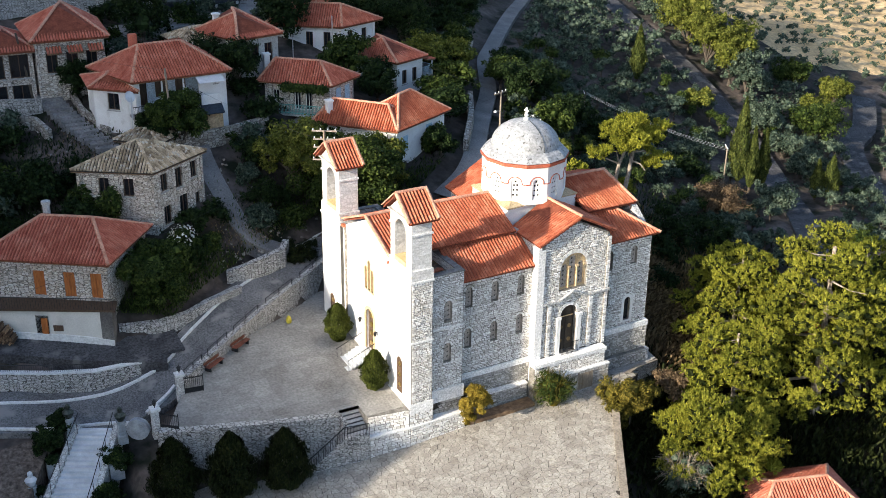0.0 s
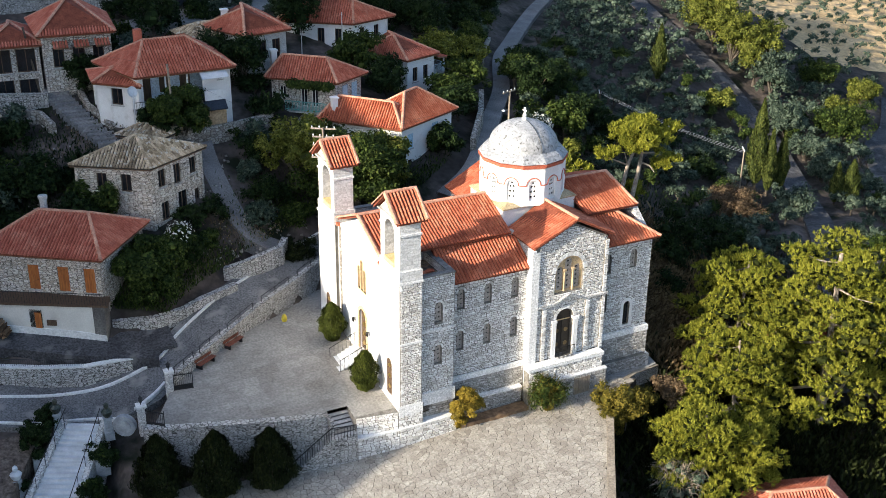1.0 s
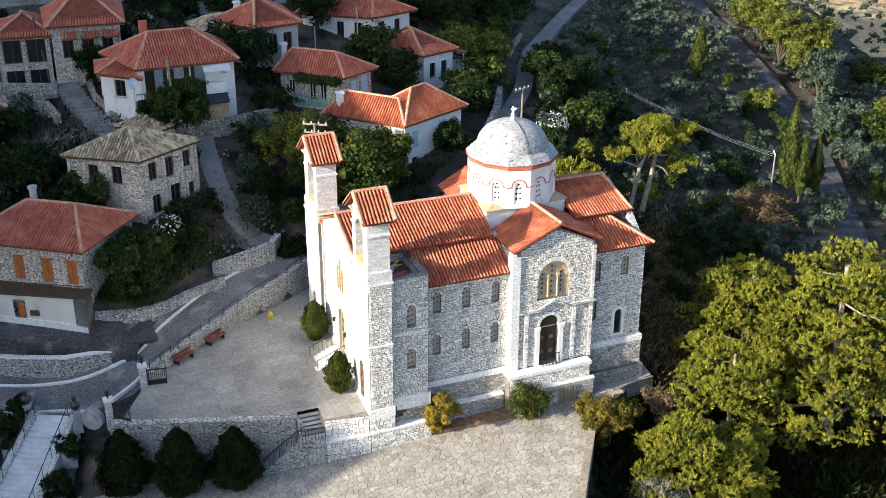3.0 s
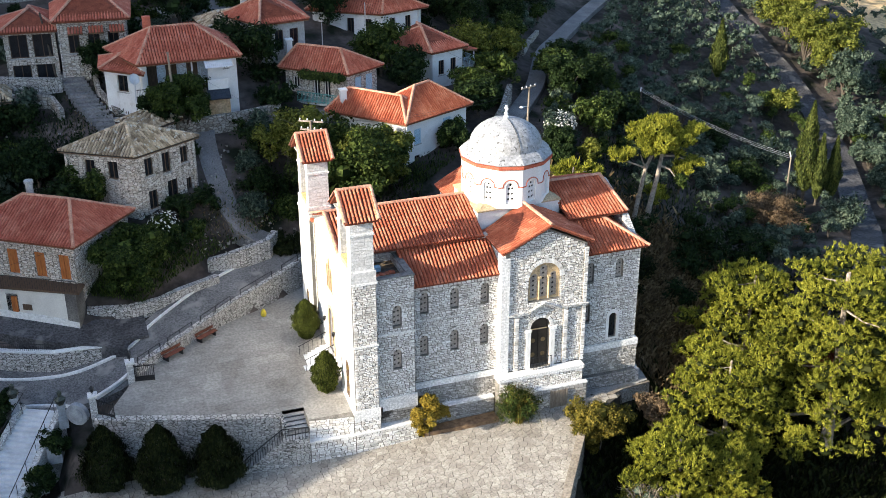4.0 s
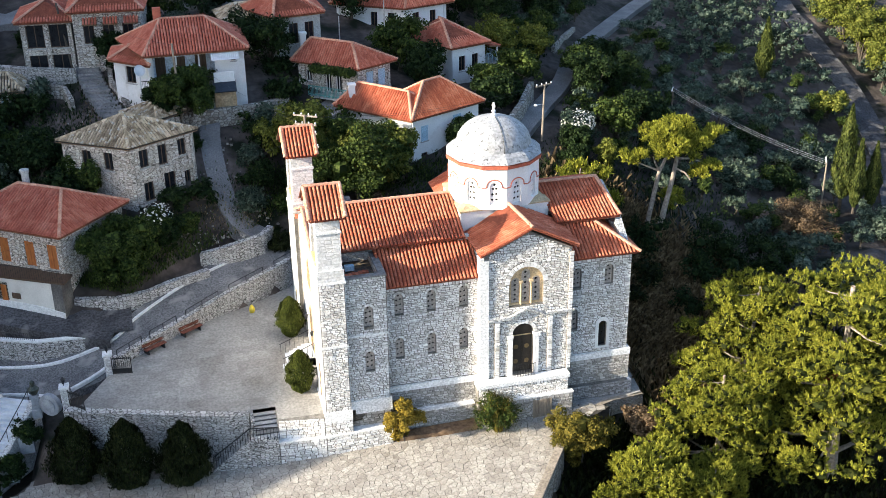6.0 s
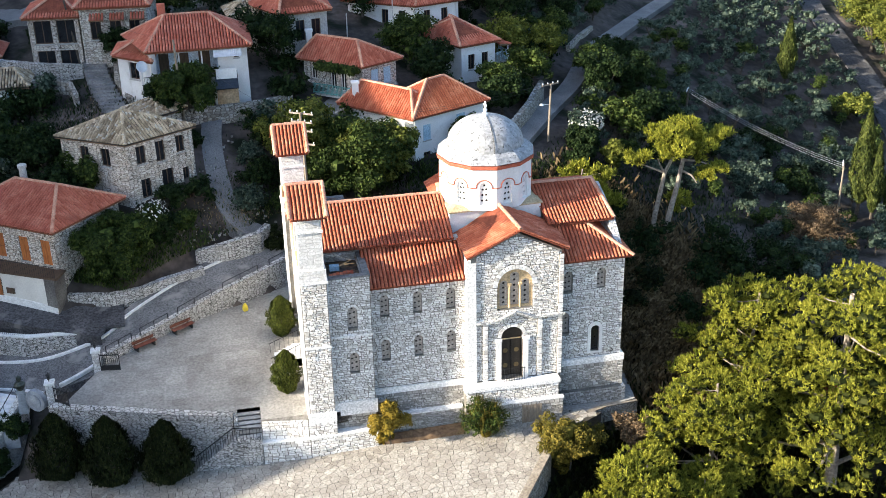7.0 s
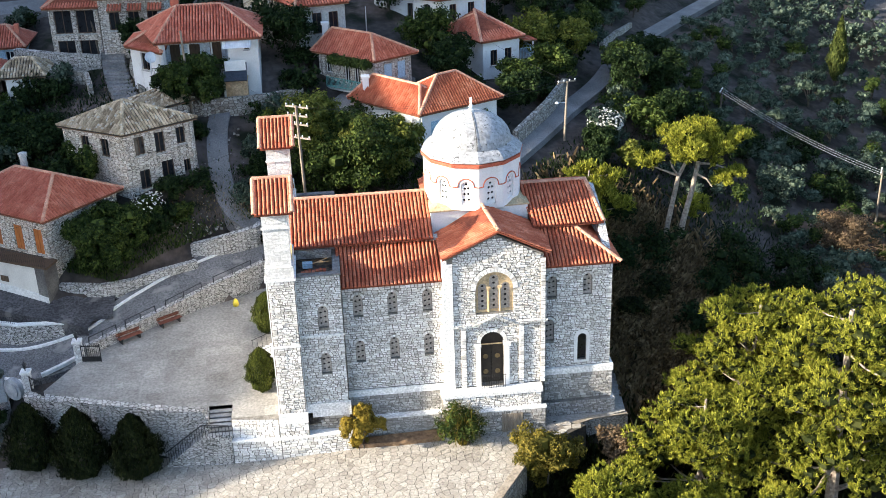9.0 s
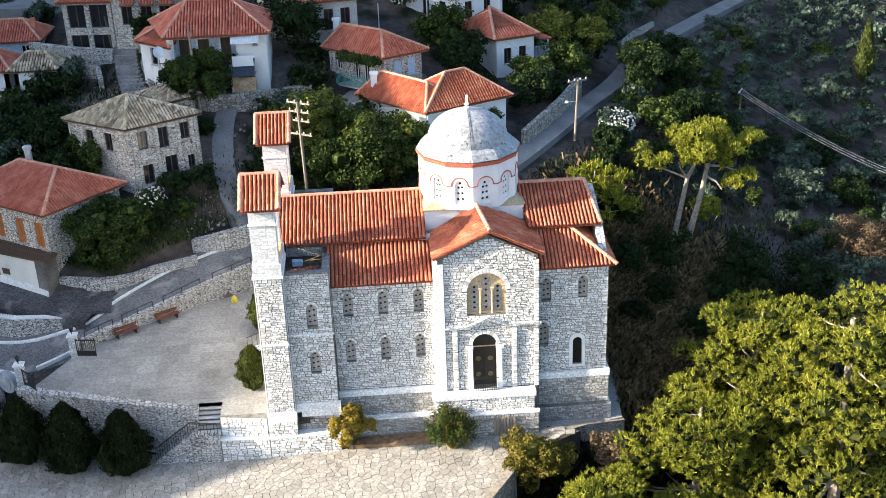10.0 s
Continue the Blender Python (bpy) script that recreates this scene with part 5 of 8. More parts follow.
def kerb_line(pts, w=0.16, h=0.03):
    v, f = strip(pts, w, 0.12 + h, 1, 0.6, 0.26)
    top = 2 * ((len(v)) // 4)
    z = [street_z(x, y) + 0.1 + h for x, y, _ in v[:top]]
    low = [z[k] - 0.26 for side in (0, 1) for k in range(side, top, 2)]
    return [(x, y, c) for (x, y, _), c in zip(v, z + low)], f


# the street and steps of the upper village
solo("road", strip([(-34, 53), (-14, 53.6), (-7.0, 50.6), (1, 51.8), (8, 54), (20, 58), (34, 64)], 5.0, 0.25), LANE, "pale street behind the upper houses", "road", kind="structure")
solo("road", strip([(-7.2, 50.5), (-7.0, 46), (-6.6, 42.5)], 2.6, 0.25), LANE, "pale side lane beside the tall stone house", "road", kind="structure")
solo("path", strip([(-3.6, 33), (-4.4, 28), (-4.2, 23.5), (-3.2, 20.6), (-1.2, 19.4)], 1.6, 0.12), LANE, "worn stone-paved footpath between terraces", "path", kind="structure")
solo("path", strip([(11, 36), (4, 30.4), (0, 29.6)], 3.0, 0.12), LANE, "pale yard between the houses", "path", kind="structure")
stair = thing("village_steps", "grey stone stepped lane between the houses", "steps", kind="structure")
for k in range(16):
    q = (k + 0.5) / 16
    a, m, b = Vector((-13.9, 41.0, 13.1)), Vector((-13.3, 36.0, 12.0)), Vector((-11.2, 30.6, 10.7))
    p = a * (1 - q) ** 2 + m * 2 * q * (1 - q) + b * q * q
    bm = bmesh.new()
    slab(bm, [(p.x - 1.0, p.y - 0.3), (p.x + 0.9, p.y - 0.42), (p.x + 1.0, p.y + 0.26), (p.x - 0.9, p.y + 0.36)], p.z - 1.6, p.z + 0.3 + 0.03 * (k % 3))
    part("step", bm, STEP_STONE, stair)
solo("kerb", kerb_line([(-27, 13.8), (-24.2, 13.0), (-20.4, 11.75), (-17.2, 11.3), (-15.4, 11.5), (-13.3, 12.0), (-12.3, 12.6), (-11.8, 13.2), (-9.4, 14.7), (-6.8, 16.3), (-3.5, 18.0), (0.5, 19.9), (3.5, 21.3)]), KERB, "white painted kerb along the street", "kerb", kind="structure")
solo("kerb", kerb_line([(-27, 11.0), (-24.7, 10.3), (-21.3, 9.0), (-19.7, 8.7), (-18.0, 8.2), (-16.8, 7.6)]), KERB, "white painted kerb along the street", "kerb", kind="structure")
solo("kerb", kerb_line([(-15.8, 7.9), (-14.6, 8.6), (-13.3, 9.6)], 0.2, 0.2), KERB, "white painted kerb at the courtyard gate", "kerb", kind="structure")
solo("kerb", kerb_line([(-24, 20.0), (-20, 17.4), (-16.2, 15.0), (-14.5, 14.6)]), KERB, "white painted kerb along the street", "kerb", kind="structure")
wall_run("street_wall", "low rubble wall with a white coping between two streets", [(-27, 16.0), (-23.8, 14.6), (-20.9, 13.1), (-18.0, 12.1), (-15.2, 12.2), (-13.4, 12.3)], 0.4, [-1] * 6, [2.0, 1.9, 1.85, 1.75, 1.6, 1.35], STONE_MID, KERB)
rail = thing("street_railing", "low black iron railing on the street wall", "railing", kind="structure")
for (x0, y0, z0), (x1, y1, z1) in (((-27, 16.0, 2.1), (-23.8, 14.6, 2.0)), ((-23.8, 14.6, 2.0), (-20.9, 13.1, 1.95)), ((-20.9, 13.1, 1.95), (-18.0, 12.1, 1.85))):
    a, b = Vector((x0, y0, z0)), Vector((x1, y1, z1))
    bm = bmesh.new()
    tube(bm, a + Vector((0, 0, 0.5)), b + Vector((0, 0, 0.5)), 0.025, None, 6)
    part("rail", bm, IRON, rail)
    bm = bmesh.new()
    for k in range(22):
        q = a.lerp(b, k / 22)
        tube(bm, q, q + Vector((0, 0, 0.5)), 0.012, None, 4)
    part("balusters", bm, IRON, rail)["kind"] = "stuff"
wall_run("terrace_wall", "tumbled dry-stone terrace wall above the street", [(-15.4, 15.2), (-12.6, 14.75), (-10.4, 15.0), (-8.8, 15.6), (-5.9, 16.4)], 0.5, [0.5] * 5, [3.2, 3.1, 3.2, 3.45, 3.7], STONE_MID)
wall_run("terrace_wall", "curved pale rubble terrace wall on the slope", [(-6.3, 18.1), (-5.1, 17.6), (-3.4, 17.75), (-1.7, 18.2), (-0.9, 19.4)], 0.5, [2.5] * 5, [4.3, 4.7, 5.0, 5.2, 5.3], STONE_MID)
wall_run("terrace_wall", "dry-stone wall beside the lane", [(19.0, 25.5), (22.5, 30.5), (25.0, 35)], 0.5, [5.5] * 3, [8.7, 9.4, 9.9], STONE_WALL)
wall_run("terrace_wall", "low rubble garden wall", [(3.5, 27.5), (6.5, 29.5), (8.2, 31.2)], 0.5, [7.0] * 3, [10.2, 10.6, 10.8], STONE_WALL)
wall_run("terrace_wall", "pale rubble wall behind the village street", [(-34, 58), (-24, 58), (-12, 57.4), (-4, 55.6), (4, 56.4), (14, 59), (26, 63)], 0.5, [9.0] * 7, [18.6, 18.8, 18.9, 18.8, 18.6, 18.2, 16.5], STONE_MID, KERB)
wall_run("terrace_wall", "rubble wall before the tall stone house", [(-22.5, 42.5), (-18.5, 39.4), (-14.6, 38.6)], 0.5, [8.0] * 3, [13.4, 13.6, 13.4], STONE_MID)
wall_run("terrace_wall", "pale rendered wall beside the lane", [(30.6, 45.2), (33.0, 49.0), (35.4, 52.3)], 0.35, [7.0] * 3, [10.0, 10.1, 10.0], STONE_WALL)
wall_run("terrace_wall", "low dry-stone wall beside the stepped lane", [(-11.9, 40.0), (-11.8, 36.5), (-10.6, 33.0)], 0.4, [10.0] * 3, [13.6, 12.8, 11.9], STONE_WALL)
wall_run("terrace_wall", "low rubble wall below the large house", [(-8.8, 29.6), (-5.5, 29.2), (-1.0, 29.8), (2.4, 31.0)], 0.4, [8.5] * 4, [11.6, 11.7, 11.7, 11.7], STONE_WALL)
wall_run("terrace_wall", "curved pale terrace wall on the slope", [(-20.5, 37.0), (-17.5, 37.6), (-15.6, 36.6), (-15.0, 34.4)], 0.4, [9.5] * 4, [12.6, 12.8, 12.5, 12.0], STONE_WALL)
wall_run("plaza_wall", "low pale parapet along the edge of the square", [(14.4, -3.9), (11.6, -8.1), (8.9, -12.2), (5.0, -18)], 0.45, [-8] * 4, [-1.95, -2.1, -2.25, -2.4], STONE_WALL, SAND_CAP)
wall_run("plaza_wall", "low kerb wall beside the church path", [(16.6, -0.9), (19.6, 0.4), (22.0, 0.9)], 0.3, [-5] * 3, [-2.0, -2.1, -2.3], STONE_MID, SAND_CAP)
bm = bmesh.new()
slab(bm, [(16.4, 0.0), (19.5, 0.3), (21.9, 0.9), (22.3, 6.0), (22.2, 13.2), (21.1, 13.2), (21.1, 1.0), (16.4, 1.0)], -4.6, lambda x, y: -2.1 + 0.09 * max(0, y - 1))
solo("side_path", bm, CONCRETE, "concrete path round the church's east end", "path", kind="structure")


# ---- houses ----
def offset(quad, d):
    c = sum((Vector(p) for p in quad), Vector((0, 0))) / 4
    out = []
    for k in range(4):
        a, b, e = Vector(quad[k - 1]), Vector(quad[k]), Vector(quad[(k + 1) % 4])
        u, v = (b - a).normalized(), (e - b).normalized()
        n1, n2 = Vector((u.y, -u.x)), Vector((v.y, -v.x))
        m = (n1 + n2).normalized()
        s = d / max(0.4, m.dot(n1))
        out.append(tuple(b + m * s))
    return out


def house(label, quad, z0, eave, ridge_a, ridge_b, wall_mat, tile, wins=(), over=0.4, name="house", shutters=None, group=""):
    """A house on a plan of four corners (counter-clockwise from the nearest), with a hipped roof between two ridge ends.
    wins: (side, from, to, sill, head, kind) with places along the side as shares of its length."""
    h = thing(name, label, "house", group)
    for s in range(4):
        a, b = Vector((*quad[s], 0)), Vector((*quad[(s + 1) % 4], 0))
        L = (b - a).length
        mine = [w for w in wins if w[0] == s]
        bm = pierced(bmesh.new(), a, b - a, rect(0, L, z0 - 2.5, eave), [rect(w[1] * L, w[2] * L, w[3], w[4]) for w in mine], 0.35)
        part("wall", bm, wall_mat[s] if isinstance(wall_mat, (list, tuple)) else wall_mat, h)
        u = (b - a).normalized()
        nrm = u.cross(Vector((0, 0, 1)))
        for w in mine:
            u0, u1, za, zb, kind = w[1] * L, w[2] * L, w[3], w[4], w[5]
            if kind == "open":
                continue
            fr = part("window_frame", pierced(bmesh.new(), a - nrm * 0.14, u, rect(u0, u1, za, zb), [rect(u0 + 0.07, (u0 + u1) / 2 - 0.03, za + 0.07, zb - 0.07), rect((u0 + u1) / 2 + 0.03, u1 - 0.07, za + 0.07, zb - 0.07)], 0.06), WOOD if kind != "white" else WHITE, h)
            part("pane", pierced(bmesh.new(), a - nrm * 0.18, u, rect(u0 + 0.02, u1 - 0.02, za + 0.02, zb - 0.02), (), 0.02), GLASS, fr)
            if kind == "shutter":
                for e0, e1 in ((u0 + 0.02, (u0 + u1) / 2 - 0.01), ((u0 + u1) / 2 + 0.01, u1 - 0.02)):
                    sh = pierced(bmesh.new(), a - nrm * 0.05, u, rect(e0, e1, za + 0.02, zb - 0.02), (), 0.05)
                    part("shutter", sh, shutters or SHUTTER, h)
            if kind == "blue":
                part("shutter", pierced(bmesh.new(), a + nrm * 0.03, u, rect(u0, u1, za, zb), (), 0.06), BLUE, h)
            sill = pierced(bmesh.new(), a + nrm * 0.06, u, rect(u0 - 0.08, u1 + 0.08, za - 0.1, za - 0.004), (), 0.3)
            part("sill", sill, GREY_PLASTER, h)
    c = offset(quad, over)
    e = eave + 0.02
    c3 = [(x, y, e) for x, y in c]
    ra, rb = Vector(ridge_a), Vector(ridge_b)
    planes = []
    if (ra - rb).length < 0.3:
        planes = [[c3[k], c3[(k + 1) % 4], tuple(ra)] for k in range(4)]
        caps = [(c3[k], tuple(ra)) for k in range(4)]
    else:
        planes = [[c3[0], c3[1], tuple(rb), tuple(ra)], [c3[1], c3[2], tuple(rb)], [c3[2], c3[3], tuple(ra), tuple(rb)], [c3[3], c3[0], tuple(ra)]]
        caps = [(c3[0], tuple(ra)), (c3[3], tuple(ra)), (c3[1], tuple(rb)), (c3[2], tuple(rb)), (tuple(ra), tuple(rb))]
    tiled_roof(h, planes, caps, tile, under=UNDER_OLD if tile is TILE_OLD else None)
    part("soffit", (lambda b: (slab(b, c, e - 0.16, e - 0.104), b)[1])(bmesh.new()), DECK, h)
    return h


DARK_PLASTER = surface("stained_plaster", [(0.09, 0.085, 0.08), (0.2, 0.19, 0.175)], 0.8, 0.9, 0.2, 20, 0.01)
YELLOW_GREY = surface("cream_plaster", [(0.56, 0.54, 0.49), (0.7, 0.68, 0.62)], 0.6, 0.85, 0.2, 20, 0.01, spot=((0.36, 0.33, 0.28), 0.5, 0.58, 0.8), grain=0.07)
BLUE = surface("pale_blue_paint", [(0.35, 0.5, 0.6), (0.42, 0.58, 0.68)], 2, 0.6, 0.1)
TEAL = surface("teal_rail", [(0.1, 0.3, 0.28), (0.16, 0.38, 0.35)], 2, 0.6, 0.1)

# house with orange shutters by the street
h1 = house("pale stone house with orange shutters and red tiled roof", [(-23.0, 20.4), (-15.8, 15.4), (-11.6, 20.4), (-18.4, 25.0)], 2.5, 8.05, (-18.6, 21.4, 9.95), (-15.5, 19.3, 9.95), STONE_HOUSE, TILE_RED,
           [(0, 0.86, 0.955, 5.3, 7.2, "shutter"), (0, 0.64, 0.735, 5.3, 7.2, "shutter"), (0, 0.39, 0.485, 5.3, 7.2, "shutter")])
bm = bmesh.new()
slab(bm, [(-16.0, 14.1), (-15.5, 15.3), (-24.3, 20.9), (-25.2, 19.6)], 0.5, 4.9)
part("lower_storey", bm, YELLOW_GREY, h1, "pale plastered lower storey")
bm = bmesh.new()
slab(bm, [(-15.8, 13.9), (-15.3, 15.3), (-24.3, 21.0), (-25.4, 19.3)], 4.904, 5.06)
part("balcony_slab", bm, WOOD, h1, "dark timber balcony floor")
bm = bmesh.new()
slab(bm, [(-16.02, 14.03), (-15.45, 15.32), (-15.9, 15.6), (-16.75, 14.48)], 0.5, 4.9)
part("corner_pier", bm, DARK_PLASTER, h1, "dark stained plaster corner")
for k in range(6):
    bm = bmesh.new()
    p, q = Vector((-16.0, 14.1, 0)).lerp(Vector((-25.2, 19.6, 0)), k / 6), Vector((-16.0, 14.1, 0)).lerp(Vector((-25.2, 19.6, 0)), (k + 1) / 6)
    n = Vector((-0.51, -0.86, 0)) * 0.12
    hexa(bm, [(p.x, p.y, 0.5), (q.x, q.y, 0.5), (q.x + n.x, q.y + n.y, 0.5), (p.x + n.x, p.y + n.y, 0.5), (p.x, p.y, gz(p.x, p.y) + 0.22), (q.x, q.y, gz(q.x, q.y) + 0.22), (q.x + n.x, q.y + n.y, gz(q.x, q.y) + 0.22), (p.x + n.x, p.y + n.y, gz(p.x, p.y) + 0.22)])
    bmesh.ops.recalc_face_normals(bm, faces=bm.faces)
    part("painted_base", bm, KERB, h1, "white painted base strip")
bm = bmesh.new()
for k in range(60):
    q = Vector((-15.9, 14.0, 5.06)).lerp(Vector((-25.3, 19.4, 5.06)), k / 59)
    tube(bm, q, q + Vector((0, 0, 0.85)), 0.012, None, 4)
tube(bm, (-15.9, 14.0, 5.91), (-25.3, 19.4, 5.91), 0.025, None, 6)
part("balcony_rail", bm, IRON, h1)
# black sheet laid on the wall as the doorway's unlit depth
part("cellar_door", pierced(bmesh.new(), (-25.2, 19.6, 0), (9.2, -5.5, 0), rect(5.3, 6.2, 2.7, 4.5), (), 0.03), DARK, h1, "dark cellar doorway")
part("door_leaf", pierced(bmesh.new(), (-25.24, 19.54, 0), (9.2, -5.5, 0), rect(5.7, 6.15, 2.75, 4.3), (), 0.05), SHUTTER, h1, "orange cellar door leaf")
part("cellar_window", pierced(bmesh.new(), (-25.22, 19.57, 0), (9.2, -5.5, 0), rect(6.5, 7.2, 3.3, 3.75), (), 0.04), WOOD, h1)
bm = bmesh.new()
lathe(bm, (-18.1, 22.0, 9.0), [(0.28, 0), (0.26, 1.5), (0.34, 1.52), (0.34, 1.75), (0.2, 1.8)], 8)
part("chimney", bm, GREY_PLASTER, h1)
# grey old house
old = house("derelict stone house with a weathered grey tile roof", [(-10.55, 20.75), (-5.8, 23.7), (-10.7, 27.0), (-15.4, 23.9)], 7.0, 12.05, (-10.7, 23.7, 13.75), (-10.6, 23.7, 13.75), STONE_HOUSE, TILE_OLD,
            over=0.2, wins=[(0, 0.14, 0.28, 10.2, 11.6, "plain"), (0, 0.43, 0.57, 10.0, 11.6, "plain"), (0, 0.74, 0.87, 10.3, 11.6, "plain"), (0, 0.16, 0.31, 7.5, 9.0, "plain"), (0, 0.48, 0.66, 7.0, 9.3, "plain"), (0, 0.8, 0.9, 7.6, 9.0, "plain"),
             (3, 0.6, 0.74, 10.1, 11.5, "plain"), (3, 0.28, 0.42, 10.1, 11.5, "plain")])
# white house behind the church: two wings
wh = house("white plastered house with orange tiled roof", [(11.45, 24.3), (17.8, 27.4), (15.7, 31.6), (9.5, 28.4)], 6.2, 11.05, (13.0, 27.0, 13.2), (14.6, 27.9, 13.2), WHITE, TILE,
           [(0, 0.12, 0.22, 8.9, 10.2, "blue"), (0, 0.12, 0.22, 7.0, 7.9, "plain"), (0, 0.6, 0.72, 8.8, 10.4, "blue")])
wh2 = house("low wing with orange tiled roof beside the white house", [(6.5, 29.7), (11.3, 24.35), (13.6, 26.4), (8.8, 31.8)], 7.2, 11.0, (8.2, 30.0, 12.7), (11.6, 26.2, 12.7), WHITE, TILE, [], name="house_wing")
# large house above
r2 = house("white house with wide red tiled roof and verandas", [(-8.6, 31.3), (-0.9, 31.45), (-1.0, 37.6), (-10.4, 36.8)], 11.0, 16.0, (-7.2, 34.4, 18.1), (-3.7, 34.4, 18.1), WHITE, TILE_RED,
           [(0, 0.86, 0.91, 15.0, 15.5, "plain"), (0, 0.03, 0.7, 13.4, 15.75, "open"), (0, 0.06, 0.2, 10.6, 12.9, "open"), (0, 0.27, 0.4, 10.9, 12.9, "plain"), (0, 0.5, 0.62, 10.9, 12.9, "plain")])
r2w = house("lower wing of the large house with red tiled roof", [(-11.3, 34.0), (-8.75, 31.7), (-8.3, 36.2), (-11.0, 37.2)], 10.6, 15.2, (-9.8, 34.2, 16.2), (-9.6, 35.2, 16.2), WHITE, TILE_RED, [(0, 0.35, 0.65, 13.4, 14.8, "plain")], name="house_wing")
h3 = house("stone house with red tiled roof and teal balcony", [(3.9, 35.2), (8.4, 31.2), (11.5, 33.0), (7.2, 37.6)], 10.4, 13.55, (5.2, 35.6, 15.3), (8.3, 32.9, 15.3), STONE_HOUSE, TILE_RED,
           [(1, 0.25, 0.45, 11.6, 13.0, "blue"), (1, 0.62, 0.82, 11.6, 13.0, "blue"), (0, 0.45, 0.55, 11.1, 12.9, "white"), (0, 0.62, 0.72, 11.1, 12.9, "white"), (0, 0.12, 0.22, 11.8, 12.8, "white")])
h5 = house("white house with red tiled roof among trees", [(18.2, 37.4), (21.6, 38.6), (20.0, 44.0), (15.6, 42.4)], 9.4, 12.95, (17.9, 39.9, 14.8), (18.0, 41.4, 14.8), WHITE, TILE_RED,
           [(0, 0.2, 0.4, 10.6, 12.0, "plain"), (0, 0.6, 0.8, 10.6, 12.0, "plain"), (3, 0.4, 0.55, 10.5, 12.0, "plain")])
h4 = house("house with red tiled roof and small awning", [(2.4, 37.2), (6.4, 38.0), (6.2, 43.6), (0.2, 41.6)], 13.2, 16.95, (2.8, 38.9, 18.9), (3.3, 41.0, 18.9), GREY_PLASTER, TILE_RED, [(0, 0.3, 0.5, 14.4, 16.2, "plain"), (0, 0.65, 0.85, 14.4, 16.2, "plain")])
h6 = house("long white house with red tiled roof", [(9.4, 47.6), (15.2, 43.6), (19.6, 45.0), (14.0, 50.4)], 12.0, 15.4, (12.0, 47.9, 17.2), (16.0, 45.4, 17.2), WHITE, TILE_RED, [(1, 0.2, 0.35, 13.2, 14.8, "plain"), (1, 0.6, 0.75, 13.2, 14.8, "plain"), (0, 0.5, 0.6, 13.2, 14.8, "plain"), (0, 0.75, 0.85, 13.2, 14.8, "plain")])
ha = house("tall stone house with red tiled roof and small awnings", [(-14.4, 39.7), (-8.8, 39.2), (-8.2, 45.6), (-14.2, 46.0)], 12.4, 18.0, (-11.8, 42.0, 20.3), (-11.2, 43.4, 20.3), STONE_HOUSE, TILE_RED,
           [(0, 0.14, 0.3, 15.2, 16.9, "plain"), (0, 0.43, 0.6, 14.6, 16.9, "plain"), (0, 0.72, 0.88, 15.4, 16.9, "plain")])
ha2 = house("veranda wing of the tall stone house", [(-18.8, 40.6), (-14.6, 40.2), (-14.4, 45.4), (-18.6, 45.6)], 12.4, 17.2, (-16.6, 42.2, 18.6), (-16.4, 43.6, 18.6), STONE_HOUSE, TILE_RED, [(0, 0.1, 0.45, 14.9, 16.9, "plain"), (0, 0.55, 0.92, 14.9, 16.9, "plain"), (0, 0.1, 0.45, 12.6, 14.3, "plain"), (0, 0.55, 0.92, 12.6, 14.3, "plain")], name="house_wing")
hb = house("pale stone house on the upper street", [(-8.0, 57.5), (2.0, 60.5), (1.0, 66), (-9, 63)], 15.0, 19.5, (-5.5, 60.6, 21.4), (-2.5, 62.2, 21.4), STONE_HOUSE, TILE_RED, [(0, 0.2, 0.3, 16.5, 18.2, "plain"), (0, 0.5, 0.6, 16.5, 18.2, "plain")])
hc = house("small house with red roof behind the trees", [(17.0, 53.5), (22.0, 54.5), (21.5, 58.5), (16.5, 57.8)], 12.0, 15.6, (18.2, 55.8, 17.2), (20.0, 56.2, 17.2), WHITE, TILE_RED, [(0, 0.3, 0.45, 13.2, 14.8, "plain")])
hd = house("small house with weathered tile roof", [(-1.6, 39.8), (2.0, 40.2), (1.6, 44), (-2.0, 43.8)], 13.0, 16.2, (-0.6, 41.8, 17.3), (0.6, 42.0, 17.3), STONE_HOUSE, TILE_OLD, [])
sh = house("small shed with a weathered tile roof", [(-10.6, 29.2), (-8.3, 27.0), (-6.6, 28.4), (-8.8, 30.7)], 9.0, 12.1, (-9.0, 29.2, 12.75), (-8.4, 28.6, 12.75), STONE_HOUSE, TILE_OLD, [], name="shed")
br = house("house below the square with red tiled roof", [(20.0, -13.6), (27.5, -16.0), (29.0, -10.8), (22.0, -8.6)], -10.5, -7.6, (22.8, -11.8, -6.0), (26.6, -13.0, -6.0), GREY_PLASTER, TILE_RED, [])
gr = house("house with red tiled roof hidden by pines", [(33.5, 0.0), (38.5, -1.5), (40.0, 3.5), (35.0, 5.0)], -6.5, -2.8, (35.6, 2.0, -1.4), (37.8, 1.4, -1.4), GREY_PLASTER, TILE_RED, [])
sm = house("small blue-walled house with red roof", [(-27.5, 44.0), (-22.3, 44.0), (-22.3, 48.0), (-27.5, 48.0)], 11.0, 13.2, (-26.0, 46.0, 14.7), (-23.8, 46.0, 14.7), BLUE, TILE_RED, [(0, 0.7, 0.85, 11.9, 12.8, "white")])
part("chimney", boxes((-23.0, -22.6, 45.2, 45.6, 13.4, 14.9)), TILE_RED, sm)
sm2 = house("small white house with red tiled roof", [(-27.6, 37.2), (-23.3, 37.2), (-23.3, 41.2), (-27.6, 41.2)], 10.2, 12.4, (-26.2, 39.2, 13.9), (-24.7, 39.2, 13.9), WHITE, TILE_RED, [(0, 0.6, 0.75, 10.8, 12, "plain")])
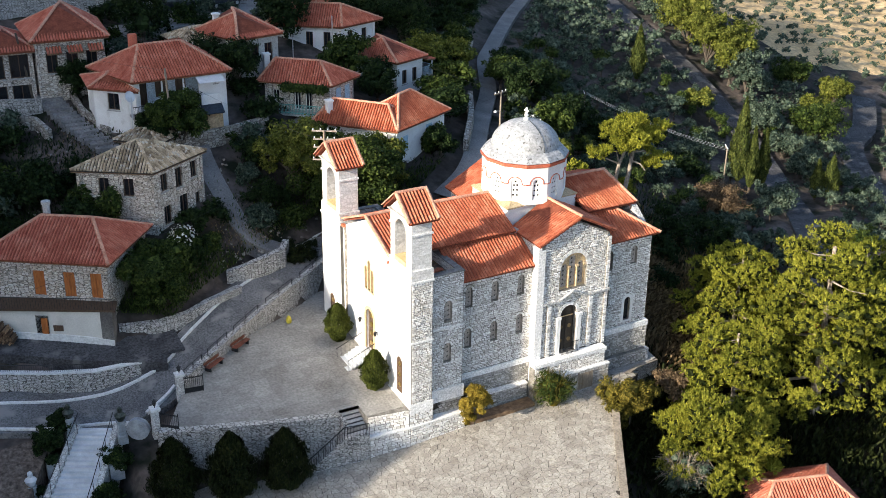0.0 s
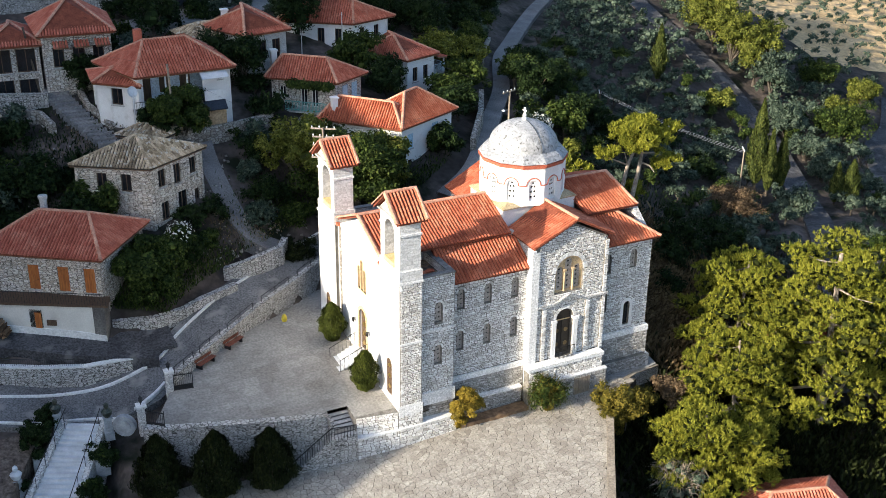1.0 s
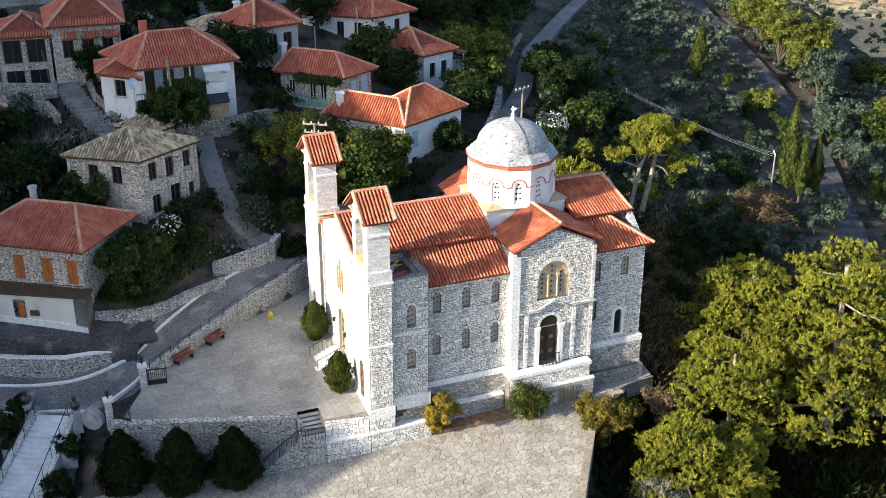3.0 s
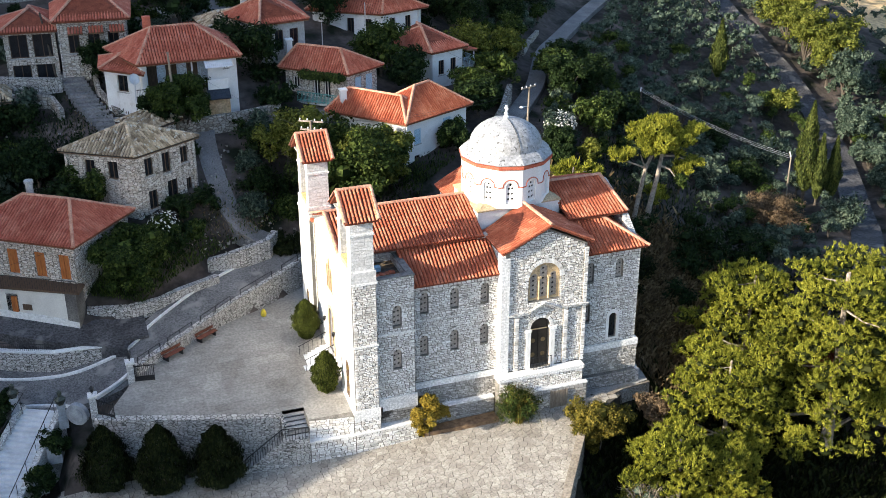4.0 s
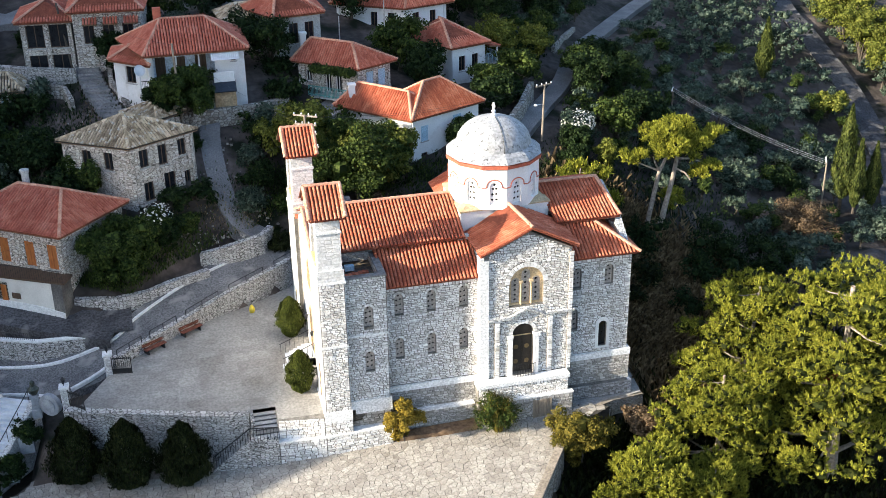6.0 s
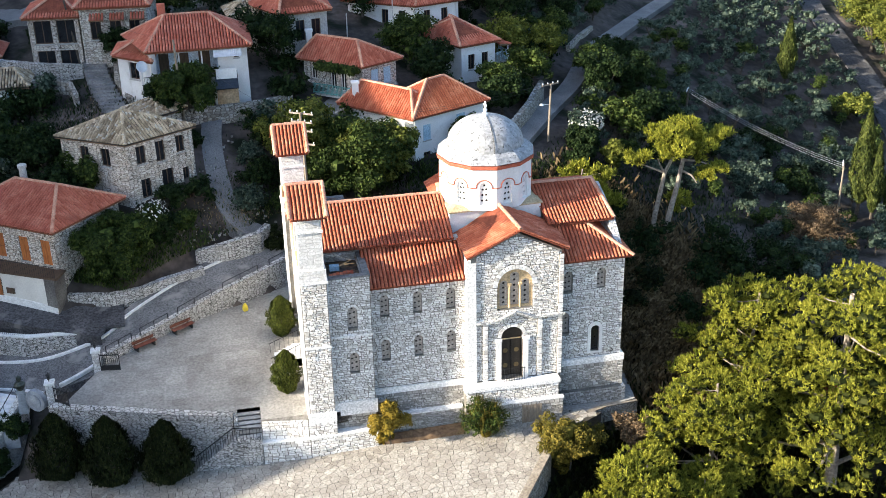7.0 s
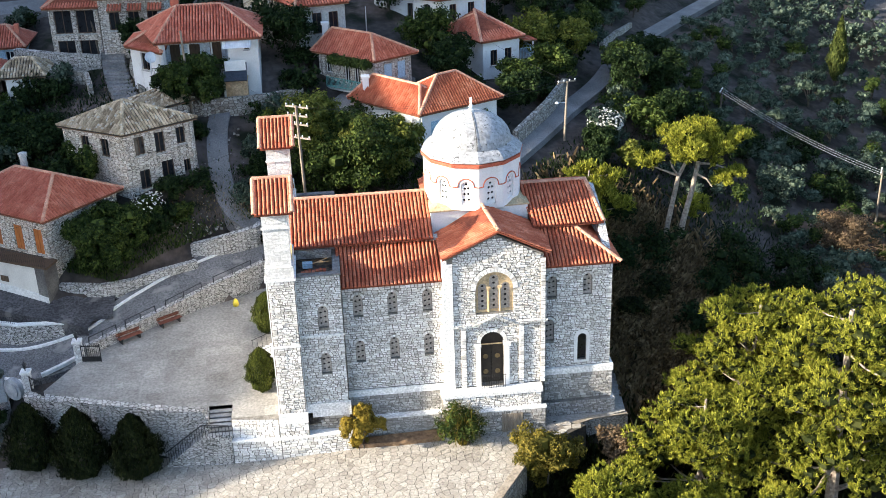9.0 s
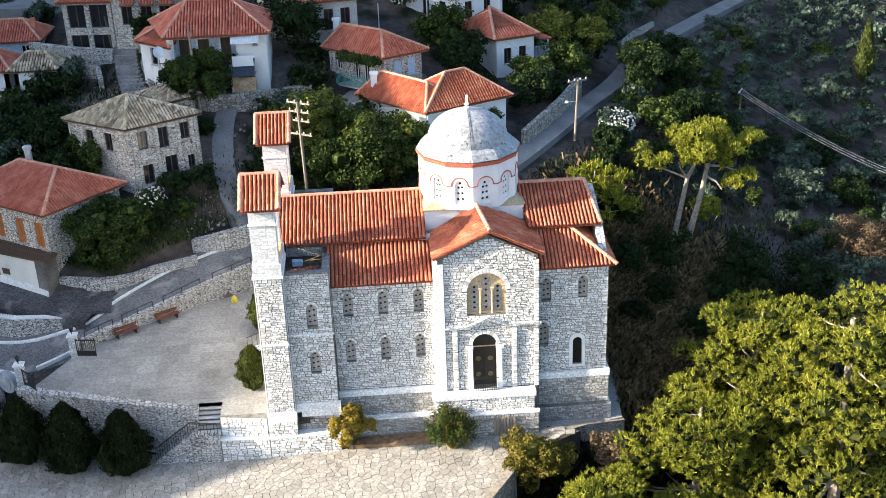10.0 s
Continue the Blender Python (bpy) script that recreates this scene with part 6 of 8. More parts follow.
sm3 = house("small white house with weathered tile roof", [(-22.5, 36.2), (-19.2, 36.2), (-19.2, 39.6), (-22.5, 39.6)], 10.0, 12.6, (-21.6, 37.9, 13.7), (-20.1, 37.9, 13.7), WHITE, TILE_OLD, [(0, 0.55, 0.7, 10.9, 12.2, "blue")])


# ---- plants ----
def clumps(blobs, per, seed, share=0.4):
    """Smaller lumps over the upper sides of larger ones: the sprays of a crown."""
    rng = np.random.default_rng(seed)
    out = []
    for c, r in blobs:
        c, r = np.array(c), np.array(r)
        for k in range(per):
            d = rng.normal(size=3)
            d[2] = d[2] * 0.9 + 0.25
            d /= np.linalg.norm(d)
            q = share * rng.uniform(0.7, 1.3)
            out.append((tuple(c + d * r * rng.uniform(0.62, 0.95)), tuple(r * q)))
    return out


def foliage(blobs, count, size, seed, shell=0.55, aspect=1.6, face=0.45):
    """Leaves over lumps (centre, radii): small blades that mostly face outwards."""
    rng = np.random.default_rng(seed)
    c = np.array([b[0] for b in blobs], float)
    r = np.array([b[1] for b in blobs], float)
    vol = (r[:, 0] * r[:, 1] * r[:, 2]) ** (2 / 3)
    pick = rng.choice(len(blobs), count, p=vol / vol.sum())
    d = rng.normal(size=(count, 3))
    d /= np.linalg.norm(d, axis=1)[:, None]
    rad = shell + (1.05 - shell) * rng.random(count) ** 0.6
    pos = c[pick] + d * r[pick] * rad[:, None]
    pos += rng.normal(size=pos.shape) * size * 0.45
    nrm = d + rng.normal(size=(count, 3)) * face + np.array([0, 0, 0.3])
    nrm /= np.linalg.norm(nrm, axis=1)[:, None]
    ax = np.cross(nrm, rng.normal(size=(count, 3)))
    ax /= np.linalg.norm(ax, axis=1)[:, None] + 1e-9
    sd = np.cross(nrm, ax)
    s = size * (0.6 + 0.8 * rng.random(count))[:, None]
    tip, wid = ax * s * aspect * 0.5, sd * s * 0.5
    v = np.stack([pos - tip, pos + wid, pos + tip, pos - wid], 1).reshape(-1, 3)
    return v, np.arange(count * 4).reshape(-1, 4)


def hearts(blobs, share, seed):
    """Lumpy solid hearts of the crown, which stop one looking through it."""
    rng = np.random.default_rng(seed)
    m, n = 7, 4
    th = np.arange(m) * 2 * np.pi / m
    V = []
    for c, r in blobs:
        ring = []
        for j in range(n + 1):
            ph = -np.pi / 2 + np.pi * j / n
            q = np.c_[np.cos(ph) * np.cos(th), np.cos(ph) * np.sin(th), np.full(m, np.sin(ph))]
            ring.append(np.array(c) + q * np.array(r) * share * rng.uniform(0.8, 1.15, (m, 1)))
        for j in range(n):
            for k in range(m):
                V += [ring[j][k], ring[j][(k + 1) % m], ring[j + 1][(k + 1) % m], ring[j + 1][k]]
    return np.array(V)


def leaf_part(name, vf, mat, parent):
    me = bpy.data.meshes.new(name)
    v, f = vf
    me.vertices.add(len(v))
    me.vertices.foreach_set("co", v.astype(np.float32).ravel())
    me.loops.add(f.size)
    me.loops.foreach_set("vertex_index", f.astype(np.int32).ravel())
    me.polygons.add(len(f))
    me.polygons.foreach_set("loop_start", np.arange(0, f.size, 4, dtype=np.int32))
    me.update(calc_edges=True)
    me.materials.append(mat)
    ob = new(name, me)
    ob.parent = parent
    return ob


def limb(bm, pts, r0, r1, seg=7):
    n = len(pts) - 1
    for k in range(n):
        tube(bm, pts[k], pts[k + 1], r0 + (r1 - r0) * k / n, r0 + (r1 - r0) * (k + 1) / n, seg, False)


def tree(name, label, height, crown_r, mat, seed, trunk=0.25, leaves=2600, size=0.28, blobs=9, bark=BARK_DARK, low=0.3, flat=0.8, at=(0, 0, 0), group="", shell=0.5, category="tree", zlo=0.3, sprays=9, solid=0.4):
    """A broad tree: a tapered trunk, limbs to each lump of the crown, and leaves."""
    rng = random.Random(seed)
    t = thing(name, label, category, group, at=at)
    fork = Vector((rng.uniform(-0.2, 0.2), rng.uniform(-0.2, 0.2), height * low))
    lumps = []
    for k in range(blobs):
        a = 2.4 * k + rng.uniform(-0.5, 0.5)
        q = rng.uniform(0.25, 0.85) if k else 0
        rr = crown_r * q
        z = height * (low + (1 - low) * rng.uniform(zlo, 0.78)) if k else height * 0.75
        b = crown_r * rng.uniform(0.38, 0.58)
        lumps.append(((rr * math.cos(a), rr * math.sin(a), z), (b, b, b * flat)))
    bm = bmesh.new()
    limb(bm, [Vector((0, 0, -0.4)), fork * 0.5 + Vector((0.05, 0, 0)), fork], trunk, trunk * 0.7)
    for c, r in lumps:
        c = Vector(c)
        limb(bm, [fork, fork.lerp(c, 0.5) + Vector((0, 0, 0.2)), c], trunk * 0.45, trunk * 0.12, 5)
    part("trunk", bm, bark, t)
    v = foliage(clumps(lumps, sprays, seed), leaves, size, seed, 0.5)[0]
    if solid:
        v = np.concatenate([v, hearts(lumps, solid, seed)])
    leaf_part("crown", (v, np.arange(len(v)).reshape(-1, 4)), mat, t)
    return t


def spire(name, label, height, radius, mat, seed, leaves=3500, size=0.22, at=(0, 0, 0), group="", base=0.12, fat=0.35, tip_power=0.8):
    """A cypress or clipped conifer: a narrow crown of upright sprays."""
    rng = random.Random(seed)
    t = thing(name, label, "tree", group, at=at)
    bm = bmesh.new()
    limb(bm, [Vector((0, 0, -0.3)), Vector((0, 0, height * 0.8))], radius * 0.18, 0.03)
    part("trunk", bm, BARK_DARK, t)
    rg = np.random.default_rng(seed)
    q = rg.random(leaves) ** 1.25
    th = rg.uniform(0, 2 * np.pi, leaves)
    prof = np.where(q < fat, np.clip(q / fat, 0.05, 1) ** 0.45, np.clip((1 - q) / (1 - fat), 0, 1) ** tip_power)
    fold = 1 + 0.13 * np.sin(5 * th + 9 * q + seed) + 0.1 * np.sin(3 * th - 23 * q) + 0.06 * np.sin(11 * th + 41 * q)
    rad = radius * prof * fold * rg.uniform(0.72, 1.04, leaves)
    pos = np.c_[rad * np.cos(th), rad * np.sin(th), height * (base + (1 - base) * q)]
    out = np.c_[np.cos(th), np.sin(th), np.full(leaves, 0.35)] + rg.normal(size=(leaves, 3)) * 0.4
    out /= np.linalg.norm(out, axis=1)[:, None]
    up = np.array([0, 0, 1.0]) + rg.normal(size=(leaves, 3)) * 0.35
    sd = np.cross(up, out)
    sd /= np.linalg.norm(sd, axis=1)[:, None] + 1e-9
    s = size * (0.6 + 0.8 * rg.random(leaves))[:, None]
    tips, wid = up * s, sd * s * 0.4
    leaf_part("crown", (np.stack([pos - tips * 0.6, pos + wid, pos + tips, pos - wid], 1).reshape(-1, 3), np.arange(leaves * 4).reshape(-1, 4)), mat, t)
    return t


def set_on(x, y, sink=0.1):
    return (x, y, gz(x, y) - sink)


# olive grove: four shapes, repeated
kinds = []
for k, (h, r, m) in enumerate(((2.2, 1.05, LEAF_OLIVE), (2.6, 1.3, LEAF_OLIVE), (1.8, 0.9, LEAF_OLIVE), (2.3, 1.1, LEAF_GREEN))):
    kinds.append(tree("olive_tree", "round grey-green olive tree on the hillside", h, r, m, 50 + k, 0.12, 900, 0.1, 7, group="olive grove", low=0.2, sprays=8, solid=0.66))
rng = random.Random(7)
spots = []
tries = 0
while len(spots) < 2100 and tries < 45000:
    tries += 1
    x, y = rng.uniform(24, 112), rng.uniform(8, 112)
    lit = x > 80 and y > 35
    if x > 89 and y > 56 - 0.5 * (x - 91):
        continue
    if y < 0.9 * (x - 40) * 0.4 or near_line(x, y, 2.9) or (x < 32 and y < 24) or y > 60 + x or (x < 30 and 30 > y) or (x < 40 and y < 22):
        continue
    if lit and rng.random() < 0.45:
        continue
    if 36 < x < 60 and 13 < y < 39 and rng.random() < 0.9:
        continue
    gap = 3.2 if lit else 1.75
    if any((x - a) ** 2 + (y - b) ** 2 < gap * gap for a, b in spots):
        continue
    spots.append((x, y))
field = 0
while field < 420:
    x, y = rng.uniform(89, 140), rng.uniform(40, 112)
    if y < 57.5 - 0.5 * (x - 91) or near_line(x, y, 2.9) or any((x - a) ** 2 + (y - b) ** 2 < 4.4 for a, b in spots[-420:]):
        continue
    spots.append((x, y))
    field += 1
spots.sort(key=lambda p: math.hypot(p[0] + 10, p[1] + 60))
far_v = []
for k, (x, y) in enumerate(spots):
    src = kinds[rng.choice((0, 0, 1, 2, 2, 3))]
    turn, s = rng.uniform(0, 6.28), rng.uniform(0.75, 1.2)
    if k < 4:
        kinds[k].matrix_basis = Matrix.Translation(set_on(x, y))
    elif k < 290:
        c = copy_thing(src, Matrix.Translation(set_on(x, y)) @ Matrix.Rotation(turn, 4, "Z"))
        c.scale = (s, s, s * rng.uniform(0.85, 1.1))
    else:
        me = [o for o in src.children if o.name.startswith("crown")][0].data
        co = np.empty(len(me.vertices) * 3, np.float32)
        me.vertices.foreach_get("co", co)
        s *= 0.66 if x > 89 and y > 55 - 0.5 * (x - 91) else 1.0
        quad = co.reshape(-1, 4, 3) * s
        leaves, core = quad[:900:6], quad[900:1012]
        mid = leaves.mean(axis=1, keepdims=True)
        co = np.concatenate([mid + (leaves - mid) * 2.0, core]).reshape(-1, 3)
        ct, st = math.cos(turn), math.sin(turn)
        far_v.append(np.c_[co[:, 0] * ct - co[:, 1] * st + x, co[:, 0] * st + co[:, 1] * ct + y, co[:, 2] + gz(x, y) - 0.1])
far_v = np.concatenate(far_v)
tagged(leaf_part("far_olive_trees", (far_v, np.arange(len(far_v)).reshape(-1, 4)), LEAF_OLIVE, None), "far olive trees over the hillside", "trees", kind="stuff")

# cypresses
for x, y, h, r in ((51.6, 24.6, 10.0, 1.15), (52.4, 23.6, 7.2, 0.75), (54.1, 23.7, 6.9, 0.75), (59.0, 20.6, 4.6, 0.7), (60.4, 20.0, 5.2, 1.0), (55.0, 46.5, 7.2, 0.95)):
    spire("cypress", "tall dark green cypress by the road", h, r, LEAF_CYPRESS, int(x * 10), 8000, 0.15, set_on(x, y), "cypresses")
# dark clipped conifers at the foot of the courtyard wall
for x, y, h in ((-15.7, 2.6, 4.6), (-12.4, 1.0, 4.8), (-9.0, 0.3, 4.3)):
    spire("conifer", "dark green conical conifer below the wall", h, 1.75, LEAF_CONIFER, int(-x * 10), 15000, 0.11, (x, y, plaza_z(x, y) - 0.05), "conifers below the wall", 0.0, 0.3, 0.64)
# egg-shaped shrubs beside the church door
for x, y in ((-0.85, 9.9), (-1.1, 3.3)):
    spire("shrub", "dense egg-shaped evergreen shrub beside the church door", 3.0, 1.0, LEAF_SHRUB, int(y * 7), 14000, 0.08, (x, y, court_z(x, y) - 0.02), "door shrubs", 0.0, 0.45, 0.5)


def bush(label, x, y, z, h, r, mat, seed, n=4500, size=0.16, name="bush", flat=0.85, solid=0.42):
    return tree(name, label, h, r, mat, seed, 0.06, n, size, 13, BARK_DARK, 0.1, flat, (x, y, z), "", 0.4, "bush", 0.02, 9, solid)


def twigs(parent, n, reach, height, droop, seed, mat, r=0.018):
    """Bare arching twigs springing from one root."""
    rg = random.Random(seed)
    bm = bmesh.new()
    for k in range(n):
        a, q = rg.uniform(0, 6.283), rg.uniform(0.35, 1.0)
        d = Vector((math.cos(a), math.sin(a), 0)) * reach * q
        top = height * rg.uniform(0.55, 1.0) * (1.15 - 0.5 * q)
        p1, p2 = d * 0.35 + Vector((0, 0, top * 0.62)), d * 0.75 + Vector((0, 0, top))
        p3 = d * 1.1 + Vector((rg.uniform(-0.2, 0.2), rg.uniform(-0.2, 0.2), top - droop * rg.random()))
        limb(bm, [Vector((d.x * 0.08, d.y * 0.08, -0.1)), p1, p2, p3], r, r * 0.3, 4)
        for j in range(3):
            b = p1.lerp(p2, rg.random())
            limb(bm, [b, b + Vector((rg.uniform(-1, 1), rg.uniform(-1, 1), rg.uniform(0.1, 0.9))) * reach * 0.28], r * 0.5, r * 0.2, 3)
    part("twig_tangle", bm, mat, parent)["kind"] = "stuff"


bush("golden autumn bush against the church wall", 5.0, -0.1, -2.45, 3.5, 1.15, LEAF_GOLD, 3, 16000, 0.075)
straggly = bush("straggly dark green bush below the porch", 11.1, -0.95, -2.3, 2.7, 1.4, LEAF_GREEN, 4, 5000, 0.085, solid=0.2)
twigs(straggly, 150, 1.95, 3.3, 1.7, 44, LEAF_OCHRE, 0.016)
bush("wide yellow-green bush at the edge of the square", 15.9, -3.8, -3.3, 3.5, 1.75, LEAF_OCHRE, 5, 22000, 0.09, flat=1.05, solid=0.55)
# added bush that fills the dark void beside the curved wall
bush("low dark bush filling a dark void in the corner of the slope wall", -0.2, 18.7, 3.4, 1.7, 1.2, LEAF_CONIFER, 66, 5000, 0.1)
for k, (x, y, z) in enumerate(((-22.3, 7.6, -0.6), (-21.2, 8.6, -0.2), (-18.6, 5.4, -2.0), (-19.6, 3.6, -3.4))):
    bush("dark shrub beside the marble stairs", x, y, z, 1.7, 0.9, LEAF_DARK, 67 + k, 4000, 0.1)
bush("brown dry shrub beside the path", 20.4, -2.8, -3.2, 2.2, 1.2, LEAF_BROWN, 6, 4000, 0.13)
bare = bush("bare twiggy bush below the square", 16.6, -9.2, -6.3, 3.0, 1.9, LEAF_OLIVE, 8, 1500, 0.1)
twigs(bare, 110, 2.2, 3.6, 0.5, 45, BARK, 0.02)
tree("fig_tree", "dense dark green tree beside the stone house", 4.9, 2.7, LEAF_GREEN, 11, 0.25, 26000, 0.13, 17, at=(-11.7, 17.1, 3.2), low=0.12)
tree("tree", "dark broad tree behind the church", 6.8, 4.0, LEAF_GREEN, 12, 0.3, 26000, 0.15, 17, at=(6.4, 22.0, 5.4), low=0.12)
tree("tree", "yellow-green tree beside the white house", 5.4, 2.6, LEAF_YELLOW, 13, 0.25, 14000, 0.15, 12, at=(8.6, 22.6, 6.0), low=0.15)
tree("tree", "sunlit yellow-green tree on the slope behind the church", 5.6, 3.0, LEAF_YELLOW, 14, 0.25, 16000, 0.15, 13, at=(2.6, 25.0, 7.2), low=0.12)
tree("tree", "dark tree in the garden of the large house", 4.8, 2.3, LEAF_GREEN, 15, 0.2, 20000, 0.13, 15, at=(-5.9, 29.5, 10.9), low=0.02)
tree("tree", "dark shrub tree before the large house", 3.4, 1.5, LEAF_DARK, 16, 0.2, 9000, 0.14, 11, at=(-7.4, 29.2, 11.0), low=0.1)
for k, (x, y, h, r, m) in enumerate(((-11.3, 39.3, 3.8, 1.9, LEAF_DARK), (-17.5, 27.5, 4, 2.2, LEAF_DARK), (-16.0, 21.4, 4.5, 2.0, LEAF_DARK), (1.5, 36.5, 5.5, 2.8, LEAF_DARK), (-3.6, 46.6, 6.5, 3.4, LEAF_DARK), (13.5, 38.8, 4.6, 2.4, LEAF_GREEN), (15.2, 35.6, 4.2, 2.2, LEAF_DARK),
                                  (23.5, 41.5, 4.5, 2.3, LEAF_YELLOW), (21.0, 34.5, 3.6, 1.8, LEAF_GREEN), (20.4, 31, 3.8, 1.7, LEAF_DARK), (10.5, 46.5, 5, 2.8, LEAF_DARK), (20, 48, 6, 3.2, LEAF_DARK), (24, 47, 6, 3.2, LEAF_DARK), (26.5, 53, 6, 3.4, LEAF_DARK), (18.5, 54, 6, 3.4, LEAF_GREEN),
                                  (-20.5, 29.0, 2.6, 1.8, LEAF_DARK), (-24, 31, 2.8, 1.8, LEAF_OLIVE), (-21, 24.5, 2.8, 1.7, LEAF_DARK), (16.2, 25.2, 2.6, 1.3, LEAF_DARK), (28.0, 23.6, 3.3, 1.1, LEAF_YELLOW), (25.2, 23.4, 2.2, 1.2, LEAF_DARK), (26.0, 25.5, 2.6, 1.3, LEAF_DARK),
                                  (34, 31, 4.6, 2.2, LEAF_DARK), (31, 29, 4.2, 2.1, LEAF_GREEN), (37, 29, 4, 2.1, LEAF_DARK), (30.8, 35.0, 5, 2.4, LEAF_DARK), (34.6, 37.0, 5, 2.4, LEAF_DARK), (24.3, 36.8, 3.8, 1.9, LEAF_GREEN), (27.0, 41.2, 4.4, 2.0, LEAF_YELLOW), (28.9, 45.0, 4.4, 2.1, LEAF_GREEN), (31.2, 51.2, 4.2, 2.2, LEAF_DARK), (36.6, 58, 4.2, 2.2, LEAF_DARK), (34.6, 42.4, 3.2, 1.8, LEAF_DARK), (30.9, 38.8, 3.8, 1.9, LEAF_GREEN), (33, 58, 6, 3.2, LEAF_DARK), (28, 62, 6, 3.2, LEAF_DARK))):
    tree("tree", "leafy dark green tree among the village houses", h, r, m, 100 + k, 0.2, 5600, 0.15, 13, at=set_on(x, y), low=0.15)
for k, (x, y, h, r, m) in enumerate(((75.5, 64.0, 8.5, 3.4, LEAF_YELLOW), (72.0, 59.0, 8.5, 3.2, LEAF_YELLOW), (69.5, 54.5, 9.0, 3.2, LEAF_YELLOW), (69.6, 50.5, 8.6, 3.0, LEAF_YELLOW), (70.2, 47.0, 7.6, 2.7, LEAF_YELLOW), (70.5, 44.0, 6.4, 2.6, LEAF_OLIVE), (73.5, 50.5, 7, 3.0, LEAF_YELLOW), (72.0, 33.5, 5.6, 3.2, LEAF_GREEN),
                                  (60.0, 41.2, 2.8, 1.7, LEAF_YELLOW), (76, 38, 4, 2.2, LEAF_YELLOW), (64.5, 31, 3.4, 1.8, LEAF_OLIVE), (66, 36, 4.0, 2.0, LEAF_OLIVE), (62.5, 26, 3.6, 1.8, LEAF_OLIVE), (80, 46, 4.4, 2.4, LEAF_GREEN), (84, 42, 4.0, 2.2, LEAF_YELLOW))):
    tree("roadside_tree", "tall pale green tree beside the valley road", h, r, m, 200 + k, 0.25, 6500, 0.17, 14, at=set_on(x, y), low=0.12)
dry = bush("reddish brown leafless shrub on the slope", 44.8, 19.0, gz(44.8, 19.0) - 0.1, 3.4, 3.0, LEAF_BROWN, 21, 12000, 0.1, solid=0.12)
twigs(dry, 160, 3.0, 3.2, 0.4, 46, LEAF_BROWN, 0.03)
for k, (x, y, h, r) in enumerate(((51.4, 31.4, 2.4, 2.2), (47.0, 27.5, 2.2, 1.8), (46.0, 33.0, 2.6, 2.0), (42.0, 26.5, 2.6, 2.0), (37.8, 13.5, 3.0, 2.4), (33.8, 14.4, 4.2, 2.6), (52.8, 19.4, 3.0, 2.0), (40.0, 31.0, 2.8, 2.0))):
    bush("dark round bush on the open slope", x, y, gz(x, y) - 0.1, h, r, LEAF_DARK if k % 3 else LEAF_OLIVE, 320 + k, 3200, 0.13)


# low bushes and garden shrubs between the houses
kindb = [bush("dark garden shrub between the houses", 0, 0, 0, 1.7, 1.1, m, 300 + k, 950, 0.15) for k, m in enumerate((LEAF_DARK, LEAF_GREEN, LEAF_OLIVE, LEAF_DARK))]
rng = random.Random(19)
HOUSES = [(-17, 20.5, 6.5), (-10.5, 24, 5.2), (12.5, 28, 6), (-5, 34.5, 6.5), (8, 34.4, 4.6), (18.5, 40.6, 4), (3.6, 40.4, 4), (14.4, 46.8, 5.5), (-13.5, 42.7, 6), (0, 41.8, 2.6), (-8.6, 29, 2), (-24, 42, 7.5), (19, 56, 4)]
done = 0
while done < 84:
    x, y = rng.uniform(-30, 32), rng.uniform(16.5, 56)
    if any(math.hypot(x - a, y - b) < r * 0.8 for a, b, r in HOUSES) or near_line(x, y, 2.4) or y < 20 + 0.4 * abs(x + 2) or -17 < x < -9.5 and y > 29 or y < 17.5 and x < -15 or (-5.5 < x < -2.5 and y < 34):
        continue
    s = rng.uniform(0.55, 1.35)
    m = Matrix.Translation(set_on(x, y, 0.15)) @ Matrix.Rotation(rng.uniform(0, 6.28), 4, "Z")
    if done < 4:
        c = kindb[done]
        c.matrix_basis = m
    else:
        c = copy_thing(rng.choice(kindb), m)
    c.scale = (s, s, s * rng.uniform(0.8, 1.2))
    done += 1
for k, (x, y, h, r, m) in enumerate(((-7.6, 21.2, 1.6, 1.0, LEAF_DARK), (-6.9, 19.6, 1.3, 0.9, LEAF_GREEN), (-8.4, 18.6, 2.0, 1.3, LEAF_DARK), (-2.0, 21.8, 1.5, 1.1, LEAF_OLIVE), (-1.2, 23.6, 2.2, 1.5, LEAF_DARK), (0.9, 21.6, 1.8, 1.3, LEAF_GREEN), (-0.4, 27.2, 2.4, 1.6, LEAF_DARK), (1.4, 28.4, 1.8, 1.4, LEAF_OLIVE), (-1.6, 25.6, 1.6, 1.1, LEAF_OLIVE), (4.0, 21.0, 1.8, 1.2, LEAF_DARK),
                                  (-5.8, 26.6, 1.4, 0.9, LEAF_DARK), (24.6, 13.8, 2.4, 1.6, LEAF_DARK), (26.4, 11.2, 2.0, 1.5, LEAF_CONIFER), (27.6, 14.6, 2.6, 1.7, LEAF_DARK), (25.2, 17.6, 2.6, 1.8, LEAF_DARK), (24.2, 9.4, 1.4, 1.1, LEAF_CONIFER), (28.6, 8.6, 2.0, 1.5, LEAF_DARK), (31.6, 12.0, 2.4, 1.8, LEAF_DARK))):
    bush("dark wild bush among dry weeds on the slope", x, y, gz(x, y) - 0.15, h, r, m, 400 + k, 2200, 0.13)
bush("flowering shrub with pale blooms beside the street", -9.2, 19.2, gz(-9.2, 19.2) - 0.1, 2.2, 1.2, LEAF_GREEN, 61, 5000, 0.11)
stuff_fl = leaf_part("blossoms", foliage([((-9.2, 19.2, gz(-9.2, 19.2) + 1.3), (1.1, 1.1, 0.9))], 160, 0.13, 62, 0.8), FLOWER, None)
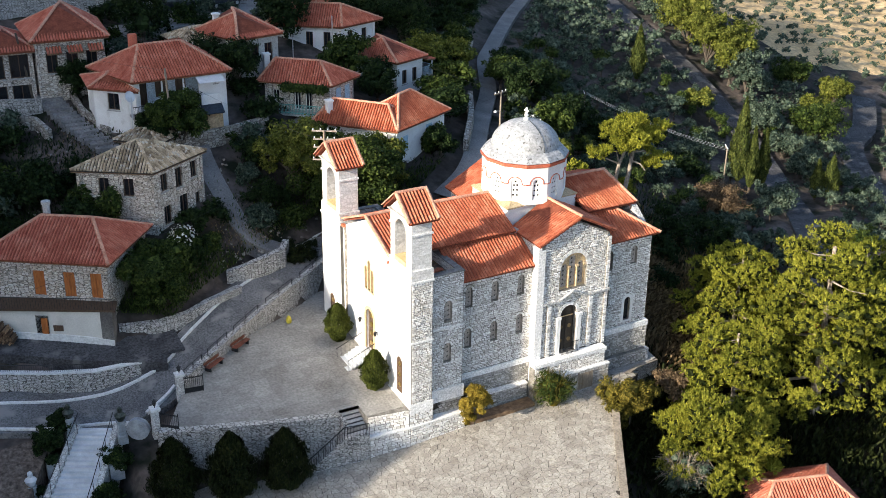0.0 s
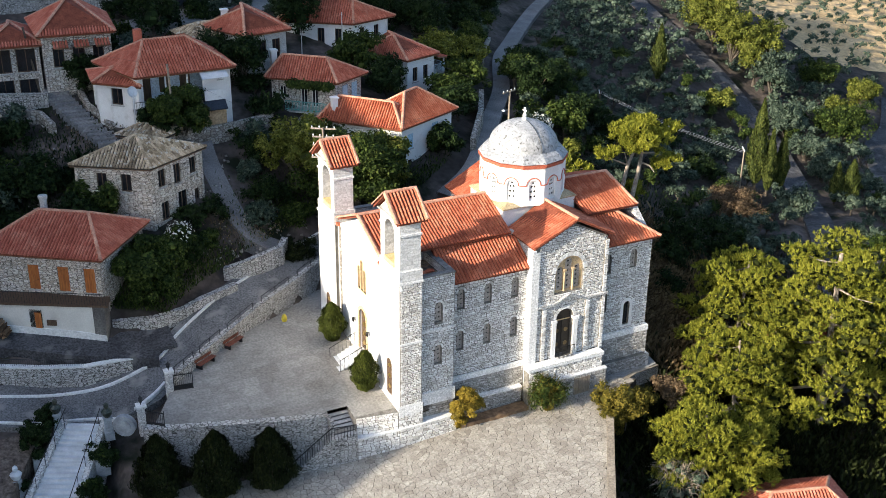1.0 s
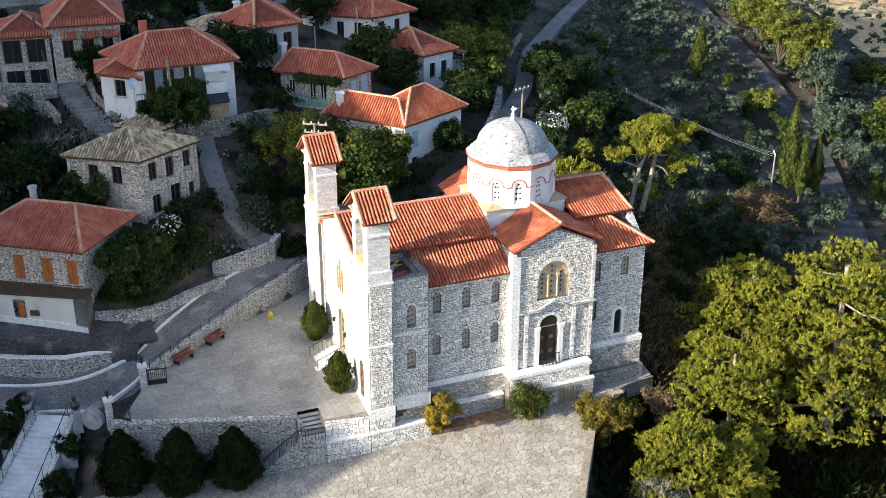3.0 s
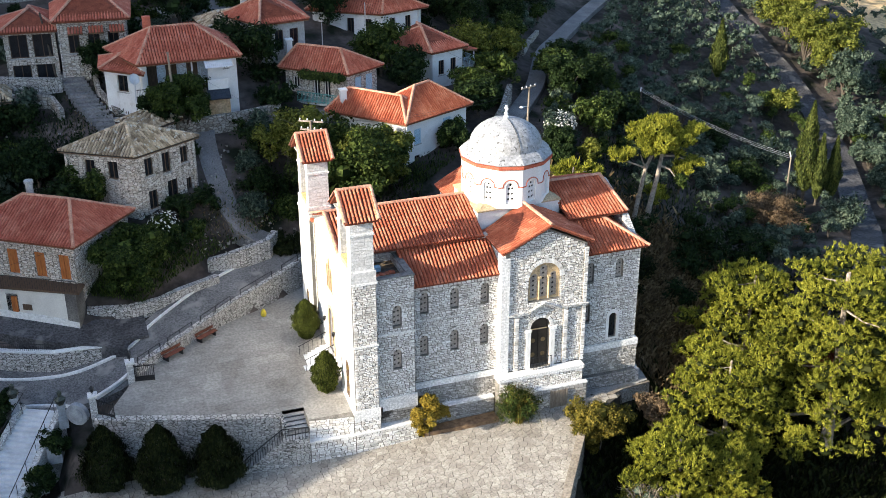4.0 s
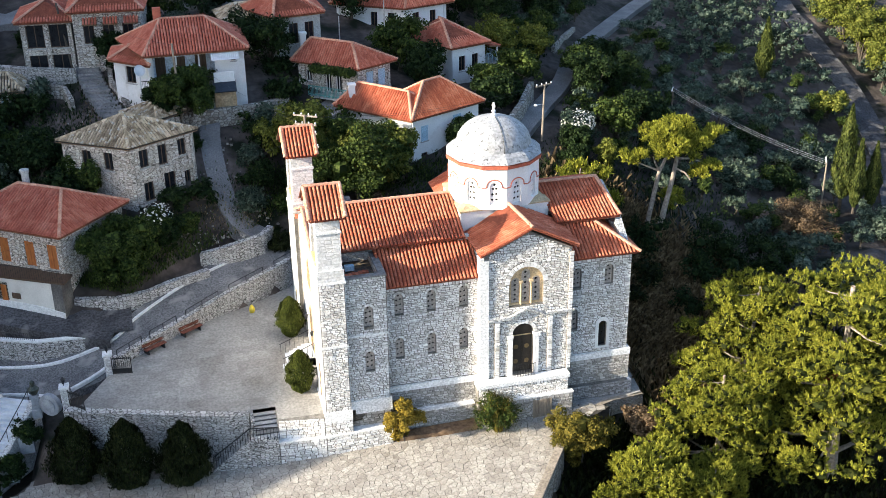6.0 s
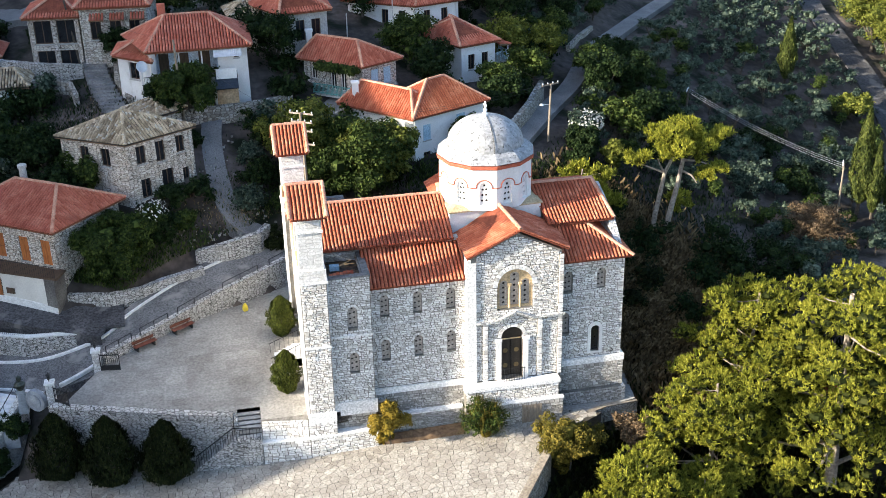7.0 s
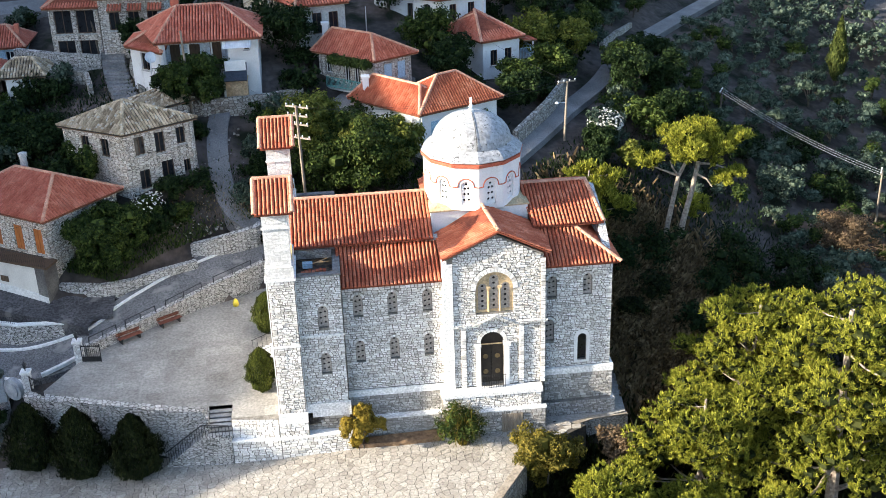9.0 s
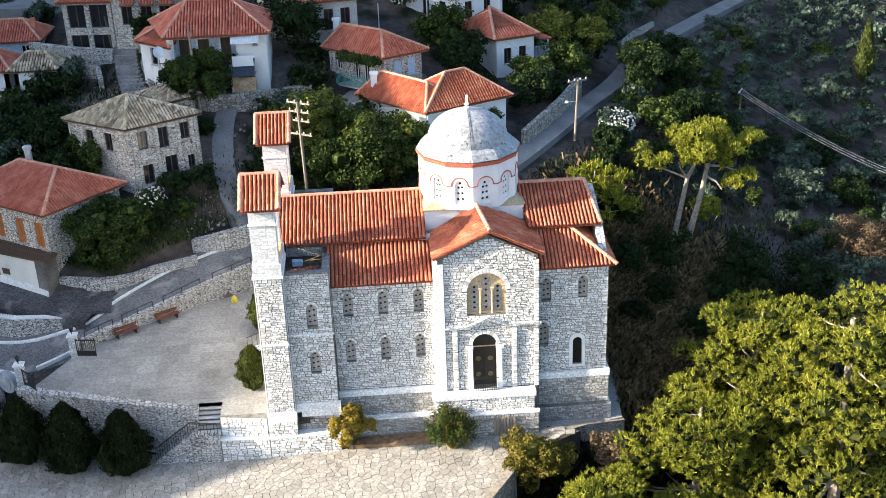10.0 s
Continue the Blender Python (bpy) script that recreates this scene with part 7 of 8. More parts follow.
tagged(stuff_fl, "scattered pale blossoms on the shrub", "flowers", kind="stuff")
bush("pale flowering shrub on the slope behind the church", 26.8, 27.4, gz(26.8, 27.4) - 0.1, 2.8, 1.5, LEAF_OLIVE, 63, 5000, 0.13)
tagged(leaf_part("blossoms", foliage([((26.8, 27.4, gz(26.8, 27.4) + 1.7), (1.4, 1.4, 1.1))], 420, 0.15, 64, 0.8), FLOWER, None), "scattered pale blossoms on the shrub", "flowers", kind="stuff")


def needles(lumps, count, size, seed):
    """Brushes of needles on the upper sides of the lumps of a pine's crown."""
    rg = np.random.default_rng(seed)
    per = 16
    n = count // per
    c = np.array([b[0] for b in lumps], float)
    r = np.array([b[1] for b in lumps], float)
    pick = rg.choice(len(lumps), n, p=r[:, 0] ** 2 / (r[:, 0] ** 2).sum())
    d = rg.normal(size=(n, 3))
    d[:, 2] = np.abs(d[:, 2]) * 1.1 - 0.35
    d /= np.linalg.norm(d, axis=1)[:, None]
    tip = c[pick] + d * r[pick] * rg.uniform(0.75, 1.1, n)[:, None]
    ax = np.repeat(d * 0.5 + np.array([0, 0, 0.75]), per, 0) + rg.normal(size=(n * per, 3)) * 0.5
    ax /= np.linalg.norm(ax, axis=1)[:, None]
    base = np.repeat(tip, per, 0) + rg.normal(size=(n * per, 3)) * size * 0.35
    out = np.repeat(d, per, 0) + rg.normal(size=(n * per, 3)) * 0.5
    sd = np.cross(ax, out)
    sd /= np.linalg.norm(sd, axis=1)[:, None] + 1e-9
    ln = size * rg.uniform(1.2, 2.2, n * per)[:, None]
    w = size * 0.2
    v = np.stack([base - sd * w, base + sd * w, base + ax * ln + sd * w * 0.5, base + ax * ln - sd * w * 0.5], 1).reshape(-1, 3)
    return v, np.arange(n * per * 4).reshape(-1, 4)


def pine(name, label, at, height, crown, seed, tufts, per, lean=(0, 0), trunks=1, size=0.2, start=0.45, limbs=True):
    """A Mediterranean pine: bent pale trunk, crooked limbs, and flat needle tufts in tiers."""
    rng = random.Random(seed)
    t = thing(name, label, "tree", "pines", at=at)
    lumps = []
    bt = bmesh.new()
    for s in range(trunks):
        off = Vector((0.7 * s, 0.25 * s, 0))
        top = Vector((lean[0] * (1 + 0.25 * s), lean[1], height * (0.86 - 0.1 * s)))
        mid = off + (top - off) * 0.5 + Vector((rng.uniform(-0.3, 0.3), rng.uniform(-0.3, 0.3), 0))
        limb(bt, [off + Vector((0, 0, -0.5)), off * 0.8 + (mid - off) * 0.5, mid, top], 0.028 * height, 0.008 * height, 8)
        for k in range(tufts // trunks):
            q = start + (1 - start) * (k + 0.5) / (tufts // trunks)
            base = off.lerp(top, q * 0.98)
            a = 2.39996 * k + rng.uniform(-0.4, 0.4)
            reach = crown * (0.35 + 0.65 * rng.random()) * (1.0 - 0.55 * ((q - start) / (1 - start)) ** 2)
            tip = base + Vector((reach * math.cos(a), reach * math.sin(a), rng.uniform(-0.05, 0.22) * reach))
            if limbs and k % 3 == 0:
                knee = base.lerp(tip, 0.5) + Vector((0, 0, -0.08 * reach))
                limb(bt, [base, knee, tip], 0.01 * height * (1.3 - q), 0.02, 5)
            for j in range(5):
                e = tip + Vector((rng.uniform(-1, 1), rng.uniform(-1, 1), rng.uniform(-0.4, 0.5))) * crown * 0.15
                b = crown * rng.uniform(0.09, 0.17)
                lumps.append((tuple(e), (b, b, b * 0.62)))
    part("trunk", bt, BARK, t, "pale crooked trunk and limbs")
    # dark hearts stand in for the shade inside the crown
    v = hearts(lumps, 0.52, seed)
    leaf_part("inner_crown", (v, np.arange(len(v)).reshape(-1, 4)), LEAF_PINE_SHADE, t)
    leaf_part("crown", needles(lumps, per, size, seed), LEAF_PINE, t)
    return t


tp = thing("pine", "tall pine with two bare pale trunks", "tree", "pines", at=(29.8, 16.9, 1.2))
bm = bmesh.new()
limb(bm, [Vector((0, 0, -0.6)), Vector((0.5, 0.05, 2.4)), Vector((1.1, 0.15, 5.0)), Vector((1.45, 0.2, 7.2)), Vector((1.5, 0.3, 9.0))], 0.27, 0.12, 9)
limb(bm, [Vector((-0.9, 0.4, -0.5)), Vector((-0.55, 0.4, 2.2)), Vector((-0.2, 0.3, 4.6)), Vector((0.0, 0.2, 6.1)), Vector((0.6, 0.2, 7.4)), Vector((1.0, 0.3, 9.0))], 0.23, 0.1, 9)
for a, b, c in (((0.0, 0.2, 6.1), (-1.2, 0.0, 6.7), (-2.3, 0.0, 7.2)), ((1.45, 0.2, 7.0), (2.6, 0.1, 6.9), (3.8, 0.0, 6.4)), ((1.5, 0.2, 8.0), (2.8, 0.3, 8.3), (4.1, 0.3, 8.5)), ((1.3, 0.2, 6.2), (2.0, -0.3, 5.9), (2.4, -0.5, 5.3)), ((0.0, 0.2, 6.1), (-0.6, -0.3, 6.9), (-0.9, -0.4, 7.6))):
    limb(bm, [Vector(a), Vector(b), Vector(c)], 0.1, 0.04, 6)
part("trunk", bm, BARK, tp, "pale crooked trunk and limbs")
rt, tl = random.Random(31), []
for x, y, z, r, n in ((1.0, 0.1, 8.7, 2.3, 30), (-2.2, 0.0, 7.5, 1.2, 10), (4.2, 0.2, 8.8, 1.2, 9), (4.0, 0.0, 5.8, 1.5, 14), (2.7, 0.4, 7.6, 1.3, 10), (0.0, 0.3, 9.2, 1.2, 8), (1.9, 1.6, 3.0, 1.3, 10)):
    for k in range(n):
        d = Vector((rt.gauss(0, 1), rt.gauss(0, 1), rt.gauss(0, 1))).normalized() * r * rt.random() ** 0.5
        b = r * rt.uniform(0.2, 0.36)
        tl.append(((x + d.x, y + d.y, z + d.z * 0.6), (b, b, b * 0.65)))
# same here: shade within the crown as solid dark lumps
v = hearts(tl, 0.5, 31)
leaf_part("inner_crown", (v, np.arange(len(v)).reshape(-1, 4)), LEAF_PINE_SHADE, tp)
leaf_part("crown", needles(tl, 30000, 0.16, 31), LEAF_PINE, tp)
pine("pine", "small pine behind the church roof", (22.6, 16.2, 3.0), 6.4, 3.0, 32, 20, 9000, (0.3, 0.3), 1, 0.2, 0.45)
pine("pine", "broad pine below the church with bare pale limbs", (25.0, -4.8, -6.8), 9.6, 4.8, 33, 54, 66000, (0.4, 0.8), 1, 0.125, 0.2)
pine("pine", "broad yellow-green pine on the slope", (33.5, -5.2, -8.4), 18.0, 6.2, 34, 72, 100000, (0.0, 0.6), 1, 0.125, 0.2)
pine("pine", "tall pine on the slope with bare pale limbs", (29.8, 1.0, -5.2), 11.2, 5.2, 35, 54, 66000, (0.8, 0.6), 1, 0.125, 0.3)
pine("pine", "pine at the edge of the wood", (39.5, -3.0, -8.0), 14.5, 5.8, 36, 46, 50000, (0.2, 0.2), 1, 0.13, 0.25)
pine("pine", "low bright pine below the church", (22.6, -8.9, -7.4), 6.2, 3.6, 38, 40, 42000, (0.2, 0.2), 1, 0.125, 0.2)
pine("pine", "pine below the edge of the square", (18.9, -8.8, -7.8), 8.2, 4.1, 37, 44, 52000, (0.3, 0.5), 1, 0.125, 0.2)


# ---- furniture of the street and square ----
def gate_leaf(at, turn, w=1.3, h=1.25):
    g = thing("gate", "black wrought-iron courtyard gate leaf standing open", "gate", "courtyard gates", at=at)
    g.rotation_euler = (0, 0, radians(turn))
    part("gate_frame", boxes((0, w, -0.02, 0.02, 0.08, 0.14), (0, w, -0.02, 0.02, h - 0.06, h), (0, 0.05, -0.02, 0.02, 0.05, h + 0.1), (w - 0.05, w, -0.02, 0.02, 0.05, h + 0.15)), IRON, g)
    for k in range(9):
        x = 0.13 + k * (w - 0.26) / 8
        part("bar", boxes((x - 0.012, x + 0.012, -0.012, 0.012, 0.14, h + 0.08)), IRON, g)
    part("kick_plate", boxes((0.05, w - 0.05, -0.012, 0.012, 0.14, 0.45)), IRON, g)


def gate_post(at, h=1.5):
    p = thing("gate_post", "white stone gate post with a black lantern", "gate post", "gate posts", at=at)
    part("shaft", boxes((-0.25, 0.25, -0.25, 0.25, -0.6, h)), STONE, p)
    part("cap", boxes((-0.31, 0.31, -0.31, 0.31, h + 0.004, h + 0.14)), KERB, p)
    bm = bmesh.new()
    tube(bm, (0, 0, h + 0.14), (0, 0, h + 0.3), 0.03)
    lathe(bm, (0, 0, h + 0.3), [(0.09, 0), (0.15, 0.28), (0.17, 0.3), (0.06, 0.42), (0.02, 0.5)], 6)
    part("lantern", bm, IRON, p)


gate_post((-13.25, 8.35, 0.6))
gate_leaf((-13.05, 8.1, 0.66), -8)
gate_post((-15.9, 5.1, 0.45))
gate_leaf((-15.7, 4.85, 0.5), -42)
wall_run("street_wall", "low white wall beside the gate", [(-13.2, 9.0), (-13.2, 8.3)], 0.35, [-0.5] * 2, [1.3, 1.3], STONE, KERB)
bm = bmesh.new()
tube(bm, (-17.05, 5.45, 0.55), (-16.85, 5.75, 0.55), 0.75, None, 20)
tube(bm, (-17.1, 5.38, 0.55), (-17.02, 5.5, 0.55), 0.5, None, 20)
solo("millstone", bm, GREY_MARBLE, "pale round upright millstone by the gate", "millstone")
for x, y, turn in ((-10.2, 10.25, 34), (-7.65, 11.85, 34)):
    b = thing("bench", "reddish wooden bench along the courtyard wall", "bench", "courtyard benches", at=(x, y, court_z(x, y)))
    b.rotation_euler = (0, 0, radians(turn))
    for k in range(3):
        part("seat_slat", boxes((-0.85, 0.85, -0.25 + 0.15 * k, -0.13 + 0.15 * k, 0.36, 0.4)), SHUTTER_DARK, b)
    for k in range(2):
        part("back_slat", boxes((-0.85, 0.85, 0.24, 0.28, 0.44 + 0.12 * k, 0.53 + 0.12 * k)), SHUTTER_DARK, b)
    for xx in (-0.65, 0.65):
        part("leg", boxes((xx - 0.04, xx + 0.04, -0.22, 0.26, 0.0, 0.356), (xx - 0.03, xx + 0.03, 0.284, 0.33, 0.0, 0.66)), IRON, b)
bm = bmesh.new()
lathe(bm, (-3.2, 13.6, court_z(-3, 13.6)), [(0.17, 0), (0.22, 0.14), (0.19, 0.36), (0.11, 0.52), (0.05, 0.58)], 12)
solo("yellow_cover", bm, surface("yellow_plastic", [(0.6, 0.45, 0.03), (0.75, 0.58, 0.05)], 3, 0.5, 0.3, 6, 0.05), "bright yellow plastic cover by the courtyard wall", "cover")

# marble stairs with planters, statues and pedestals
ms = thing("marble_stairs", "wide pale marble stairs down from the street", "stairs", kind="structure")
ta, tb, ba, bb = Vector((-20.1, 8.0, 0.2)), Vector((-18.2, 7.0, 0.2)), Vector((-24.2, 3.8, -3.8)), Vector((-21.7, 2.5, -3.8))
N = 19
for k in range(N):
    p0, p1 = ta.lerp(ba, k / N), tb.lerp(bb, k / N)
    q0, q1 = ta.lerp(ba, (k + 1) / N), tb.lerp(bb, (k + 1) / N)
    bm = bmesh.new()
    slab(bm, [(q0.x, q0.y), (q1.x, q1.y), (p1.x, p1.y), (p0.x, p0.y)], -4.6, p0.z - 0.02)
    part("step", bm, MARBLE, ms)
for s, e, d in ((ta, ba, Vector((-0.35, 0.18, 0))), (tb, bb, Vector((0.35, -0.18, 0)))):
    bm = bmesh.new()
    p, q = s + d * 0.1, e + d * 0.1
    w = d
    hexa(bm, [(p.x, p.y, -4.8), (p.x + w.x, p.y + w.y, -4.8), (q.x + w.x, q.y + w.y, -4.8), (q.x, q.y, -4.8), (p.x, p.y, 0.5), (p.x + w.x, p.y + w.y, 0.5), (q.x + w.x, q.y + w.y, -3.5), (q.x, q.y, -3.5)])
    bmesh.ops.recalc_face_normals(bm, faces=bm.faces)
    part("string_wall", bm, STONE, ms)
    bm = bmesh.new()
    tube(bm, p + Vector((0, 0, 1.15)), q + Vector((0, 0, 1.15)), 0.03)
    for k in range(5):
        r = p.lerp(q, (k + 0.3) / 5)
        tube(bm, r + Vector((0, 0, -0.1)), r + Vector((0, 0, 1.15)), 0.02)
    part("handrail", bm, IRON, ms)
for x, y, z in ((-20.75, 8.0, 0.1), (-17.9, 6.1, 0.1), (-23.9, 5.6, -2.6)):
    bm = bmesh.new()
    lathe(bm, (x, y, z), [(0.42, -0.6), (0.42, 0.0), (0.34, 0.05), (0.3, 0.9), (0.4, 0.95), (0.4, 1.08)], 4, 0.5)
    solo("pedestal", bm, GREY_MARBLE, "square grey marble pedestal at the stairs", "pedestal", "stair pedestals")
    bm = bmesh.new()
    lathe(bm, (x, y, z + 1.08), [(0.2, 0), (0.32, 0.2), (0.38, 0.42), (0.22, 0.56), (0.1, 0.62), (0.17, 0.75), (0.16, 0.92), (0.05, 1.02)], 10)
    solo("statue", bm, BRONZE if z > 0 else MARBLE, "bust on a pedestal beside the stairs", "statue", "stair busts")
for k in range(3):
    p = ta.lerp(ba, 0.35 + 0.3 * k) + Vector((-0.7, 0.35, -0.3))
    pl = thing("planter", "pale stone planter with a dark shrub", "planter", "stair planters", at=p)
    part("trough", boxes((-0.45, 0.45, -0.25, 0.25, -0.7, 0.35)), GREY_MARBLE, pl)
    leaf_part("shrub", foliage([((0, 0, 0.55), (0.45, 0.3, 0.35))], 500, 0.12, 70 + k), LEAF_DARK, pl)
    p = tb.lerp(bb, 0.35 + 0.3 * k) + Vector((0.7, -0.35, -0.3))
    pl = thing("planter", "pale stone planter with a dark shrub", "planter", "stair planters", at=p)
    part("trough", boxes((-0.45, 0.45, -0.25, 0.25, -0.9, 0.35)), GREY_MARBLE, pl)
    leaf_part("shrub", foliage([((0, 0, 0.6), (0.5, 0.35, 0.45))], 600, 0.12, 80 + k), LEAF_GREEN, pl)
bm = bmesh.new()
slab(bm, [(-26.5, 8.6), (-21.6, 8.9), (-24.6, 4.2), (-29, 3.6)], -5, lambda x, y: -0.6 + 0.35 * (y - 8))
solo("garden_bed", bm, surface("leaf_litter", [(0.06, 0.045, 0.035), (0.13, 0.1, 0.08), (0.2, 0.16, 0.13)], 3.5, 0.95, 0.8, 12, 0.06), "brown leaf-strewn bed beside the marble stairs", "garden bed", kind="structure")
bm = bmesh.new()
slab(bm, [(4.5, 0.66), (9.9, 0.66), (9.9, -0.35), (7.4, -0.3), (4.7, -0.05)], -3.5, lambda x, y: -2.34 + 0.03 * x)
solo("soil_bed", bm, surface("dry_soil", [(0.16, 0.1, 0.06), (0.26, 0.17, 0.1)], 2.5, 0.95, 0.7, 10, 0.05), "strip of bare brown soil along the church wall", "soil", kind="structure")


# ---- poles and wires ----
def pole(label, base, top, r=0.11, arms=(), lamp=False, name="utility_pole", mat=POLE):
    p = thing(name, label, "pole", "utility poles")
    bm = bmesh.new()
    tube(bm, base, top, r, r * 0.7, 10)
    part("shaft", bm, mat, p)
    t = Vector(top)
    for dz, w, turn in arms:
        d = Vector((math.cos(radians(turn)), math.sin(radians(turn)), 0))
        bm = bmesh.new()
        c = t + Vector((0, 0, dz))
        q = [c + d * s * w + Vector((-d.y, d.x, 0)) * e for s, e in ((-0.5, 0.05), (0.5, 0.05), (0.5, 0.13), (-0.5, 0.13))]
        slab(bm, [(v.x, v.y) for v in q], c.z - 0.05, c.z + 0.06)
        part("crossarm", bm, BARK if len(arms) > 1 else mat, p)
        for s in (-0.45, -0.15, 0.15, 0.45):
            bm = bmesh.new()
            e = c + d * s * w + Vector((-d.y, d.x, 0)) * 0.09
            lathe(bm, e, [(0.02, 0.06), (0.05, 0.1), (0.06, 0.16), (0.03, 0.22)], 8)
            part("insulator", bm, MARBLE, p)
    if lamp:
        bm = bmesh.new()
        a = t - Vector((0, 0, 1.8))
        tube(bm, a, a + Vector((-0.8, -0.5, 0.25)), 0.03)
        part("lamp_arm", bm, METAL, p)
        bm = bmesh.new()
        e = a + Vector((-0.95, -0.6, 0.25))
        lathe(bm, e, [(0.05, -0.08), (0.18, -0.04), (0.12, 0.06), (0.03, 0.1)], 10)
        part("lamp_head", bm, MARBLE, p)
    return p


def wire(a, b, sag=0.6, r=0.008, mat=None):
    a, b = Vector(a), Vector(b)
    pts = [a.lerp(b, k / 14) - Vector((0, 0, sag * 4 * (k / 14) * (1 - k / 14))) for k in range(15)]
    side = (b - a).cross(Vector((0, 0, 1))).normalized() * r
    up = Vector((0, 0, r))
    ring = [tuple(p + side * math.cos(q) + up * math.sin(q)) for p in pts for q in (0.0, 1.57, 3.14, 4.71)]
    bm = (ring, [(4 * k + j, 4 * k + (j + 1) % 4, 4 * k + 4 + (j + 1) % 4, 4 * k + 4 + j) for k in range(14) for j in range(4)])
    solo("overhead_wire", bm, mat or IRON, "thin overhead wire between the poles", "wire", "overhead wires")


pole("pale timber pole with stacked white crossarms behind the belfry", (2.3, 18.6, 3.6), (2.1, 18.2, 14.2), 0.13, [(-0.1, 1.9, -32), (-0.75, 1.7, -32), (-1.4, 1.7, -32), (-2.4, 1.9, -32)])
pole("grey timber pole before the large house", (-6.4, 29.0, 10.6), (-6.56, 29.4, 17.3), 0.12)
pole("grey concrete pole with crossarm and street lamp", (23.2, 26.6, 7.2), (23.44, 26.9, 12.1), 0.11, [(-0.1, 1.7, 20)], True)
pole("dark timber pole in the olive grove", (39.3, 35.6, 2.0), (39.5, 35.8, 7.7), 0.12, [(-0.2, 1.2, 60)], mat=BARK_DARK)
pole("dark timber pole beside the tall stone house", (-14.9, 40.2, 12.4), (-15.6, 40.8, 18.6), 0.12, mat=BARK_DARK)
pole("grey pole among the roofs", (12.4, 39.4, 12.0), (12.4, 39.4, 17.6), 0.07, mat=METAL)
pole("slim grey pole between the houses", (8.2, 38.9, 12.0), (8.2, 38.9, 16.2), 0.06, mat=METAL)
pole("timber pole beside the valley road", (84.0, 33.0, -3.5), (84.4, 33.4, 4.0), 0.14, [(-0.2, 1.6, 30), (-0.7, 1.6, 30)])
pole("pale timber pole behind the trees", (22.0, 50, 10), (22.0, 50, 19.0), 0.1)
WIRE_END = (49.7, 24.6, 3.2)
pole("timber pole behind the cypresses", (49.7, 24.6, -1.5), (49.7, 24.6, 3.4), 0.1, [(-0.1, 1.3, 60)])
for o in (-0.5, 0.0, 0.5):
    wire((39.5 + o * 0.5, 35.8 + o, 7.6), (WIRE_END[0] + o * 0.5, WIRE_END[1] + o, WIRE_END[2]), 0.5, 0.011, METAL)
for o in (-0.7, 0.7):
    wire((23.4 + o, 26.9, 12.1), (2.1 + o * 0.8, 18.2 - o * 0.5, 14.1), 0.9)
wire((23.4, 26.9, 12.1), (12.4, 39.4, 17.5), 0.6)
wire((2.1, 18.2, 13.4), (-6.56, 29.4, 17.0), 0.5)
wire((2.1, 18.2, 12.8), (-25, 16, 6), 0.8)
wire((-6.56, 29.4, 17.2), (-15.6, 40.8, 18.4), 0.5)


# ---- parked cars ----
def car(label, at, turn, paint):
    c = thing("car", label, "car", "parked cars", at=at)
    c.rotation_euler = (0, 0, radians(turn))
    bm = bmesh.new()
    hexa(bm, [(-2.0, -0.85, 0.35), (2.0, -0.85, 0.35), (2.0, 0.85, 0.35), (-2.0, 0.85, 0.35), (-1.95, -0.8, 0.95), (1.9, -0.8, 0.9), (1.9, 0.8, 0.9), (-1.95, 0.8, 0.95)])
    bmesh.ops.bevel(bm, geom=bm.edges[:], offset=0.12, segments=2, affect="EDGES")
    part("body", bm, paint, c)
    bm = bmesh.new()
    hexa(bm, [(-1.85, -0.76, 0.93), (0.95, -0.76, 0.93), (0.95, 0.76, 0.93), (-1.85, 0.76, 0.93), (-1.65, -0.62, 1.6), (0.35, -0.62, 1.6), (0.35, 0.62, 1.6), (-1.65, 0.62, 1.6)])
    part("windows", bm, GLASS, c)
    bm = bmesh.new()
    hexa(bm, [(-1.7, -0.66, 1.55), (0.42, -0.66, 1.55), (0.42, 0.66, 1.55), (-1.7, 0.66, 1.55), (-1.6, -0.58, 1.66), (0.3, -0.58, 1.66), (0.3, 0.58, 1.66), (-1.6, 0.58, 1.66)])
    part("roof", bm, paint, c)
    for x in (-1.25, 1.3):
        for y in (-0.82, 0.82):
            bm = bmesh.new()
            tube(bm, (x, y - 0.1, 0.33), (x, y + 0.1, 0.33), 0.33, None, 16)
            w = part("wheel", bm, IRON, c)
            bm = bmesh.new()
            tube(bm, (x, y - 0.105, 0.33), (x, y + 0.105, 0.33), 0.19, None, 12)
            part("rim", bm, METAL, w)
    for y in (-0.6, 0.6):
        part("headlight", boxes((1.86, 1.99, y - 0.15, y + 0.15, 0.62, 0.76)), MARBLE, c)


NAVY = surface("navy_paint", [(0.02, 0.025, 0.035), (0.03, 0.035, 0.045)], 2, 0.25, 0.0)
car("dark parked car by the stone wall", (2.4, 53.9, gz(2.4, 53.9) + 0.3), 12, NAVY)
car("dark parked pickup car by the stone wall", (7.0, 54.8, gz(7.0, 54.8) + 0.3), 16, NAVY)

# details of the large house
vb = pierced(bmesh.new(), (-8.5, 32.9, 0), X, rect(0, 5.6, 13.37, 15.95), [rect(0.5, 1.3, 13.4, 15.4), rect(2.0, 2.9, 14.0, 15.3), rect(3.7, 4.6, 13.4, 15.4)], 0.2)
part("veranda_wall", vb, surface("pale_blue_limewash", [(0.5, 0.58, 0.66), (0.66, 0.72, 0.78)], 1.2, 0.85, 0.2), r2, "pale blue limewashed veranda wall")
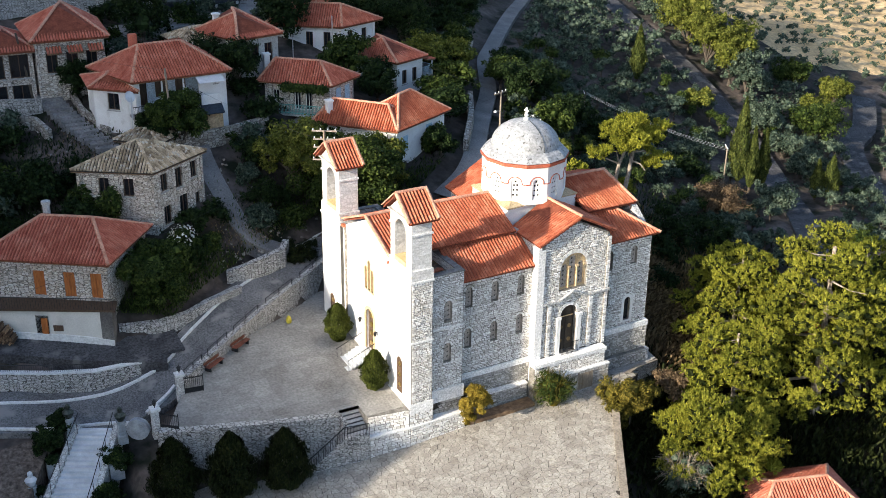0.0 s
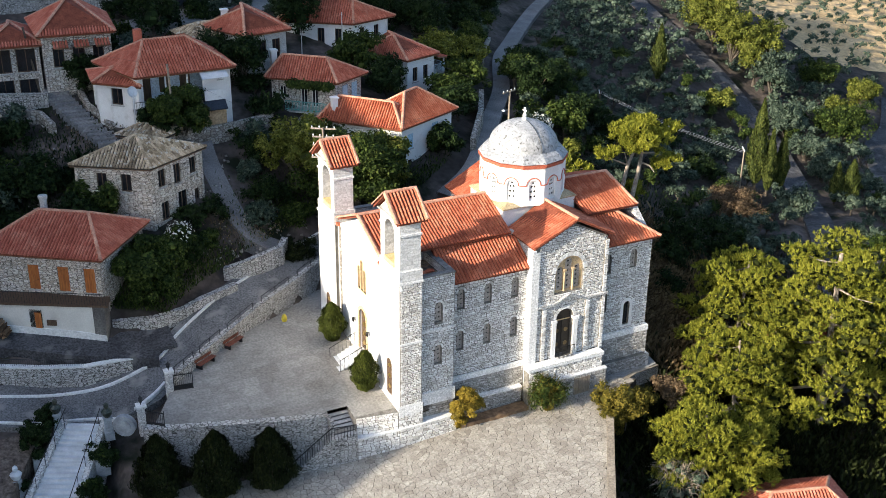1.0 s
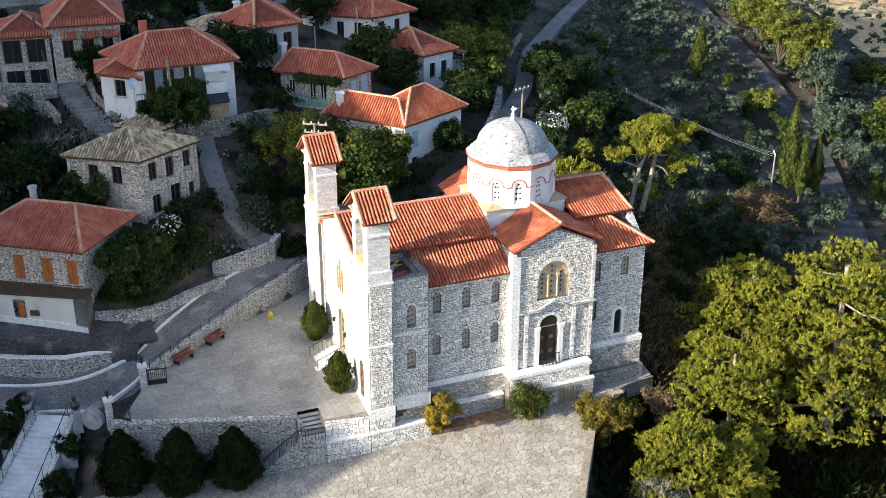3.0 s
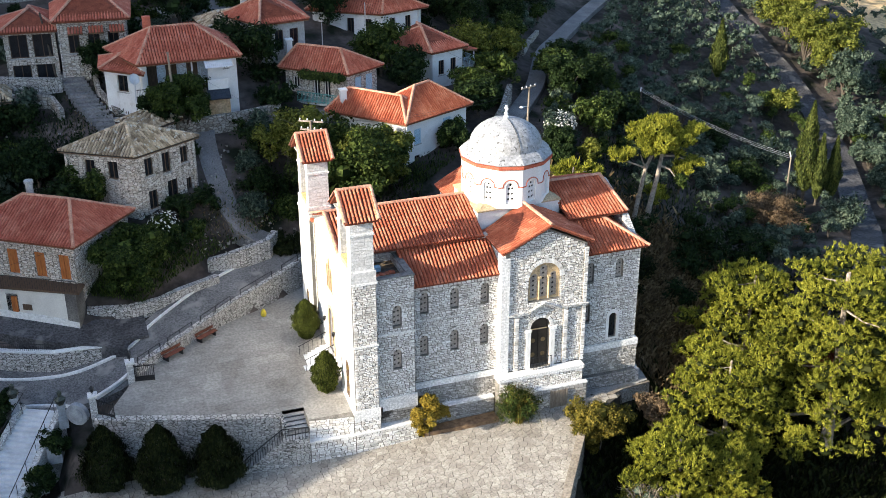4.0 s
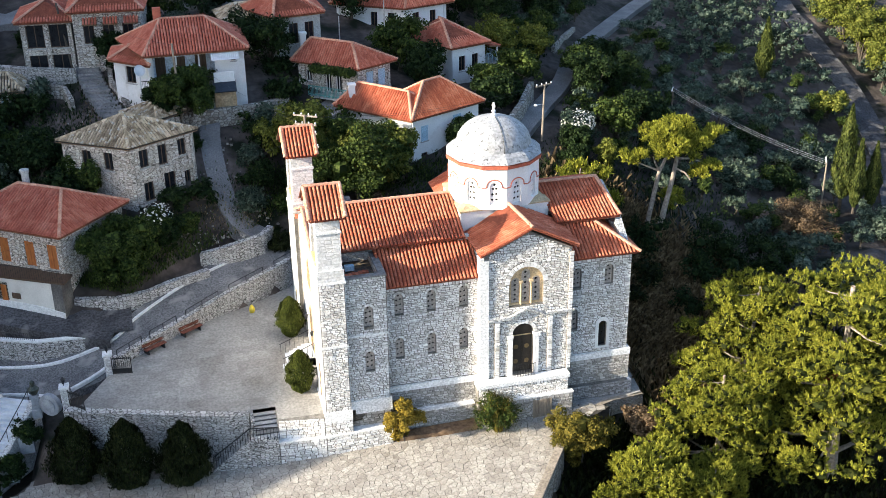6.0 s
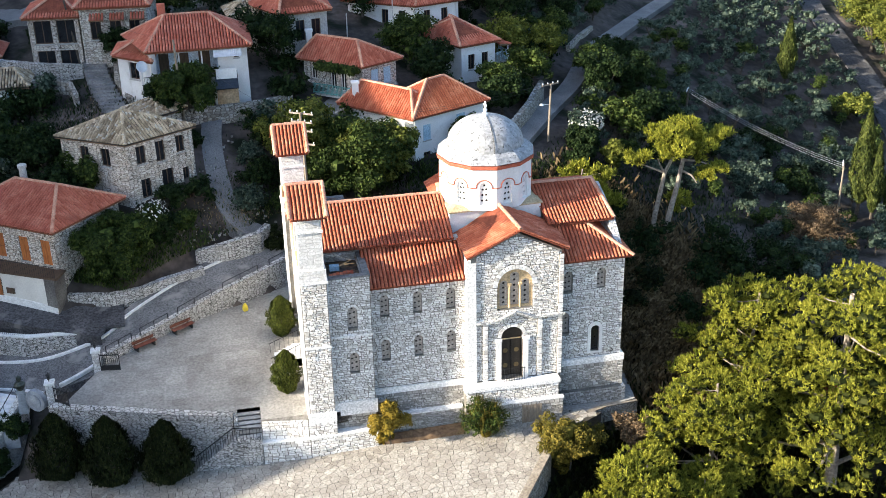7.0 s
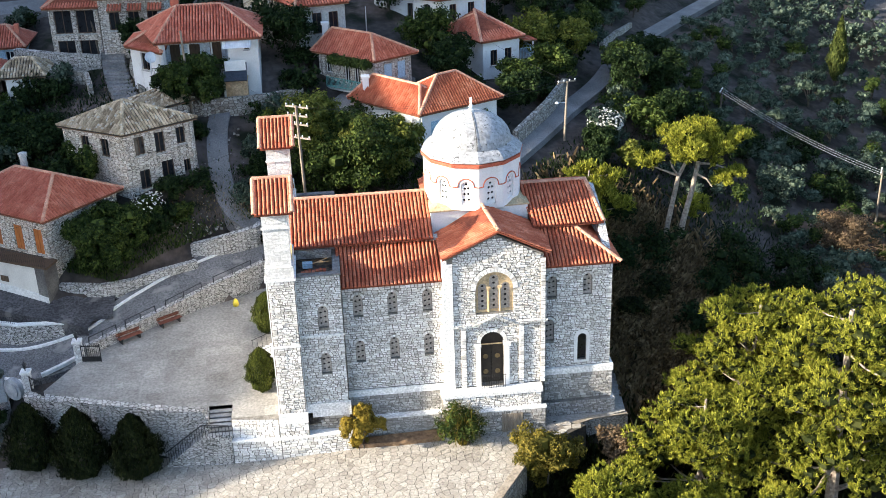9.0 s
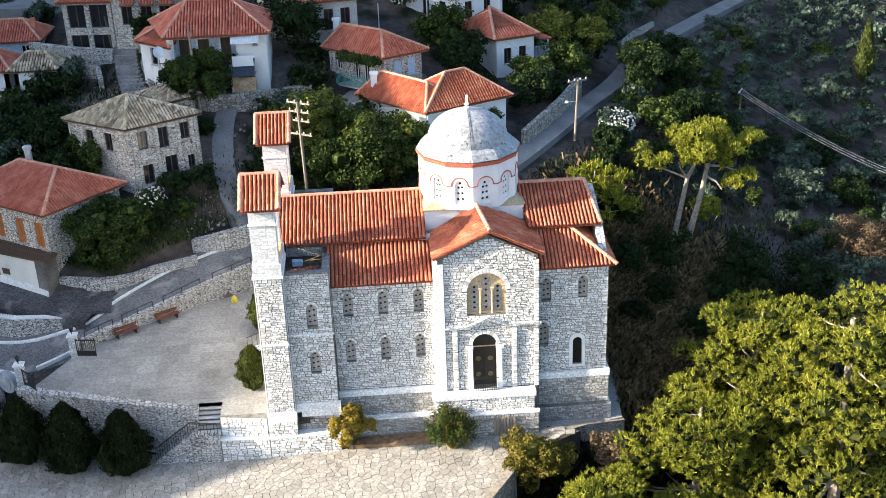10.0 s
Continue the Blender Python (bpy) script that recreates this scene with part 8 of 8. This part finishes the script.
for u0, u1, z0, z1 in ((0.5, 1.3, 13.4, 15.4), (2.0, 2.9, 14.0, 15.3), (3.7, 4.6, 13.4, 15.4)):
    part("door_leaf" if z0 < 13.8 else "window", boxes((-8.5 + u0, -8.5 + u1, 33.0, 33.05, z0, z1)), WOOD, r2)
part("veranda_floor", boxes((-8.5, -2.9, 31.66, 33.1, 13.2, 13.36)), GREY_PLASTER, r2)
for x in (-8.3, -6.4, -4.6, -3.3):
    part("veranda_post", boxes((x, x + 0.12, 31.36, 31.48, 13.36, 15.76)), WHITE, r2)
bm = bmesh.new()
for k in range(46):
    box(bm, -9.15 + 0.12 * k, -9.13 + 0.12 * k, 29.95, 29.97, 13.36, 14.25)
box(bm, -9.2, -3.6, 29.94, 29.98, 14.25, 14.3)
part("balcony_rail", bm, IRON, r2)
bm = bmesh.new()
for k in range(14):
    x = -3.6 + 0.16 * k
    hexa(bm, [(x, 30.1, 15.45), (x + 0.09, 30.1, 15.49), (x + 0.09, 31.28, 15.88), (x, 31.28, 15.84), (x, 30.1, 15.47), (x + 0.09, 30.1, 15.51), (x + 0.09, 31.28, 15.9), (x, 31.28, 15.86)])
    hexa(bm, [(x + 0.09, 30.1, 15.49), (x + 0.16, 30.1, 15.45), (x + 0.16, 31.28, 15.84), (x + 0.09, 31.28, 15.88), (x + 0.09, 30.1, 15.51), (x + 0.16, 30.1, 15.47), (x + 0.16, 31.28, 15.86), (x + 0.09, 31.28, 15.9)])
part("awning", bm, MARBLE, r2, "pale corrugated awning sheet")
part("balcony_wall", boxes((-3.55, -1.9, 30.0, 30.12, 13.7, 14.5), (-3.55, -1.9, 30.12, 31.2, 13.6, 13.696)), WHITE, r2)
solo("plywood_shed", boxes((-3.6, -1.9, 29.75, 31.0, 10.6, 12.9), (-3.66, -1.84, 29.69, 31.1, 12.904, 12.98)), surface("weathered_plywood", [(0.36, 0.25, 0.14), (0.52, 0.38, 0.24)], 1.4, 0.85, 0.3, 12, 0.01, spot=((0.3, 0.22, 0.14), 1.5, 0.55, 0.75)), "tan plywood shed under the solar panel", "shed")
bm = bmesh.new()
tube(bm, (-9.25, 30.1, 15.1), (-9.35, 30.1, 12.2), 0.05)
tube(bm, (-9.35, 30.1, 12.2), (-8.9, 30.2, 11.4), 0.05)
part("downpipe", bm, MARBLE, r2)
# balcony and canopy on the white house among the trees
part("balcony_slab", (lambda b: (slab(b, [(21.7, 38.6), (23.0, 39.0), (22.0, 42.6), (20.6, 42.2)], 10.7, 10.84), b)[1])(bmesh.new()), GREY_PLASTER, h5)
bm = bmesh.new()
for (x0, y0), (x1, y1) in (((21.7, 38.6), (23.0, 39.0)), ((23.0, 39.0), (22.0, 42.6))):
    n = int(math.hypot(x1 - x0, y1 - y0) / 0.14)
    for k in range(n + 1):
        x, y = x0 + (x1 - x0) * k / n, y0 + (y1 - y0) * k / n
        tube(bm, (x, y, 10.84), (x, y, 11.74), 0.02, None, 4)
    tube(bm, (x0, y0, 11.76), (x1, y1, 11.76), 0.035, None, 6)
part("balcony_rail", bm, BLUE, h5, "pale blue balcony rail")
tl, dk = roof_plane([(22.0, 38.4, 12.55), (23.2, 38.9, 12.35), (22.4, 41.6, 12.35), (21.2, 41.2, 12.75)])
cn = part("canopy", dk, DECK, h5)
part("roof_tiles", tl, TILE_RED, cn)["kind"] = "stuff"
part("canopy_post", boxes((22.85, 22.97, 38.98, 39.1, 10.84, 12.3)), WHITE, h5)
part("chimney", boxes((-7.75, -7.1, 34.9, 35.4, 17.2, 18.9)), TILE_RED, r2)
bm = bmesh.new()
lathe(bm, (0, 0, 0), [(0.03, 0.0), (0.3, 0.06), (0.46, 0.16), (0.45, 0.17), (0.28, 0.08)], 16)
dish = solo("satellite_dish", bm, MARBLE, "white satellite dish on the house balcony", "satellite dish")
dish.matrix_world = Matrix.Translation((-9.3, 30.6, 15.0)) @ Matrix.Rotation(radians(65), 4, "X") @ Matrix.Rotation(radians(20), 4, "Y")
sp = thing("solar_panel", "dark solar water panel on a metal frame", "solar panel", at=(-2.75, 30.0, 13.0))
bm = bmesh.new()
hexa(bm, [(-0.9, -0.6, 0.0), (0.9, -0.6, 0.0), (0.9, 0.7, 1.1), (-0.9, 0.7, 1.1), (-0.9, -0.65, 0.07), (0.9, -0.65, 0.07), (0.9, 0.65, 1.17), (-0.9, 0.65, 1.17)])
part("panel", bm, NAVY, sp)
for x in (-0.8, 0.8):
    part("leg", boxes((x - 0.03, x + 0.03, 0.6, 0.66, -0.02, 1.05), (x - 0.03, x + 0.03, -0.24, -0.18, -0.02, 0.25)), METAL, sp)
part("balcony_slab", boxes((-9.2, -3.6, 29.9, 31.25, 13.2, 13.36)), GREY_PLASTER, r2)
for x in (-9.0, -7.0, -5.0, -3.8):
    part("balcony_post", boxes((x, x + 0.16, 30.0, 30.16, 10.4, 13.2)), WHITE, r2)
w0, wd = Vector((4.6, 34.57, 0)), Vector((4.5, -4.0, 0)).normalized()
wn_ = wd.cross(Vector((0, 0, 1)))
bm = bmesh.new()
q = [w0 + wd * 0.8, w0 + wd * 4.6, w0 + wd * 4.6 + wn_ * 1.2, w0 + wd * 0.8 + wn_ * 1.2]
slab(bm, [(v.x, v.y) for v in q[::-1]], 10.85, 11.0)
part("balcony_slab", bm, GREY_PLASTER, h3)
bm = bmesh.new()
for k in range(30):
    p = q[3].lerp(q[2], k / 29)
    tube(bm, (p.x, p.y, 11.0), (p.x, p.y, 11.85), 0.025, None, 4)
tube(bm, (q[3].x, q[3].y, 11.88), (q[2].x, q[2].y, 11.88), 0.04)
tube(bm, (q[3].x, q[3].y, 11.15), (q[2].x, q[2].y, 11.15), 0.04)
part("balcony_rail", bm, TEAL, h3, "teal painted balcony rail")
leaf_part("vine", foliage([((5.2 + 0.6 * k, 33.2 - 0.5 * k, 13.3), (0.6, 0.6, 0.35)) for k in range(5)], 2200, 0.17, 91), LEAF_GREEN, h3)
for hs, x, y, z in ((h3, 4.6, 36.4, 14.2), (h4, 1.6, 40.6, 17.2), (wh2, 7.5, 29.4, 11.4)):
    part("chimney", boxes((x - 0.25, x + 0.25, y - 0.25, y + 0.25, z - 0.6, z + 1.3), (x - 0.33, x + 0.33, y - 0.33, y + 0.33, z + 1.304, z + 1.45)), WHITE, hs)
for k in range(3):
    a = -13.6 + 1.7 * k
    tl, dk = roof_plane([(a, 38.9 - 0.14 * k, 17.0), (a + 1.2, 38.8 - 0.14 * k, 17.0), (a + 1.2, 39.45 - 0.14 * k, 17.4), (a, 39.55 - 0.14 * k, 17.4)])
    aw = part("window_awning", dk, DECK, ha)
    part("roof_tiles", tl, TILE_RED, aw)["kind"] = "stuff"
leaf_part("vine", foliage([((-13.5 - 0.5 * k, 21.7 + 0.7 * k, 9.8 - 0.7 * (k % 3)), (0.7, 0.7, 1.3)) for k in range(5)], 5000, 0.16, 92), LEAF_GREEN, old)
leaf_part("vine", foliage([((15.2 + 0.5 * k, 25.5 + 0.3 * k, 9.0 + 0.4 * (k % 2)), (0.7, 0.6, 0.9)) for k in range(4)], 3500, 0.16, 93), LEAF_GREEN, wh)
# log pile by the shuttered house
logs = thing("log_pile", "stacked brown firewood logs beside the house", "log pile", at=(-24.3, 18.0, gz(-24.3, 18.0)))
rl = random.Random(5)
bm = bmesh.new()
lu, ln = Vector((0.86, -0.51, 0)), Vector((-0.51, -0.86, 0))
for r in range(11):
    half = 2.6 * math.sqrt(max(0.0, 1 - (r / 11.5) ** 2))
    for k in range(int(2 * half / 0.17)):
        a = lu * (-half + 0.17 * (k + 0.5 * (r % 2)) + rl.uniform(-0.03, 0.03)) + Vector((0, 0, 0.1 + 0.145 * r + rl.uniform(-0.02, 0.02)))
        tube(bm, a + ln * rl.uniform(0.25, 0.45), a - ln * 0.5, rl.uniform(0.06, 0.09), None, 6)
part("log_stack", bm, surface("split_firewood", [(0.05, 0.03, 0.02), (0.16, 0.1, 0.06), (0.3, 0.2, 0.12)], 2, 0.9, 0.4, island=0.8), logs)["kind"] = "stuff"
# bits on the tower terrace
solo("box", boxes((2.1, 2.7, 2.6, 3.0, 8.9, 9.2)), BLUE, "pale blue plastic box on the tower terrace", "box")
bm = bmesh.new()
for k in range(7):
    box(bm, 2.0 + 0.22 * k, 2.18 + 0.22 * k, 1.7 + 0.05 * k, 2.1 + 0.04 * k, 8.9, 8.98 + 0.03 * (k % 3))
solo("tile_stack", bm, TILE, "loose stack of spare orange tiles", "tiles")
# dry grass, rubble and low scrub on the slopes
rs = np.random.default_rng(3)


def tufts(n, areas, size, seed):
    """Blades in clumps over patches (x, y, rx, ry) of the land."""
    rg = np.random.default_rng(seed)
    P = []
    for x, y, rx, ry in areas:
        k = n // len(areas)
        P.append(np.c_[x + rg.normal(size=k) * rx, y + rg.normal(size=k) * ry])
    P = np.concatenate(P)
    z = lie(P[:, 0], P[:, 1])
    keep = clear_of_roads(P, 2.1) & np.array([not (inside(COURT, a, b) or inside(PLAZA, a, b) or (-0.5 < a < 22 and 0 < b < 14.4)) for a, b in P])
    P, z = P[keep], z[keep]
    base = np.c_[P, z + 0.1]
    m = len(base)
    up = np.c_[rg.normal(size=(m, 2)) * 0.45, np.ones(m)]
    sd = np.c_[rg.normal(size=(m, 2)), np.zeros(m)]
    sd /= np.linalg.norm(sd, axis=1)[:, None]
    s = size * (0.5 + rg.random(m))[:, None]
    v = np.stack([base - sd * s * 0.18, base + sd * s * 0.18, base + up * s + sd * s * 0.1, base + up * s - sd * s * 0.1], 1).reshape(-1, 3)
    return v, np.arange(m * 4).reshape(-1, 4)


def stuff(name, vf, mat, label, category):
    ob = leaf_part(name, vf, mat, None)
    return tagged(ob, label, category, kind="stuff")


stuff("dry_grass", tufts(40000, [(25, 9, 2.2, 3.0), (28, 13, 3, 3), (24, 14, 2, 3), (27, 5, 2, 3), (25, 17, 2, 2)], 0.5, 1), GRASS, "tall straw-coloured dry grass on the slope", "grass")
stuff("dry_grass", tufts(2000, [(-3, 20.5, 2.5, 1.2), (-12, 30, 3, 3)], 0.14, 2), GRASS, "sparse dry grass between the terraces", "grass")
# added blades whose near-black colour carries the deep shade under the pines
stuff("undergrowth", tufts(26000, [(19, -7, 3, 4), (24, -6, 4, 4), (32, -8, 5, 6), (40, -2, 5, 6), (22, -13, 4, 3)], 0.5, 9), LEAF_CONIFER, "dark undergrowth deepening the shade below the pines", "undergrowth")
stuff("scrub", tufts(24000, [(33, 22, 5, 5), (-16, 30, 4, 5), (-21, 26, 3, 3), (32, 6, 4, 5), (24, 21, 3, 2)], 0.22, 3), LEAF_DARK, "low dark scrub over the hillside", "scrub")
stuff("scrub", tufts(16000, [(-7, 17.6, 3, 1.2), (1.5, 22.5, 3, 1.5), (12, 22.5, 4, 1.2), (20, 13, 2, 4), (-13, 16, 2, 1)], 0.2, 4), LEAF_GREEN, "low green weeds along the walls", "scrub")


def stones(n, areas, seed):
    rg = random.Random(seed)
    verts, faces = [], []
    for k in range(n):
        x, y, rx, ry = areas[k % len(areas)]
        a, b = x + rg.gauss(0, rx), y + rg.gauss(0, ry)
        if inside(COURT, a, b) or inside(PLAZA, a, b):
            continue
        c, r, o = Vector((a, b, gz(a, b) + 0.1)), rg.uniform(0.03, 0.11), len(verts)
        for j in range(8):
            d = Vector(((j & 1) - 0.5, (j >> 1 & 1) - 0.5, (j >> 2) - 0.5)) * 2 * r
            verts.append(c + Vector((d.x * rg.uniform(0.6, 1.2), d.y * rg.uniform(0.6, 1.2), d.z * rg.uniform(0.4, 0.8))))
        faces += [tuple(o + q for q in f) for f in ((0, 2, 3, 1), (4, 5, 7, 6), (0, 1, 5, 4), (2, 6, 7, 3), (0, 4, 6, 2), (1, 3, 7, 5))]
    return verts, faces


solo("rubble_stones", stones(260, [(-5.5, 19.0, 1.6, 0.5), (-2, 21, 2, 1.2), (-4.2, 25, 1.2, 3), (-15, 33, 2.5, 3), (-20, 30, 3, 3)], 6), surface("loose_stone", [(0.16, 0.145, 0.125), (0.36, 0.335, 0.3)], 2, 0.9, 0.4, island=0.6), "loose pale stones fallen from the terrace walls", "stones", kind="stuff")


# ---- paving, piece by piece ----
def cells(pts, lo, hi, step, seed, keep):
    """Irregular flagstones: the cells round jittered points, clipped to their neighbours."""
    rg = random.Random(seed)
    nx, ny = int((hi[0] - lo[0]) / step), int((hi[1] - lo[1]) / step)
    P = {(i, j): Vector((lo[0] + (i + 0.5 + rg.uniform(-0.42, 0.42)) * step, lo[1] + (j + 0.5 + rg.uniform(-0.42, 0.42)) * step)) for i in range(nx) for j in range(ny)}
    for (i, j), c in P.items():
        if not inside(pts, c.x, c.y):
            continue
        poly = [c + Vector((a, b)) * step * 1.4 for a, b in ((-1, -1), (1, -1), (1, 1), (-1, 1))]
        for di in range(-2, 3):
            for dj in range(-2, 3):
                q = P.get((i + di, j + dj))
                if q is None or q is c:
                    continue
                n = (q - c).normalized()
                m = (q - c).length / 2 - 0.018
                out = []
                for k in range(len(poly)):
                    a, b = poly[k], poly[(k + 1) % len(poly)]
                    da, db = (a - c).dot(n) - m, (b - c).dot(n) - m
                    if da <= 0:
                        out.append(a)
                    if (da < 0) != (db < 0):
                        out.append(a.lerp(b, da / (da - db)))
                poly = out
                if len(poly) < 3:
                    break
            if len(poly) < 3:
                break
        if len(poly) >= 3:
            keep(c, poly, rg)


rest_v, rest_f, singles = [], [], [0]


def lay(c, poly, rg):
    t = rg.uniform(-0.012, 0.012)
    top = [(p.x, p.y, plaza_z(p.x, p.y) + t) for p in poly]
    low = [(c.x + (p.x - c.x) * 1.03, c.y + (p.y - c.y) * 1.03, plaza_z(p.x, p.y) - 0.06) for p in poly]
    n = len(poly)
    faces = [tuple(range(n))] + [(k, n + k, n + (k + 1) % n, (k + 1) % n) for k in range(n)]
    if -1.0 < c.x < 12.5 and c.y > -6.8 and singles[0] < 300:
        singles[0] += 1
        part("flagstone", (top + low, faces), FLAG, plaza)
    else:
        o = len(rest_v)
        rest_v.extend(top + low)
        rest_f.extend(tuple(o + k for k in f) for f in faces)


cells(PLAZA, (-22, -16), (19, 4), 0.46, 17, lay)
tagged(part("flagstones", (rest_v, rest_f), FLAG, plaza), kind="stuff")


def courtyard_slabs():
    rg = random.Random(23)
    rows = 0
    y = -0.2
    while y < 17:
        d = rg.choice((0.7, 0.85, 1.0))
        x = -15.6 + rg.uniform(0, 0.8)
        while x < 0.0:
            w = rg.uniform(0.9, 1.7)
            q = [(x + 0.006, y + 0.006), (x + w - 0.006, y + 0.006), (x + w - 0.006, y + d - 0.006), (x + 0.006, y + d - 0.006)]
            if all(inside(COURT, a, b) for a, b in q):
                bm = bmesh.new()
                t = rg.uniform(-0.004, 0.004)
                slab(bm, q, lambda a, b: court_z(a, b) - 0.1, lambda a, b: court_z(a, b) + t)
                part("paving_slab", bm, CONCRETE, courtyard)
            x += w
        y += d


courtyard_slabs()
bm = bmesh.new()
c = sum((Vector(p) for p in COURT), Vector((0, 0))) / len(COURT)
slab(bm, COURT, -0.7, lambda x, y: court_z(x, y) - 0.018)
part("screed", bm, CONCRETE, courtyard)
